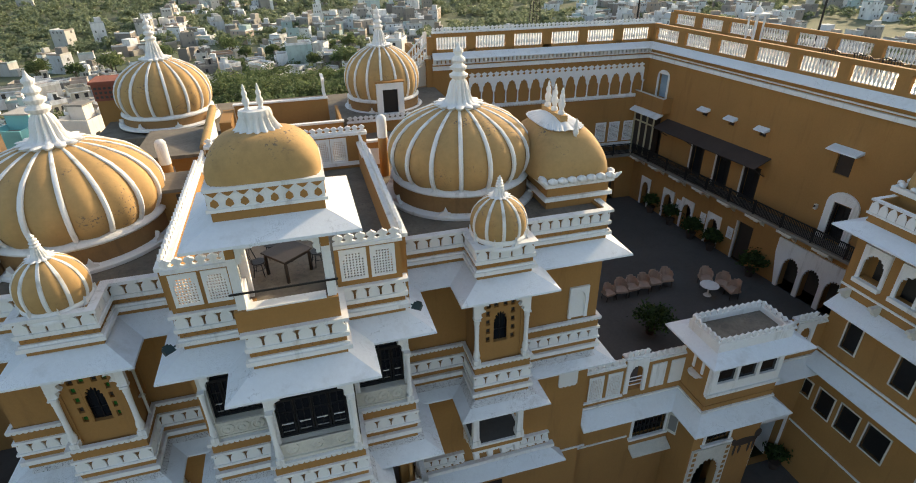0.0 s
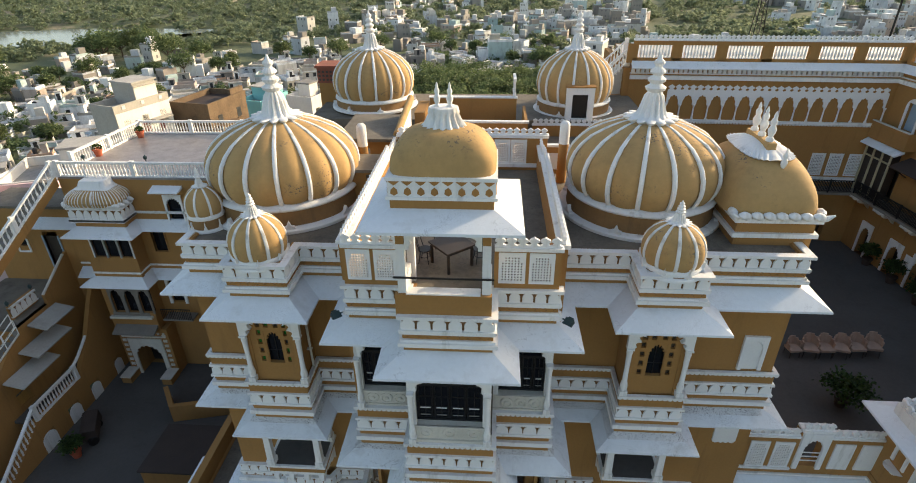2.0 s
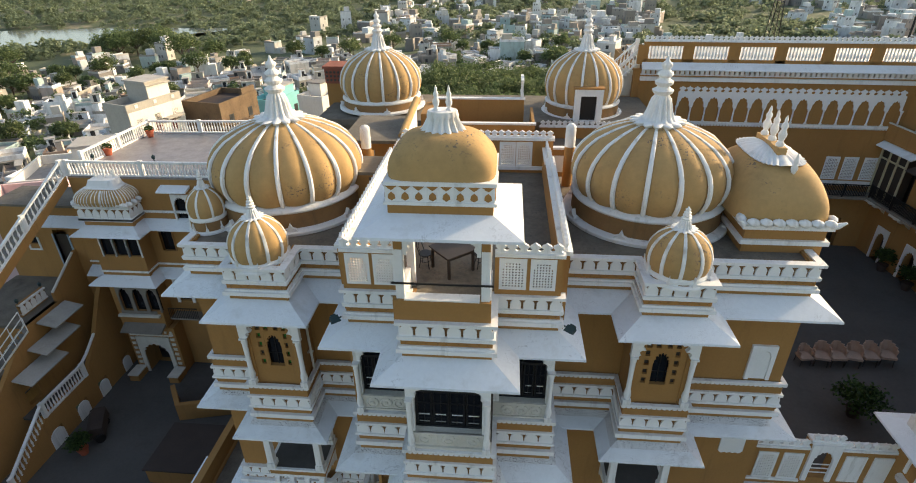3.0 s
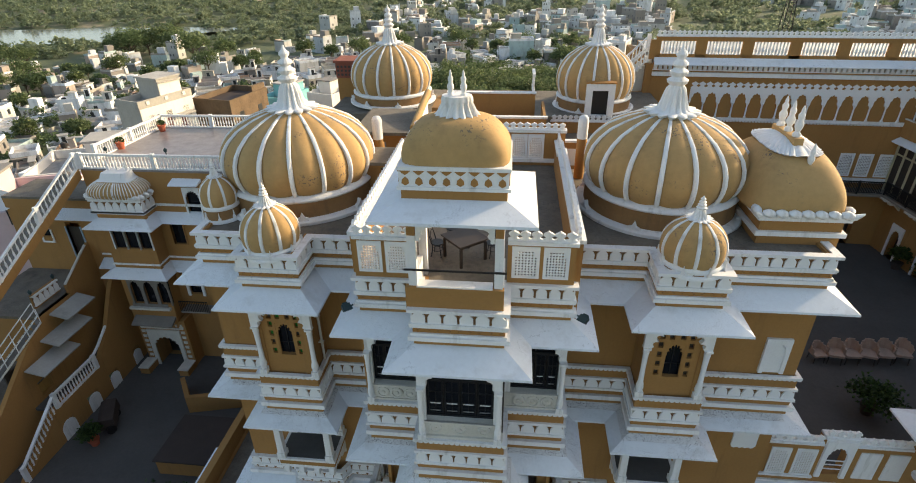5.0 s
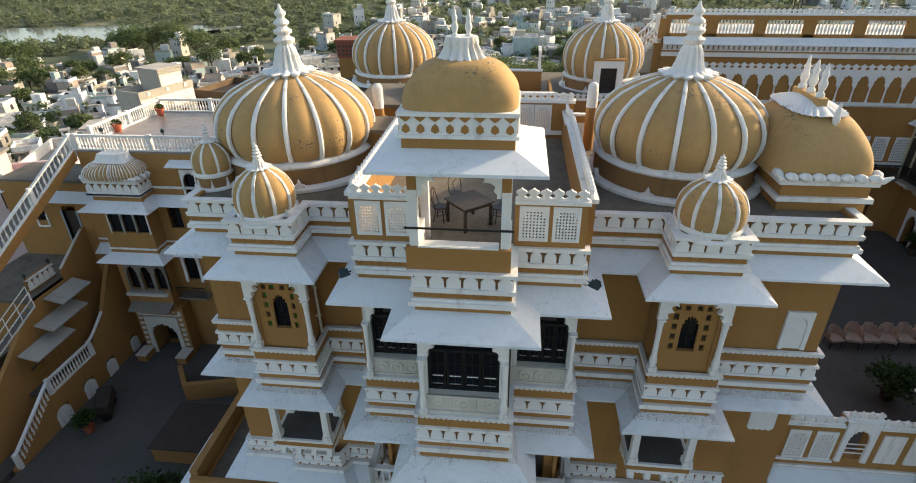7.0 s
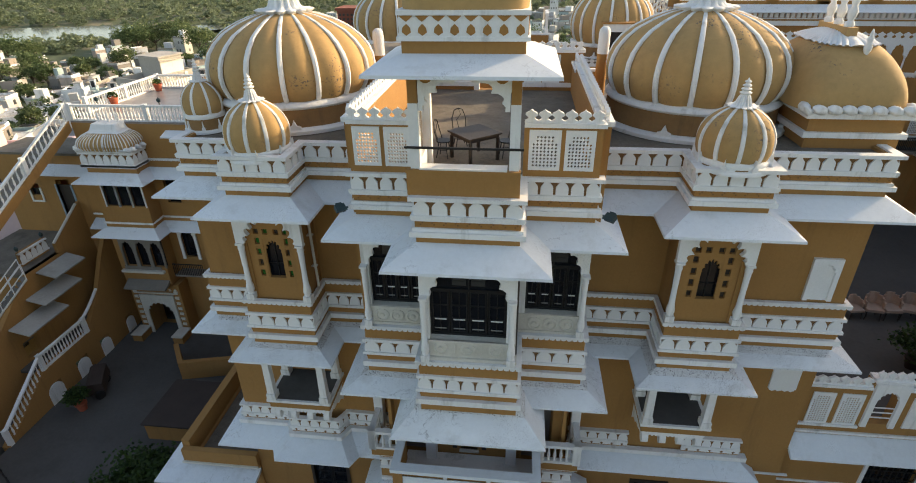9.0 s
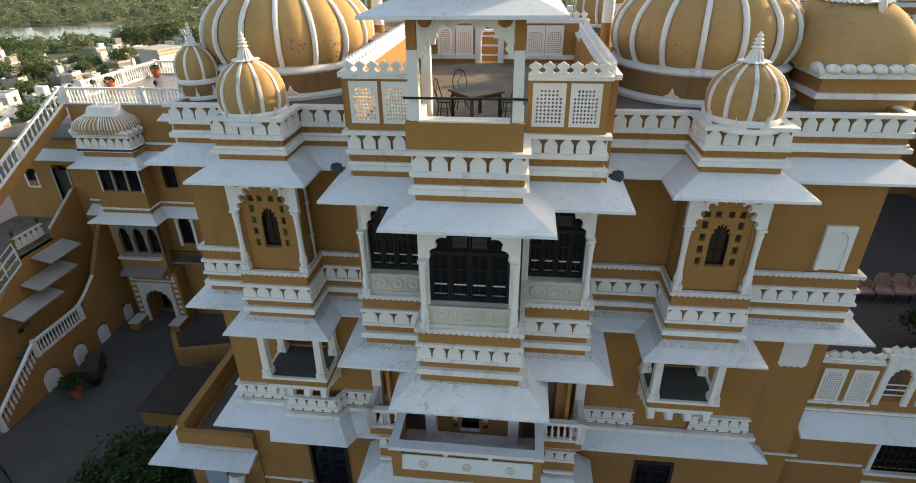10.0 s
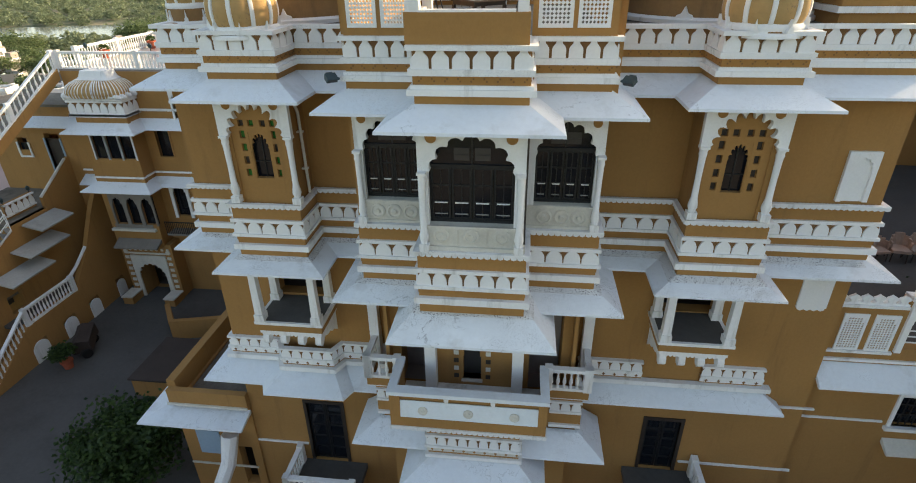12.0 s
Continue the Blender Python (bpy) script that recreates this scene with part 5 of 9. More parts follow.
# ---- terrace furniture ----
def table(x, y, z):
    t = thing("table", x, y, z, "square dark wooden table with four slim legs", "table")
    part("tabletop", boxes((x - 0.52, x + 0.52, y - 0.52, y + 0.52, z + 0.71, z + 0.75)), DARKWOOD, t)
    part("apron", boxes((x - 0.46, x + 0.46, y - 0.46, y - 0.43, z + 0.62, z + 0.71), (x - 0.46, x + 0.46, y + 0.43, y + 0.46, z + 0.62, z + 0.71), (x - 0.46, x - 0.43, y - 0.43, y + 0.43, z + 0.62, z + 0.71), (x + 0.43, x + 0.46, y - 0.43, y + 0.43, z + 0.62, z + 0.71)), DARKWOOD, t)
    for a in (-0.44, 0.44):
        for b in (-0.44, 0.44):
            part("leg", boxes((x + a - 0.035, x + a + 0.035, y + b - 0.035, y + b + 0.035, z, z + 0.62)), DARKWOOD, t)
    return t


def iron_chair():
    c = thing("chair", 0, 0, 0, "black wrought-iron terrace chair with a hooped back", "chair", "terrace chairs")
    part("seat", lathe([(0.21, 0.44), (0.22, 0.455), (0.21, 0.47)], 16), IRON, c)
    for a in (45, 135, 225, 315):
        ca, sa = math.cos(radians(a)), math.sin(radians(a))
        part("leg", tube([(0.15 * ca, 0.15 * sa, 0.45), (0.18 * ca, 0.18 * sa, 0.2), (0.23 * ca, 0.23 * sa, 0.0)], 0.014), IRON, c)
    part("backrest", tube([(-0.19, 0.1, 0.45), (-0.2, 0.19, 0.75), (-0.12, 0.22, 0.98), (0, 0.225, 1.02), (0.12, 0.22, 0.98), (0.2, 0.19, 0.75), (0.19, 0.1, 0.45)], 0.014), IRON, c)
    part("splat", tube([(0, 0.16, 0.46), (-0.06, 0.2, 0.7), (0.06, 0.2, 0.85), (0, 0.222, 1.0)], 0.01), IRON, c)
    part("stretcher", tube([(0.16 * math.cos(radians(a)), 0.16 * math.sin(radians(a)), 0.22) for a in range(0, 361, 45)], 0.009), IRON, c)
    return c


tb = table(-0.1, -3.7, FLOOR_T)
tb.matrix_basis = pose(-0.1, -3.7, FLOOR_T, 0, 0, 40)
ch = iron_chair()
ch.matrix_basis = pose(-0.95, -3.6, FLOOR_T, 0, 0, 80)
copy_thing(ch, pose(0.75, -3.5, FLOOR_T, 0, 0, -70))
copy_thing(ch, pose(-0.6, -2.6, FLOOR_T, 0, 0, 20))


# ---- Bengal-roofed bay at the right shoulder ----
VX, VY = 10.3, 0.2
vb = thing("vaulted_bay", VX, VY, 15.98, "ochre bay with a curved Bengal roof and a white petal crest", "pavilion")
R2 = [(VX - 1.27, VY - 2.1), (VX + 1.2, VY - 2.1), (VX + 1.2, VY + 1.9), (VX - 1.27, VY + 1.9)]
part("base", band(R2, 15.9, 17.0, 0.0, -1.2, True), OCHRE, vb)
part("cornice", band(R2, 16.3, 16.45, 0.12, -0.1, True), WHITE, vb)
part("cornice", band(R2, 16.84, 17.0, 0.14, -0.1, True), WHITE, vb)


def petal_mesh():
    bm = lathe([(0.02, 0), (0.15, 0.05), (0.2, 0.13), (0.15, 0.22), (0.02, 0.27)], 10)
    bmesh.ops.scale(bm, vec=(1.15, 0.75, 1), verts=bm.verts)
    bmesh.ops.rotate(bm, verts=bm.verts, cent=(0, 0, 0), matrix=Matrix.Rotation(radians(22), 3, "X") @ Matrix.Rotation(radians(16), 3, "Y"))
    return bm


petal = shared(("petal",), petal_mesh, "petal", WHITE, True)
for a, b, l, deg in segments(offset(R2, 0.1, True), True):
    n = 7
    for i in range(n):
        t = (i + 0.5) / n
        piece("petal", petal, vb, pose(a[0] + (b[0] - a[0]) * t, a[1] + (b[1] - a[1]) * t, 16.97, 0, 0, deg))
for p in R2[:2]:
    part("corner_tongue", tube([(p[0], p[1], 16.95), (p[0] + (0.18 if p[0] > VX else -0.18), p[1] - 0.15, 17.05), (p[0] + (0.34 if p[0] > VX else -0.34), p[1] - 0.24, 17.2)], [0.12, 0.1, 0.03], 6), WHITE, vb)
part("vault", moved(vault_shell(4.3, 3.05, 1.78, 0.45, 22, 0.04, 0.86), VX - 0.1, VY, 17.0, 90), DOME, vb, "", True)
part("petal_crest", moved(vault_cap(4.3, 2.5, 1.8, 0.64, 30, 0.86), VX - 0.12, VY + 0.15, 17.02, 90), WHITE, vb, "white scalloped petal crest", True)
part("ridge", boxes((VX - 0.3, VX - 0.01, VY - 0.75, VY + 0.95, 18.6, 19.0)), DOME, vb)
f2 = shared(("fin", 1.0), lambda: finial_small(1.0), "finial", WHITE, True)
for dy in (-0.5, 0.1, 0.7):
    piece("finial", f2, vb, pose(VX - 0.16, VY + dy, 18.98))
piece("finial", shared(("fin", 0.8), lambda: finial_small(0.8), "finial", WHITE, True), vb, pose(VX + 0.05, VY - 1.35, 18.25))


# ---- the arcaded far wing and the long court wing ----
PA, PB = (10.1, 19.75), (26.83, 18.9)
BD = Vector((0.0958, -0.9954, 0)).normalized()
LEN = 21.0
PD = (PB[0] + BD.x * LEN, PB[1] + BD.y * LEN)
COURT = [PA, PB, PD]
AB_DEG = math.degrees(math.atan2(PB[1] - PA[1], PB[0] - PA[0]))
BD_DEG = math.degrees(math.atan2(BD.y, BD.x))


def on_ab(s, z, out=0.0):
    return facing(PA[0] + math.cos(radians(AB_DEG)) * s, PA[1] + math.sin(radians(AB_DEG)) * s, z, AB_DEG) @ pose(0, -out, 0)


def on_bd(s, z, out=0.0):
    return facing(PB[0] + BD.x * s, PB[1] + BD.y * s, z, BD_DEG) @ pose(0, -out, 0)


AB_LEN = math.hypot(PB[0] - PA[0], PB[1] - PA[1])
# walls with real openings
ab = new_bm()
jx = (12.9, 14.05, 15.3)
wall_with_holes(0, AB_LEN, COURT_R - 1, 17.75, [(s, s + 0.9, 10.3, 11.9) for s in jx] + [(1.0 + 2.6 * i, 2.2 + 2.6 * i, COURT_R, 7.4) for i in range(6)], 0, 0.5, ab, on_ab(0, 0))
structure("wall_far_wing", ab, OCHRE, "ochre far wing wall with a blind white arcade", "wall")
bdw = new_bm()
GAL = 9.5
DOORS = [(1.95, 2.6, GAL, 11.7), (5.98, 7.05, GAL, 11.9), (8.31, 9.45, GAL, 11.9), (10.64, 11.8, GAL, 11.9)]
LAST_DOOR = (16.85, 17.8, GAL, 11.75)
ARCHES = [(1.45, 0.8), (4.1, 0.9), (6.15, 0.95), (8.75, 0.95)]
HOLES = DOORS + [LAST_DOOR, (1.4, 2.4, 14.1, 15.9), (6.17, 6.67, 13.85, 14.22), (8.53, 9.03, 13.85, 14.22), (11.0, 11.5, 13.85, 14.22), (16.13, 17.05, 13.25, 14.6)]
HOLES += [(a, a + w, COURT_R, COURT_R + 2.1) for a, w in ARCHES] + [(5.5, 5.9, 6.5, 7.2), (8.0, 8.4, 6.5, 7.2), (10.45, 10.95, 6.5, 7.3), (11.15, 12.4, COURT_R, 8.0)]
HOLES += [(15.0 + 1.42 * k, 16.2 + 1.42 * k, COURT_R, 7.5) for k in range(3)]
wall_with_holes(0, LEN, COURT_R - 1, 17.75, HOLES, 0, 0.5, bdw, on_bd(0, 0))
structure("wall_court_wing", bdw, OCHRE, "long ochre court wing with gallery doors and small windows", "wall")
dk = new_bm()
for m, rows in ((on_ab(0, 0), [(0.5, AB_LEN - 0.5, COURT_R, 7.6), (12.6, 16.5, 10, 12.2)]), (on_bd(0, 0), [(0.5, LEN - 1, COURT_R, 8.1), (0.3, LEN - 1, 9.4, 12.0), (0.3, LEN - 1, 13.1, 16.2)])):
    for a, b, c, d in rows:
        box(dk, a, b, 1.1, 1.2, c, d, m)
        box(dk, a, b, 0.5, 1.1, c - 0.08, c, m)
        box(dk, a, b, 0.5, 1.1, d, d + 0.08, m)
structure("wall_wing_interior", dk, DARKIN, "dark linings for shade behind the court openings", "wall")
deck = new_bm()
sweep(COURT, [(-0.02, 17.4), (-0.02, 17.72), (-7.5, 17.72), (-7.5, 17.4)], False, deck)
structure("roof_wing", deck, TERRAZZO, "flat terrace roof of the long wings", "roof")
outer = new_bm()
band(offset(COURT, -7.5), -8.0, 17.7, 0.0, -0.4, False, outer)
box(outer, 9.7, 10.1, 19.8, 27.5, -8.0, 17.4)
structure("wall_wing_outer", outer, OCHRE, "plain outer walls of the long wings", "wall")

wing = thing("wing_cornice", 20, 19, 16.7, "white eave, dentils and cornices along the long wings", "cornice", "", "structure")
part("eave", slab_eave(COURT, 17.86, 17.5, 0.5), EAVE, wing)
part("cornice", band(COURT, 16.7, 16.95, 0.18), WHITE, wing)
part("cornice", band(COURT, 17.05, 17.12, 0.1), WHITE, wing)
den = new_bm()
for a, b, l, deg in segments(COURT[:2]):
    n = int(l / 0.3)
    for i in range(n):
        box(den, -0.1, 0.1, -0.2, 0, 17.15, 17.42, pose(a[0] + (b[0] - a[0]) * (i + 0.5) / n, a[1] + (b[1] - a[1]) * (i + 0.5) / n, 0, 0, 0, deg))
part("dentils", den, WHITE, wing)
# roof balustrades: panels of white balusters between ochre piers
for nm, line, top_z in (("inner", COURT, True), ("outer", offset(COURT, -6.9)[1:], False)):
    bl = thing("roof_balustrade", line[-2][0], line[-2][1], 17.72, "ochre roof parapet with panels of white balusters", "balustrade", "roof balustrades", "structure")
    part("plinth", band(line, 17.72, 18.05, 0.02, -0.22), OCHRE, bl)
    part("coping", band(line, 18.86, 19.12, 0.04, -0.26), OCHRE, bl)
    if top_z:
        part("top_rail", band(line[:2], 19.12, 19.2, 0.1, -0.3), WHITE, bl)
        merlons(bl, [(line[0][0], line[0][1] + 0.1), (line[1][0], line[1][1] + 0.1)], 19.2, 0.3, 0.3)
    for (a, b, l, deg), stop in zip(segments(line), (99, 24) if top_z else (24,)):
        n = round(l / 3.0)
        pm = shared(("pier",), lambda: boxes((-0.32, 0.32, -0.02, 0.24, 17.72, 18.9)), "pier", OCHRE)
        bmesh_b = shared(("roofbal",), lambda: turned(0.85, 0.085), "baluster", WHITE, True)
        for i in range(n + 1):
            t = i / n
            piece("pier", pm, bl, pose(a[0] + (b[0] - a[0]) * t, a[1] + (b[1] - a[1]) * t, 0.003, 0, 0, deg))
            if i < n and i * 3 < stop:
                for k in range(10):
                    tt = (i + 0.15 + 0.7 * (k + 0.5) / 10) / n
                    c = pose(a[0] + (b[0] - a[0]) * tt, a[1] + (b[1] - a[1]) * tt, 18.03, 0, 0, deg) @ pose(0, 0.1, 0)
                    piece("baluster", bmesh_b, bl, c)
# blind arcade
arc = thing("blind_arcade", 18, 19.3, 13.9, "blind arcade of white cusped arches under white leaf merlons", "arcade", "", "structure")
n_arc, s0, s1 = 15, 2.6, AB_LEN - 0.35
p = (s1 - s0) / n_arc
arch_me = shared(("blind",), lambda: slab([(-p / 2, 1.0), (-p / 2, 1.9), (p / 2, 1.9), (p / 2, 1.0), (p / 2 - 0.12, 1.0)] + cusps(p - 0.24, 1.05, 1.62, 5, 0.12, 4) + [(-p / 2 + 0.12, 1.0)], 0.1, Matrix.Identity(4)), "arch", WHITE)
col_me = shared(("blindcol",), lambda: lathe([(0.09, 0), (0.09, 0.1), (0.055, 0.14), (0.05, 0.85), (0.09, 0.95), (0.1, 1.02)], 8), "column", WHITE, True)
leaf_me = shared(("blindleaf",), lambda: slab(leaf_shape(p / 2, 0.42), 0.07, Matrix.Identity(4)), "merlon", WHITE)
for i in range(n_arc):
    piece("arch", arch_me, arc, on_ab(s0 + (i + 0.5) * p, 14.06, 0.09))
    piece("column", col_me, arc, on_ab(s0 + i * p, 14.06, 0.1))
    for k in (0.25, 0.75):
        piece("merlon", leaf_me, arc, on_ab(s0 + (i + k) * p, 15.96, 0.06))
piece("column", col_me, arc, on_ab(s1, 14.06, 0.1))
bm = new_bm()
box(bm, s0 - 0.1, s1 + 0.1, -0.16, 0, 13.9, 14.06, on_ab(0, 0))
for i in range(int((s1 - s0) / 0.2)):
    box(bm, s0 + i * 0.2 + 0.04, s0 + i * 0.2 + 0.16, -0.14, 0, 13.8, 13.9, on_ab(0, 0))
part("sill", bm, WHITE, arc)
js = thing("jali_windows", 24.5, 19, 10.3, "row of white jali windows in the far wing", "window", "", "structure")
for s in jx:
    me = shared(("jali", 0.9, 1.6), lambda: jali(0.9, 1.6, 8, 13), "jali_screen", WHITE)
    piece("jali_screen", me, js, on_ab(s + 0.45, 10.3, 0.02))
bm = new_bm()
box(bm, 12.6, AB_LEN - 0.05, -0.12, 0, 9.9, 10.2, on_ab(0, 0))
part("ledge", bm, WHITE, js)


# gallery of the court wing
gal = thing("court_gallery", *on_bd(8, GAL, 0.8).translation, "long gallery with a black iron rail on white brackets", "gallery", "", "structure")
bm = new_bm()
box(bm, 0.0, LEN - 1.2, -1.2, 0, GAL - 0.16, GAL, on_bd(0, 0))
box(bm, 12.0, AB_LEN - 1.2, -1.2, 0, GAL - 0.16, GAL, on_ab(0, 0))
part("floor_slab", bm, GREYSTONE, gal)
for n, (m, a, b) in enumerate(((on_bd(0, 0), 0.9, LEN - 1.2), (on_ab(0, 0), 12.0, AB_LEN - 1.2))):
    bm = new_bm()
    box(bm, a, b, -1.18, -1.12, GAL + 0.85, GAL + 0.91, m)
    box(bm, a, b, -1.17, -1.13, GAL + 0.1, GAL + 0.14, m)
    for i in range(int((b - a) / 0.1)):
        box(bm, a + i * 0.1, a + i * 0.1 + 0.055, -1.162, -1.137, GAL + 0.14, GAL + 0.85, m)
    for i in range(int((b - a) / 2) + 1):
        box(bm, a + i * 2, a + i * 2 + 0.07, -1.19, -1.11, GAL, GAL + 0.95, m)
    part("iron_rail", bm, IRON, gal)
br = shared(("gbr",), lambda: slab([(0, 0), (-1.15, 0), (-1.2, -0.2), (-0.9, -0.25), (-0.8, -0.45), (-0.4, -0.5), (0, -0.9)], 0.22, pose(0.11, 0, 0, 0, 0, 90)), "bracket", OLDWHITE)
for i in range(8):
    piece("bracket", br, gal, on_bd(1.2 + i * 2.35, GAL - 0.16))
    part("bracket_cap", box(new_bm(), 0.7 + i * 2.35, 1.7 + i * 2.35, -1.22, -0.9, GAL - 0.3, GAL - 0.16, on_bd(0, 0)), OLDWHITE, gal)
for a, b, c, d in DOORS:
    part("pilaster", box(new_bm(), a - 0.14, a - 0.02, -0.07, 0.0, GAL, d, on_bd(0, 0)), OLDWHITE, gal)
shed = thing("gallery_canopy", *on_bd(7, 12, 1).translation, "rust-brown sheet canopy over the gallery doors", "canopy", "", "structure")
bm = new_bm()
vs = []
for a in (3.0, 12.3):
    for o, z in ((0.0, 12.75), (1.25, 12.25), (1.25, 12.2), (0.0, 12.7)):
        vs.append(bm.verts.new(on_bd(a, z, o).translation))
for f in ((0, 1, 5, 4), (1, 2, 6, 5), (2, 3, 7, 6), (3, 0, 4, 7), (0, 3, 2, 1), (4, 5, 6, 7)):
    bm.faces.new([vs[k] for k in f])
part("sheet", bm, RUST, shed)
for a in (3.2, 6.1, 9.1, 12.1):
    part("strut", tube([on_bd(a, 12.22, 1.15).translation, on_bd(a, 11.5, 0.02).translation], 0.03), IRON, shed)
for n, (a, b, c, d) in enumerate(DOORS + [LAST_DOOR]):
    gd = thing("door_%d" % (n + 3), *on_bd((a + b) / 2, c).translation, "dark gallery door set deep in the ochre wall", "door", "gallery doors", "structure")
    bm = new_bm()
    for r in ((a - 0.02, a + 0.06, -0.03, 0.2, c, d), (b - 0.06, b + 0.02, -0.03, 0.2, c, d), (a + 0.06, b - 0.06, -0.03, 0.2, d - 0.08, d)):
        box(bm, *r, on_bd(0, 0))
    part("door_frame", bm, DARKWOOD, gd)
    bm = new_bm()
    box(bm, a + 0.06, (a + b) / 2 - 0.01, 0.25, 0.3, c, d, on_bd(0, 0))
    box(bm, (a + b) / 2 + 0.01, b - 0.06, 0.25, 0.3, c, d, on_bd(0, 0))
    part("leaf", bm, BLACKWOOD, gd)
arch5 = thing("arched_surround", *on_bd(17.33, GAL).translation, "white round-arched door surround on the gallery", "arch", "", "structure")
pts = [(-0.92, 0), (-0.92, 2.2)] + [(-0.92 * math.cos(k * math.pi / 10), 2.2 + 0.75 * math.sin(k * math.pi / 10)) for k in range(1, 10)] + [(0.92, 2.2), (0.92, 0), (0.5, 0), (0.5, 2.3), (-0.5, 2.3), (-0.5, 0)]
part("surround", slab(pts, 0.1, on_bd(17.33, GAL + 0.02, 0.1)), WHITE, arch5)
lamp = thing("wall_lamp", *on_bd(15.9, 11.1, 0.1).translation, "small cream lamp on the ochre wall", "lamp")
part("lamp_body", box(new_bm(), 15.82, 15.98, -0.16, 0.0, 10.95, 11.25, on_bd(0, 0)), OLDWHITE, lamp)
part("lamp_arm", box(new_bm(), 15.86, 15.94, -0.22, -0.16, 11.1, 11.2, on_bd(0, 0)), IRON, lamp)
# balcony near the inner corner with an arched door
cbal = thing("corner_balcony", *on_bd(1.2, 13.2).translation, "ochre corner balcony with an arched doorway above timber windows", "balcony", "", "structure")
bm = new_bm()
box(bm, 0.0, 3.2, -0.85, 0, 13.2, 13.35, on_bd(0, 0))
box(bm, 0.0, 3.2, -0.85, -0.75, 13.35, 14.3, on_bd(0, 0))
box(bm, 3.1, 3.2, -0.75, 0, 13.35, 14.3, on_bd(0, 0))
part("parapet", bm, OCHRE, cbal)
part("coping", box(new_bm(), 0.0, 3.24, -0.88, -0.72, 14.3, 14.36, on_bd(0, 0)), OLDWHITE, cbal)
part("eave", slab_eave([tuple(on_bd(0.0, 0, 0.7).translation)[:2], tuple(on_bd(3.1, 0, 0.7).translation)[:2]], 13.18, 12.9, 0.5), EAVE, cbal)
pts = [(-0.62, 0), (-0.62, 1.5)] + [(-0.62 * math.cos(k * math.pi / 8), 1.5 + 0.5 * math.sin(k * math.pi / 8)) for k in range(1, 8)] + [(0.62, 1.5), (0.62, 0), (0.48, 0), (0.48, 1.7), (-0.48, 1.7), (-0.48, 0)]
part("door_surround", slab(pts, 0.08, on_bd(1.9, 14.1, 0.08)), WHITE, cbal)
part("door_leaf", box(new_bm(), 1.4, 2.4, 0.2, 0.25, 14.1, 15.9, on_bd(0, 0)), BLUEPAINT, cbal)
part("window_box", box(new_bm(), 0.05, 2.3, -0.6, -0.02, 9.6, 12.9, on_bd(0, 0)), DARKWOOD, cbal)
for a in (0.05, 0.8, 1.55, 2.3):
    part("post", box(new_bm(), a - 0.06, a + 0.06, -0.68, -0.6, GAL, 12.95, on_bd(0, 0)), CREAMWOOD, cbal)
part("transom", box(new_bm(), 0.0, 2.3, -0.66, -0.6, 12.0, 12.1, on_bd(0, 0)), CREAMWOOD, cbal)
# small windows with tilted white hoods
for n, (c, z, w, h) in enumerate(((6.42, 13.85, 0.5, 0.37), (8.78, 13.85, 0.5, 0.37), (11.25, 13.85, 0.5, 0.37), (16.6, 13.25, 0.9, 1.35))):
    sw = thing("hooded_window", *on_bd(c, z).translation, "small shuttered window under a white stone hood", "window", "hooded windows", "structure")
    part("shutter", box(new_bm(), c - w / 2, c + w / 2, 0.12, 0.16, z, z + h, on_bd(0, 0)), DARKWOOD, sw)
    k = 0.28 if w < 0.6 else 0.5
    a, b = on_bd(c - w / 2 - k + 0.1, 0).translation, on_bd(c + w / 2 + k - 0.1, 0).translation
    part("hood", slab_eave([tuple(a)[:2], tuple(b)[:2]], z + h + 0.22, z + h + 0.05, k + 0.12), EAVE, sw)
# ground arches along the court wing
for a, w in ARCHES:
    ga = thing("arched_doorway", *on_bd(a + w / 2, COURT_R).translation, "white cusped doorway opening on the shaded court", "doorway", "court doorways", "structure")
    part("surround", slab(arch_front(w + 0.3, 2.4, w - 0.02, 1.4, 2.05, 7), 0.08, on_bd(a + w / 2, COURT_R, 0.08)), WHITE, ga)
for c in (5.7, 8.2, 10.7):
    gw = thing("small_jali", *on_bd(c, 6.45).translation, "small white jali light beside the doorway", "window", "small jalis", "structure")
    piece("jali_screen", shared(("jali", 0.5, 0.8), lambda: jali(0.5, 0.8, 5, 7), "jali_screen", WHITE), gw, on_bd(c, 6.45, 0.02))
cd = thing("door_9", *on_bd(11.8, COURT_R).translation, "tall dark court door with one pale jamb", "door", "", "structure")
part("leaf", box(new_bm(), 11.2, 12.35, 0.2, 0.26, COURT_R, 8.0, on_bd(0, 0)), DARKWOOD, cd)
part("door_frame", box(new_bm(), 11.08, 11.2, -0.06, 0.1, COURT_R, 8.0, on_bd(0, 0)), OLDWHITE, cd)
# white arcade below the gallery's near end
wa = thing("court_arcade", *on_bd(16.5, COURT_R, 0.2).translation, "white cusped arcade carrying the gallery", "arcade", "", "structure")
for i in range(4):
    c = 15.6 + i * 1.42
    part("arch", slab(arch_front(1.42, 3.2, 1.12, 1.5, 2.25, 9, 0.15), 0.12, on_bd(c, COURT_R, 0.12)), WHITE, wa)
part("side_panel", slab([(-0.5, 2.2), (-0.5, 3.2), (0.0, 3.2), (0.0, 0), (-0.1, 0)], 0.12, on_bd(14.89, COURT_R, 0.12)), WHITE, wa)

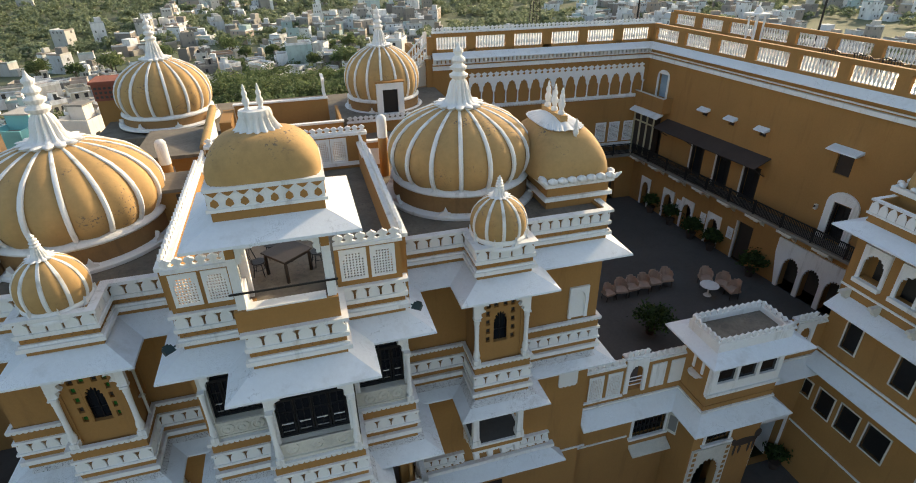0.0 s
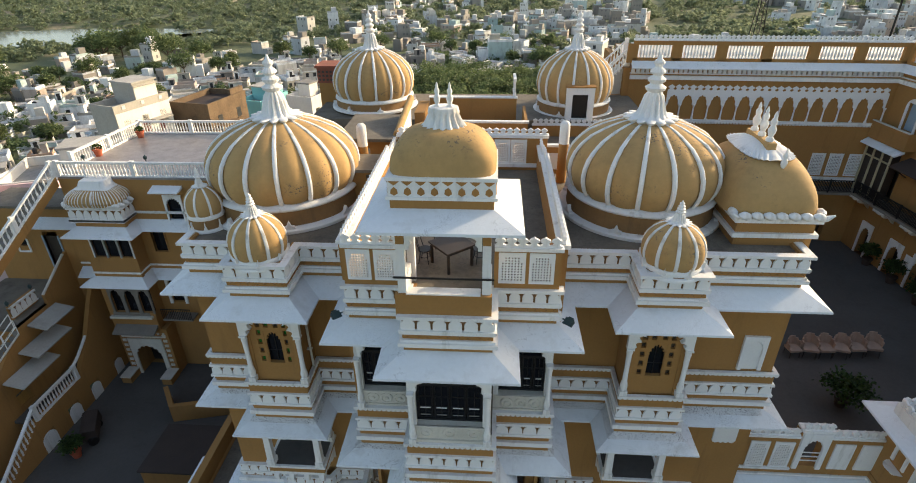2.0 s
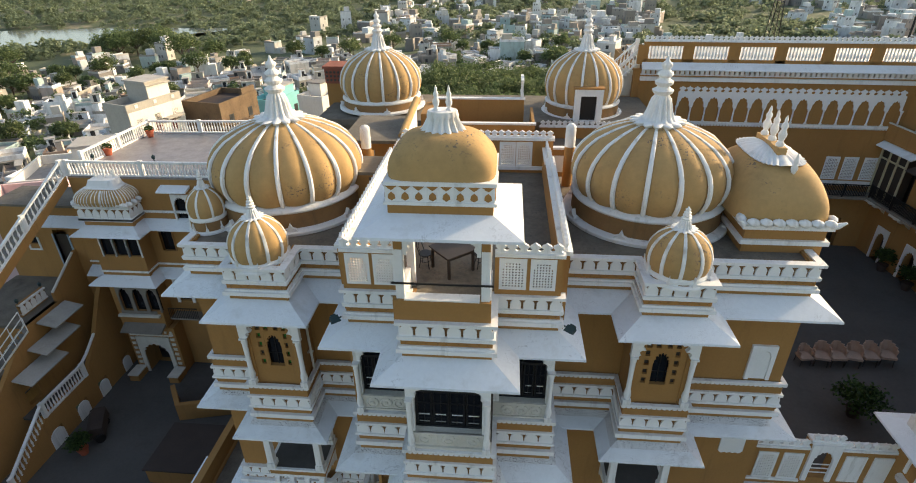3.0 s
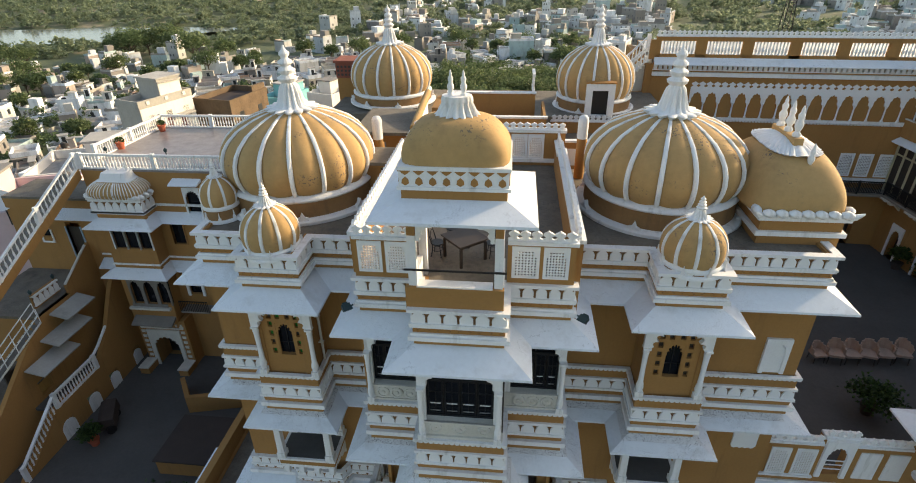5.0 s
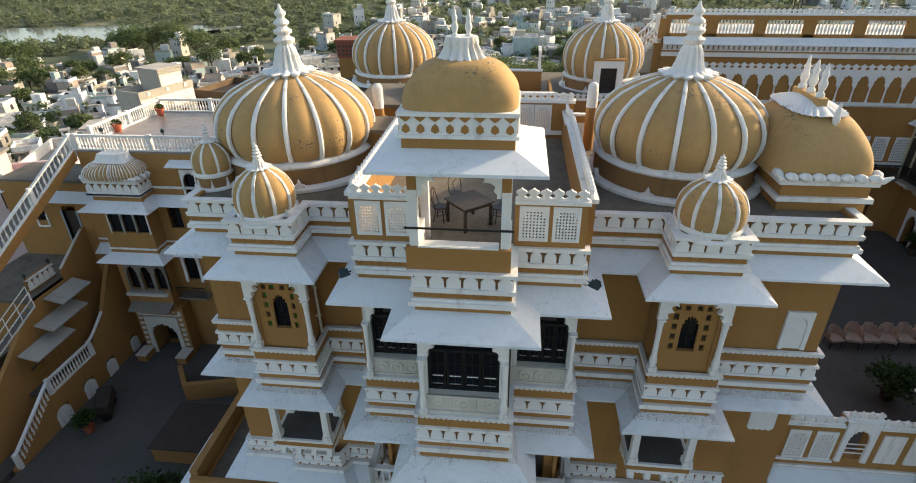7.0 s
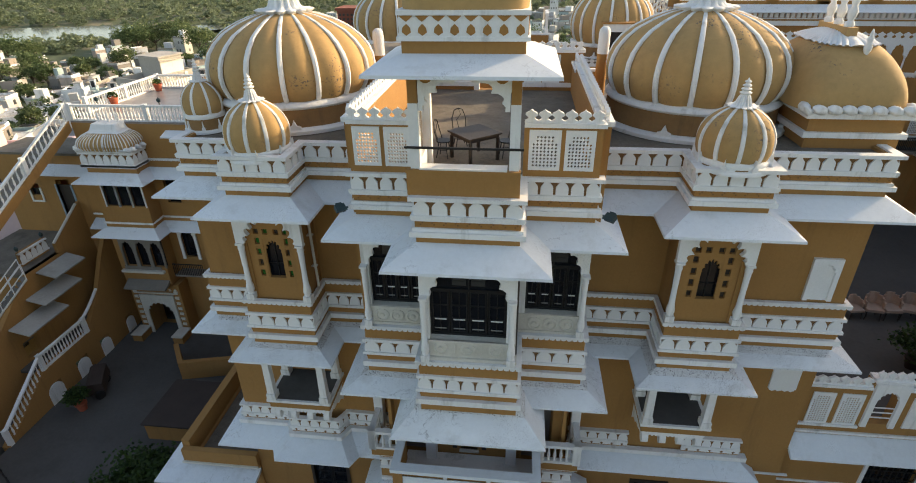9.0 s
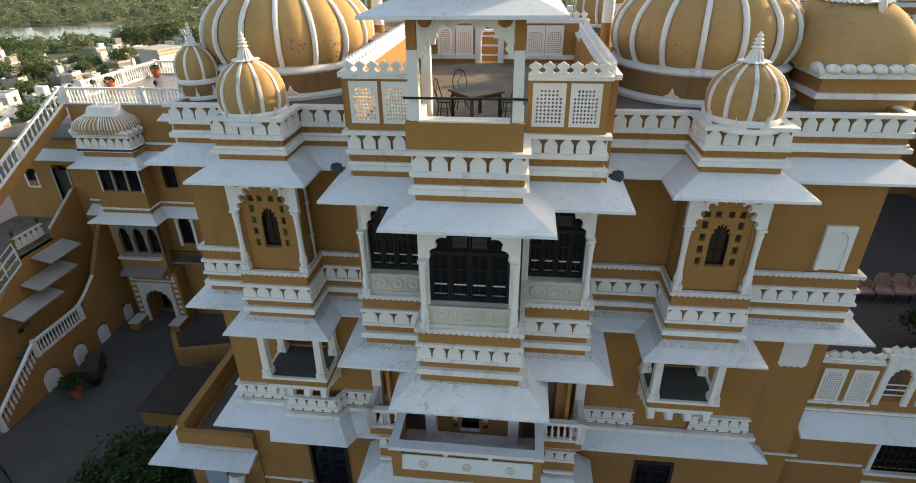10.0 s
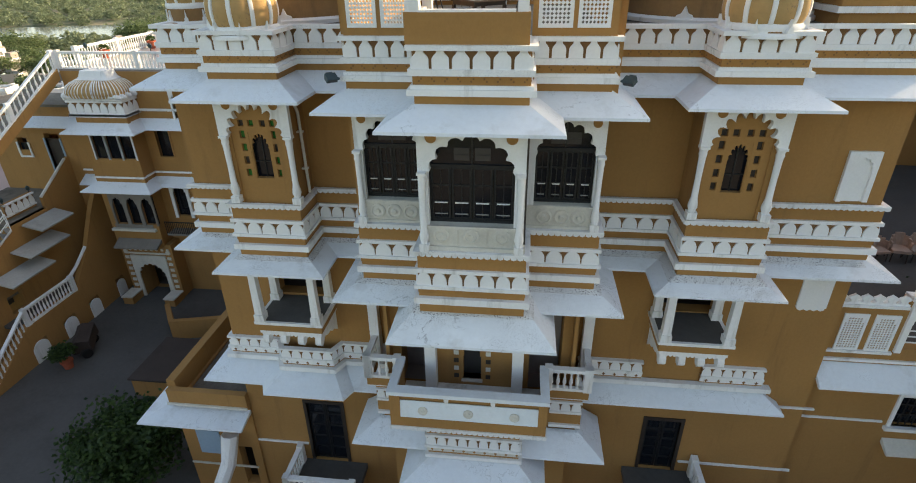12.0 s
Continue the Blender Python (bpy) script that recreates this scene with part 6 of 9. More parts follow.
# outside stair from the far wing's roof
stp = thing("roof_stair", 9.4, 20.5, 15.5, "white-railed stair down from the wing roof", "stair", "", "structure")
for i in range(11):
    part("step", boxes((8.0 + i * 0.19, 8.0 + i * 0.19 + 0.2, 20.2, 21.8, 15.55, 15.7 + i * 0.19)), OLDWHITE, stp)
balustrade(stp, (8.0, 20.2), (10.1, 20.0), 15.8, 16.8, 17.9)
balustrade(stp, (8.0, 21.9), (10.1, 21.9), 15.8, 16.8, 17.9)

# roof kiosk lamp and iron benches
lk = thing("roof_kiosk", *on_bd(3.4, 17.72, -6.2).translation, "small white domed kiosk on four slim posts", "kiosk")
c = on_bd(3.4, 17.72, -6.2)
for a in (-0.35, 0.35):
    for b in (-0.35, 0.35):
        part("post", box(new_bm(), a - 0.05, a + 0.05, b - 0.05, b + 0.05, 0, 2.0, c), WHITE, lk)
part("roof_plate", box(new_bm(), -0.65, 0.65, -0.65, 0.65, 2.0, 2.1, c), WHITE, lk)
bm = lathe([(0.3, 2.1), (0.31, 2.2), (0.24, 2.38), (0.1, 2.5), (0.04, 2.58), (0.07, 2.64), (0.02, 2.85)], 16)
bmesh.ops.transform(bm, matrix=c, verts=bm.verts)
part("cupola", bm, WHITE, lk, "", True)


def garden_bench():
    b = thing("bench", 0, 0, 0, "dark ornate iron garden bench on the roof", "bench", "roof benches")
    part("seat", boxes(*[(-0.7, 0.7, -0.25 + i * 0.1, -0.18 + i * 0.1, 0.42, 0.45) for i in range(5)]), IRON, b)
    bm = tube([(-0.7, 0.27, 0.42), (-0.7, 0.33, 0.75), (-0.35, 0.35, 0.85), (0, 0.35, 0.78), (0.35, 0.35, 0.85), (0.7, 0.33, 0.75), (0.7, 0.27, 0.42)], 0.03)
    for i in range(-3, 4):
        tube([(i * 0.2, 0.28, 0.44), (i * 0.2 + 0.08, 0.34, 0.8)], 0.02, 5, bm)
        tube([(i * 0.2 + 0.1, 0.28, 0.44), (i * 0.2 + 0.02, 0.34, 0.8)], 0.02, 5, bm)
    part("backrest", bm, IRON, b)
    for x in (-0.65, 0.65):
        part("leg", tube([(x, -0.25, 0), (x, -0.2, 0.42), (x, -0.25, 0.65), (x, 0.25, 0.65)], 0.03), IRON, b)
        part("leg", tube([(x, 0.25, 0), (x, 0.27, 0.45)], 0.03), IRON, b)
    return b


gb = garden_bench()
gb.matrix_basis = on_bd(10.8, 17.722, -4.9) @ pose(0, 0, 0, 0, 0, 170)
for a in (12.7, 14.4):
    copy_thing(gb, on_bd(a, 17.722, -5.1) @ pose(0, 0, 0, 0, 0, 165))

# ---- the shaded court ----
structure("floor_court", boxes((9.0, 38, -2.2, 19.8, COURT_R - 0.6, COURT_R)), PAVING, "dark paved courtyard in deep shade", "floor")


def cane_chair():
    c = thing("chair", 0, 0, 0, "beige woven cane garden chair standing in the court", "chair", "court chairs")
    part("seat", boxes((-0.28, 0.28, -0.26, 0.26, 0.36, 0.46)), CLOTH, c)
    bm = new_bm()
    for i in range(9):
        a = radians(-20 + 220 * i / 8)
        x, y = 0.3 * math.cos(a), 0.3 * math.sin(a)
        b = radians(-20 + 220 * min(8, i + 1) / 8)
        if i < 8:
            hh = 0.95 - 0.3 * abs(i - 3.5) / 4
            vs = [bm.verts.new(v) for v in ((x, y, 0.4), (0.3 * math.cos(b), 0.3 * math.sin(b), 0.4), (0.33 * math.cos(b), 0.33 * math.sin(b), hh), (0.33 * x / 0.3, 0.33 * y / 0.3, hh))]
            bm.faces.new(vs)
    bmesh.ops.remove_doubles(bm, verts=bm.verts, dist=0.001)
    bmesh.ops.solidify(bm, geom=bm.faces[:], thickness=0.04)
    part("backrest", bm, CLOTH, c)
    for a in (-0.22, 0.22):
        for b in (-0.2, 0.2):
            part("leg", tube([(a, b, 0.36), (a * 1.1, b * 1.1, 0)], 0.02), DARKWOOD, c)
    return c


cc = cane_chair()
rng = random.Random(4)
BIG = Matrix.Scale(1.15, 4)
cc.matrix_basis = pose(17.3, 5.7, COURT_R, 0, 0, 10) @ BIG
for x, y, a in ((18.12, 5.72, -5), (18.92, 5.75, 8), (19.75, 5.8, -12), (20.6, 5.9, 5), (21.5, 6.0, 0), (23.9, 5.3, -20), (24.5, 4.5, -60), (24.6, 3.7, -100)):
    copy_thing(cc, pose(x, y, COURT_R, 0, 0, a + rng.uniform(-8, 8)) @ BIG)
rt = thing("round_table", 23.4, 4.3, COURT_R, "round white pedestal table in the court", "table")
part("tabletop", lathe([(0.55, 0.72), (0.57, 0.74), (0.55, 0.76)], 24, None, (23.4, 4.3, COURT_R)), WHITE, rt)
part("pedestal", lathe([(0.25, 0), (0.22, 0.05), (0.06, 0.12), (0.05, 0.65), (0.14, 0.72)], 12, None, (23.4, 4.3, COURT_R)), WHITE, rt)

BX = 24.65
# ---- entrance wing with its roofed kiosk ----
YW = -2.4
KX0, KX1, KY = 16.45, 20.3, -4.15
ENT = [(XR, YW), (KX0, YW), (KX0, KY), (KX1, KY), (KX1, YW), (BX, YW)]
ew = new_bm()
wall_with_holes(XR, KX0, -4.0, 7.75, [(13.5, 14.3, 6.2, 7.6), (14.3, 16.1, 2.9, 4.25)], YW, 0.4, ew)
wall_with_holes(KX0, KX1, -4.0, 6.0, [(17.1, 18.45, 3.4, 4.5), (16.85, 18.35, -2.2, 2.3)], KY, 0.4, ew)
box(ew, KX0, KX0 + 0.4, KY + 0.4, YW + 0.4, -4.0, 6.0)
box(ew, KX1 - 0.4, KX1, KY + 0.4, YW + 0.4, -4.0, 6.0)
wall_with_holes(KX1, BX, -4.0, 7.75, [(22.6, 24.2, -2.2, 1.2), (23.0, 23.7, 6.2, 7.6)], YW, 0.4, ew)
structure("wall_entrance_wing", ew, OCHRE, "ochre entrance wing below the kiosk", "wall")
ep = thing("entrance_parapet", 13.5, YW, 6.0, "ochre parapet with white jalis, arch and stepped merlons", "parapet", "", "structure")
for x in (11.88, 12.82):
    jali_screen(ep, x, YW - 0.04, 6.1, 0.74, 1.4, 0, 7, 13)
part("jali_sill", boxes((XR, 13.3, YW - 0.09, YW, 6.0, 6.1)), WHITE, ep)
for x in (15.1, 16.12):
    part("white_panel", boxes((x - 0.38, x + 0.38, YW - 0.05, YW, 6.12, 7.5)), WHITE, ep)
for x in (13.9, 23.35):
    part("arch", slab(arch_front(1.1, 1.95, 0.72, 1.1, 1.6, 7), 0.1, facing(x, YW - 0.09, 6.1)), WHITE, ep)
    part("arch_bars", boxes((x - 0.4, x + 0.4, YW + 0.02, YW + 0.05, 6.45, 6.49), (x - 0.4, x + 0.4, YW + 0.02, YW + 0.05, 6.68, 6.72), (x - 0.4, x + 0.4, YW + 0.02, YW + 0.05, 6.9, 6.94)), WHITE, ep)
    part("arch_head", boxes((x - 0.6, x + 0.6, YW, YW + 0.4, 7.75, 8.06)), OCHRE, ep)
for a, b, z in ((XR, 13.3, 7.75), (13.3, 14.5, 8.06), (14.5, KX0, 7.75), (KX1, 22.75, 7.75), (22.75, 23.95, 8.06), (23.95, BX, 7.75)):
    part("coping", boxes((a, b, YW - 0.06, YW + 0.4, z, z + 0.1)), WHITE, ep)
    merlons(ep, [(a, YW + 0.05), (b, YW + 0.05)], z + 0.1, 0.36, 0.34)
part("string", band(ENT, 5.65, 5.75, 0.08), WHITE, ep)
part("eave", slab_eave(ENT, 5.55, 5.02, 0.74), EAVE, ep)
part("lower_string", boxes((XR, 14.0, YW - 0.05, YW, 3.04, 3.12)), WHITE, ep)
kio = thing("roofed_kiosk", 18.4, -3.2, 6.3, "white-eaved ochre kiosk with a flat crenellated roof", "kiosk")
KR = [(KX0, KY), (KX1, KY), (KX1, -2.2), (KX0, -2.2)]
part("window_wall", wall_with_holes(KX0, KX1, 6.85, 9.5, [(16.85 + i * 1.12, 17.8 + i * 1.12, 7.5, 9.1) for i in range(3)], KY, 0.2), WHITE, kio)
part("apron_wall", boxes((KX0, KX1, KY, KY + 0.2, 6.3, 6.85)), OCHRE, kio)
part("sill", boxes((KX0 - 0.05, KX1 + 0.05, KY - 0.1, KY + 0.1, 6.85, 7.0)), WHITE, kio)
part("side_wall", boxes((KX0, KX0 + 0.2, KY + 0.2, -2.2, 6.3, 9.5)), OCHRE, kio)
part("side_wall", boxes((KX1 - 0.2, KX1, KY + 0.2, -2.2, 6.3, 9.5)), OCHRE, kio)
part("rear_wall", boxes((KX0 + 0.2, KX1 - 0.2, -2.4, -2.2, 6.3, 9.5)), OCHRE, kio)
part("corner_post", boxes((KX0 - 0.03, KX0 + 0.12, KY - 0.03, KY + 0.12, 7.0, 9.5)), WHITE, kio)
part("side_niche", slab(arch_front(0.7, 1.25, 0.45, 0.7, 1.1, 5), 0.06, facing(KX0 - 0.06, -3.3, 7.75, -90)), WHITE, kio)
part("niche_shelf", lathe([(0.1, -0.3), (0.3, -0.05), (0.4, 0)], 16, None, (KX0 - 0.02, -3.3, 7.6)), WHITE, kio)
for i in range(3):
    part("pane", boxes((16.85 + i * 1.12, 17.8 + i * 1.12, KY + 0.12, KY + 0.14, 7.5, 9.1)), PANE, kio)
part("eave", slab_eave(KR, 9.55, 9.2, 0.72, True), EAVE, kio)
part("floor", boxes((KX0 + 0.2, KX1 - 0.2, KY + 0.2, -2.4, 6.2, 6.35)), GREYSTONE, kio)
KP = [(16.3, -4.25), (20.15, -4.25), (20.15, -2.3), (16.3, -2.3)]
part("parapet", band(KP, 9.45, 9.95, 0.0, -0.15, True), WHITE, kio)
part("roof", boxes((16.45, 20.0, -4.1, -2.45, 9.5, 9.7)), ROOF, kio)
merlons(kio, offset(KP, -0.07, True), 9.95, 0.3, 0.3, True)
kio.matrix_basis = Matrix.Translation((0, 0, -0.25)) @ kio.matrix_basis
for n, (x0, x1, z0, z1, y) in enumerate(((17.1, 18.45, 3.4, 4.5, KY), (14.3, 16.1, 2.9, 4.25, YW))):
    bw = thing("barred_window", (x0 + x1) / 2, y, z0, "dark barred window with a white frame and ledge", "window", "entrance windows", "structure")
    part("window_frame", boxes((x0 - 0.12, x0, y - 0.06, y + 0.1, z0 - 0.12, z1 + 0.12), (x1, x1 + 0.12, y - 0.06, y + 0.1, z0 - 0.12, z1 + 0.12), (x0, x1, y - 0.06, y + 0.1, z1, z1 + 0.12), (x0 - 0.2, x1 + 0.2, y - 0.16, y + 0.1, z0 - 0.14, z0)), WHITE, bw)
    bm = new_bm()
    for i in range(8):
        x = x0 + (x1 - x0) * (i + 0.5) / 8
        box(bm, x - 0.015, x + 0.015, y + 0.1, y + 0.13, z0, z1)
    for i in range(2):
        box(bm, x0, x1, y + 0.09, y + 0.13, z0 + (z1 - z0) * (i + 1) / 3 - 0.02, z0 + (z1 - z0) * (i + 1) / 3 + 0.02)
    part("bars", bm, IRON, bw)
    part("pane", boxes((x0, x1, y + 0.2, y + 0.22, z0, z1)), PANE, bw)
    if n:
        sh_ = part("shutter", box(new_bm(), 0, 0.6, -0.02, 0.02, z0, z1, pose(x1 + 0.1, y - 0.08, 0, 0, 0, -60)), OLDWHITE, bw, "open white shutter")
        part("shutter_panel", box(new_bm(), 0.1, 0.5, -0.035, 0.035, z0 + 0.2, z1 - 0.2, pose(x1 + 0.1, y - 0.08, 0, 0, 0, -60)), PANE_PALE, sh_)
        part("sloping_ledge", slab_eave([(x0 - 0.05, y), (x1 + 0.3, y)], 2.3, 2.0, 0.5), OLDWHITE, bw)
# faded animal mural on the entrance wall
mur = thing("wall_mural", 19.6, KY, 2.4, "faded dark painted mural on the ochre wall", "mural", "", "structure")
for x, z, w, h in ((21.45, 3.0, 0.75, 0.26), (22.15, 3.35, 0.2, 0.3), (20.95, 2.5, 0.07, 0.42), (21.25, 2.55, 0.07, 0.4), (21.8, 2.55, 0.07, 0.42), (22.05, 2.6, 0.07, 0.4), (20.75, 3.2, 0.16, 0.1)):
    part("painted_shape", slab([(w * math.cos(k * math.pi / 8), h * math.sin(k * math.pi / 8)) for k in range(15, -1, -1)], 0.012, facing(x - 1.85, KY - 0.012, z - 0.2)), RUST, mur)
# gateway with a painted surround
gt = thing("entrance_gateway", 17.6, KY, -2.2, "arched gateway with a patterned white surround", "gateway", "", "structure")
part("surround", slab(arch_front(2.2, 5.3, 1.5, 3.4, 4.5, 9), 0.1, facing(17.6, KY - 0.1, -2.2)), OLDWHITE, gt)
part("passage", boxes((16.9, 18.3, KY + 1.5, KY + 1.6, -2.2, 2.3)), DARKIN, gt)
bm = new_bm()
for sx in (-1, 1):
    for i in range(14):
        box(bm, 17.6 + sx * 0.93 - 0.09, 17.6 + sx * 0.93 + 0.09, KY - 0.112, KY - 0.1, -1.9 + i * 0.36, -1.7 + i * 0.36)
part("painted_blocks", bm, OCHRE, gt)
sd_ = thing("side_doorway", 23.4, YW, -2.2, "pale blue-white doorway at the forecourt corner", "doorway", "", "structure")
part("frame", wall_with_holes(22.4, 24.4, -2.2, 1.4, [(22.6, 24.2, -2.2, 1.2)], YW - 0.05, 0.05), WHITE, sd_)
part("passage_side", boxes((22.5, 22.6, YW + 0.4, YW + 2.6, -2.2, 1.2)), WHITE, sd_)
part("passage_side", boxes((24.2, 24.3, YW + 0.4, YW + 2.6, -2.2, 1.2)), WHITE, sd_)
part("passage_end", boxes((22.6, 24.2, YW + 2.6, YW + 2.7, -2.2, 1.2)), BLUEPAINT, sd_)
part("wing_ramp_wall", slab([(-0.9, 0), (0.9, 0), (0.9, 1.0), (-0.9, 2.9)], 0.3, facing(12.5, -5.2, -2.2, 60)), WHITE, thing("ramp_wall", 12.5, -5.2, -2.2, "sloping white-topped ramp wall beside the entrance", "wall", "", "structure"))
# Added out of view behind the camera to dim the lower front.
structure("wall_forecourt_south", boxes((-32, 42, -30.4, -30.0, -4, 6.0)), GREYSTONE, "unseen plain grey wall added to block low sky light", "wall")
ramp_f = structure("floor_forecourt", boxes((11.4, 40, -22, -2.4, -2.7, -2.2)), PAVING, "stone-flagged forecourt in shade", "floor")

# ---- tall building on the forecourt's far side ----
rb = new_bm()
WINS = [(-4.16, -3.4, 6.97, 8.5), (-6.9, -6.02, 6.86, 8.5), (-2.9, -2.36, 3.03, 4.02), (-4.22, -3.34, 2.7, 4.13), (-5.58, -4.6, 2.7, 4.24), (-7.12, -6.02, 2.81, 4.35), (-10.29, -9.19, 6.86, 8.5), (-9.74, -8.65, 2.81, 4.35)]
mb = facing(BX, 0, 0, -90)
wall_with_holes(2.4, 20, -3, 13.43, [(-b, -a, c, d) for a, b, c, d in WINS] + [(2.96, 4.05, 10.8, 12.33), (4.71, 6.57, 10.69, 12.33)], 0, 0.4, rb, mb)
box(rb, BX + 0.4, 36, -2.8, -2.4, -3, 13.43)
structure("wall_forecourt_house", rb, OCHRE, "tall ochre forecourt house with dark square windows", "wall")
structure("roof_forecourt_house", boxes((BX + 0.1, 36, -20, -2.4, 13.23, 13.43)), ROOF, "grey flat roof of the forecourt house", "roof")
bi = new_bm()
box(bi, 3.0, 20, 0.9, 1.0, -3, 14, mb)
structure("wall_house_interior", bi, DARKIN, "dark sheet for shade in the forecourt house rooms", "wall")
for n, (a, b, c, d) in enumerate(WINS):
    w = thing("square_window", BX, (a + b) / 2, c, "dark shuttered square window with a pale frame", "window", "forecourt windows", "structure")
    bm = new_bm()
    for r in ((-b - 0.07, -b, -0.04, 0.1, c - 0.07, d + 0.07), (-a, -a + 0.07, -0.04, 0.1, c - 0.07, d + 0.07), (-b, -a, -0.04, 0.1, d, d + 0.07), (-b, -a, -0.04, 0.1, c - 0.07, c)):
        box(bm, *r, mb)
    part("window_frame", bm, OLDWHITE, w)
    part("shutter", box(new_bm(), -b, -a, 0.15, 0.19, c, d, mb), BLACKWOOD, w)
fh = thing("forecourt_trim", BX, -8, 10, "white eaves and pierced parapet of the forecourt house", "cornice", "", "structure")
FP = [(BX + 6, -2.4), (BX, -2.4), (BX, -20)]
part("eave", slab_eave(FP, 13.37, 12.99, 0.87), EAVE, fh)
part("eave", slab_eave([(BX, -2.5), (BX, -20)], 9.6, 9.11, 0.87), EAVE, fh)
part("eave", slab_eave([(BX, YW), (BX, -20)], 5.92, 5.38, 0.74), EAVE, fh)
part("string", band([(BX, YW), (BX, -20)], 6.1, 6.2, 0.08), WHITE, fh)
part("string", band(FP, 10.03, 10.13, 0.06), WHITE, fh)
part("string", band(FP[1:], 0.95, 1.05, 0.06), WHITE, fh)
part("backing", band(FP, 13.43, 14.47, 0.0, -0.2), OCHRE, fh)
pierced(fh, [(BX + 3, -2.4), (BX, -2.4), (BX, -9)], 13.81, 14.41, 0.42, True)
oz = thing("forecourt_oriel", BX, -5.58, 10.25, "white-arched oriel with a dentilled sill", "oriel", "", "structure")
for y, w in ((-3.51, 1.08), (-5.64, 1.85)):
    part("sill", box(new_bm(), -y - w / 2 - 0.1, -y + w / 2 + 0.1, -0.25, 0, 10.55, 10.75, mb), WHITE, oz)
    part("arch", slab(arch_front(w + 0.2, 1.7, w - 0.1, 0.8, 1.35, 7), 0.12, mb @ pose(-y, -0.12, 10.75)), WHITE, oz)
part("mullion", box(new_bm(), 5.57, 5.71, -0.1, 0.1, 10.75, 12.33, mb), WHITE, oz)
corb = shared(("corbel2",), lambda: slab([(0, 0), (-0.6, 0), (-0.62, -0.15), (-0.35, -0.25), (-0.3, -0.45), (0, -0.6)], 0.2, pose(0.1, 0, 0, 0, 0, 90)), "corbel", OLDWHITE)
for s in (2.85, 4.38, 6.13, 7.88):
    piece("corbel", corb, oz, mb @ pose(s, 0, 10.03))
bdm = thing("shoulder_vault", 27.93, -4.27, 13.43, "ochre curved roof with a white petal edge on the forecourt house", "pavilion")
R3 = [(25.85, -6.46), (30.23, -6.46), (30.23, -2.3), (25.85, -2.3)]
part("base", band(R3, 13.43, 14.85, 0, -1.9, True), OCHRE, bdm)
part("cornice", band(R3, 14.63, 14.87, 0.14, -0.1, True), WHITE, bdm)
part("vault", moved(vault_shell(4.45, 4.2, 2.5, 0.5), 28.04, -4.38, 14.89), DOME, bdm, "", True)
for a, b, l, deg in segments(offset(R3, 0.08, True), True):
    for i in range(8):
        t = (i + 0.5) / 8
        piece("petal", petal, bdm, pose(a[0] + (b[0] - a[0]) * t, a[1] + (b[1] - a[1]) * t, 14.85))


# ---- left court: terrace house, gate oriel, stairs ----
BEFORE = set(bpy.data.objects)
TF = 11.4
TL = -26.3
lw = new_bm()
wall_with_holes(TL, -9.0, GROUND_L - 1, TF, [(-21.3, -20.4, 6.4, 8.1), (-21.2, -20.2, 2.5, 4.7), (-19.65, -18.65, 8.55, 10.3), (-24.4, -22.4, GROUND_L, -0.3)], 12.4, 0.4, lw)
wall_with_holes(TL - 6.5, TL, GROUND_L - 1, 9.3, [(-28.9, -27.9, 4.3, 7.7), (-30.9, -30.2, 6.6, 7.4)], 12.4, 0.4, lw)
box(lw, TL - 6.5, TL, 15.2, 15.5, 4.0, 9.3)
structure("roof_side_terrace", boxes((TL - 6.5, TL, 12.4, 15.5, 9.3, 9.45)), ROOF, "grey flat roof beside the stair", "roof")
box(lw, TL, TL + 0.4, 12.8, 22.0, -8, TF)
box(lw, TL + 0.4, -9.0, 21.6, 22.0, -8, TF)
structure("wall_terrace_house", lw, OCHRE, "ochre terrace house on the left court", "wall")
structure("floor_terrace_house", boxes((TL, -9.2, 12.42, 22.0, TF - 0.02, TF + 0.1)), TERRAZZO, "pinkish tiled roof terrace", "floor")
structure("wall_terrace_interior", boxes((TL + 0.5, -9.5, 13.6, 13.7, -3, 11), (TL + 0.5, -9.5, 12.8, 13.6, 2.3, 2.4), (TL + 0.5, -9.5, 12.8, 13.6, -3.1, -3.0)), DARKIN, "dark sheets for shade in the terrace house rooms", "wall")
tr = thing("terrace_balustrade", -18, 12.4, TF, "white baluster rail round the tiled terrace", "balustrade", "", "structure")
for a, b in (((TL + 0.1, 12.55), (-11.5, 12.75)), ((TL - 0.1, 14.2), (TL + 0.2, 21.4)), ((TL + 0.2, 21.4), (-10.0, 22.0))):
    balustrade(tr, a, b, TF + 0.08, TF + 1.05, pitch=0.22, posts=4.4)
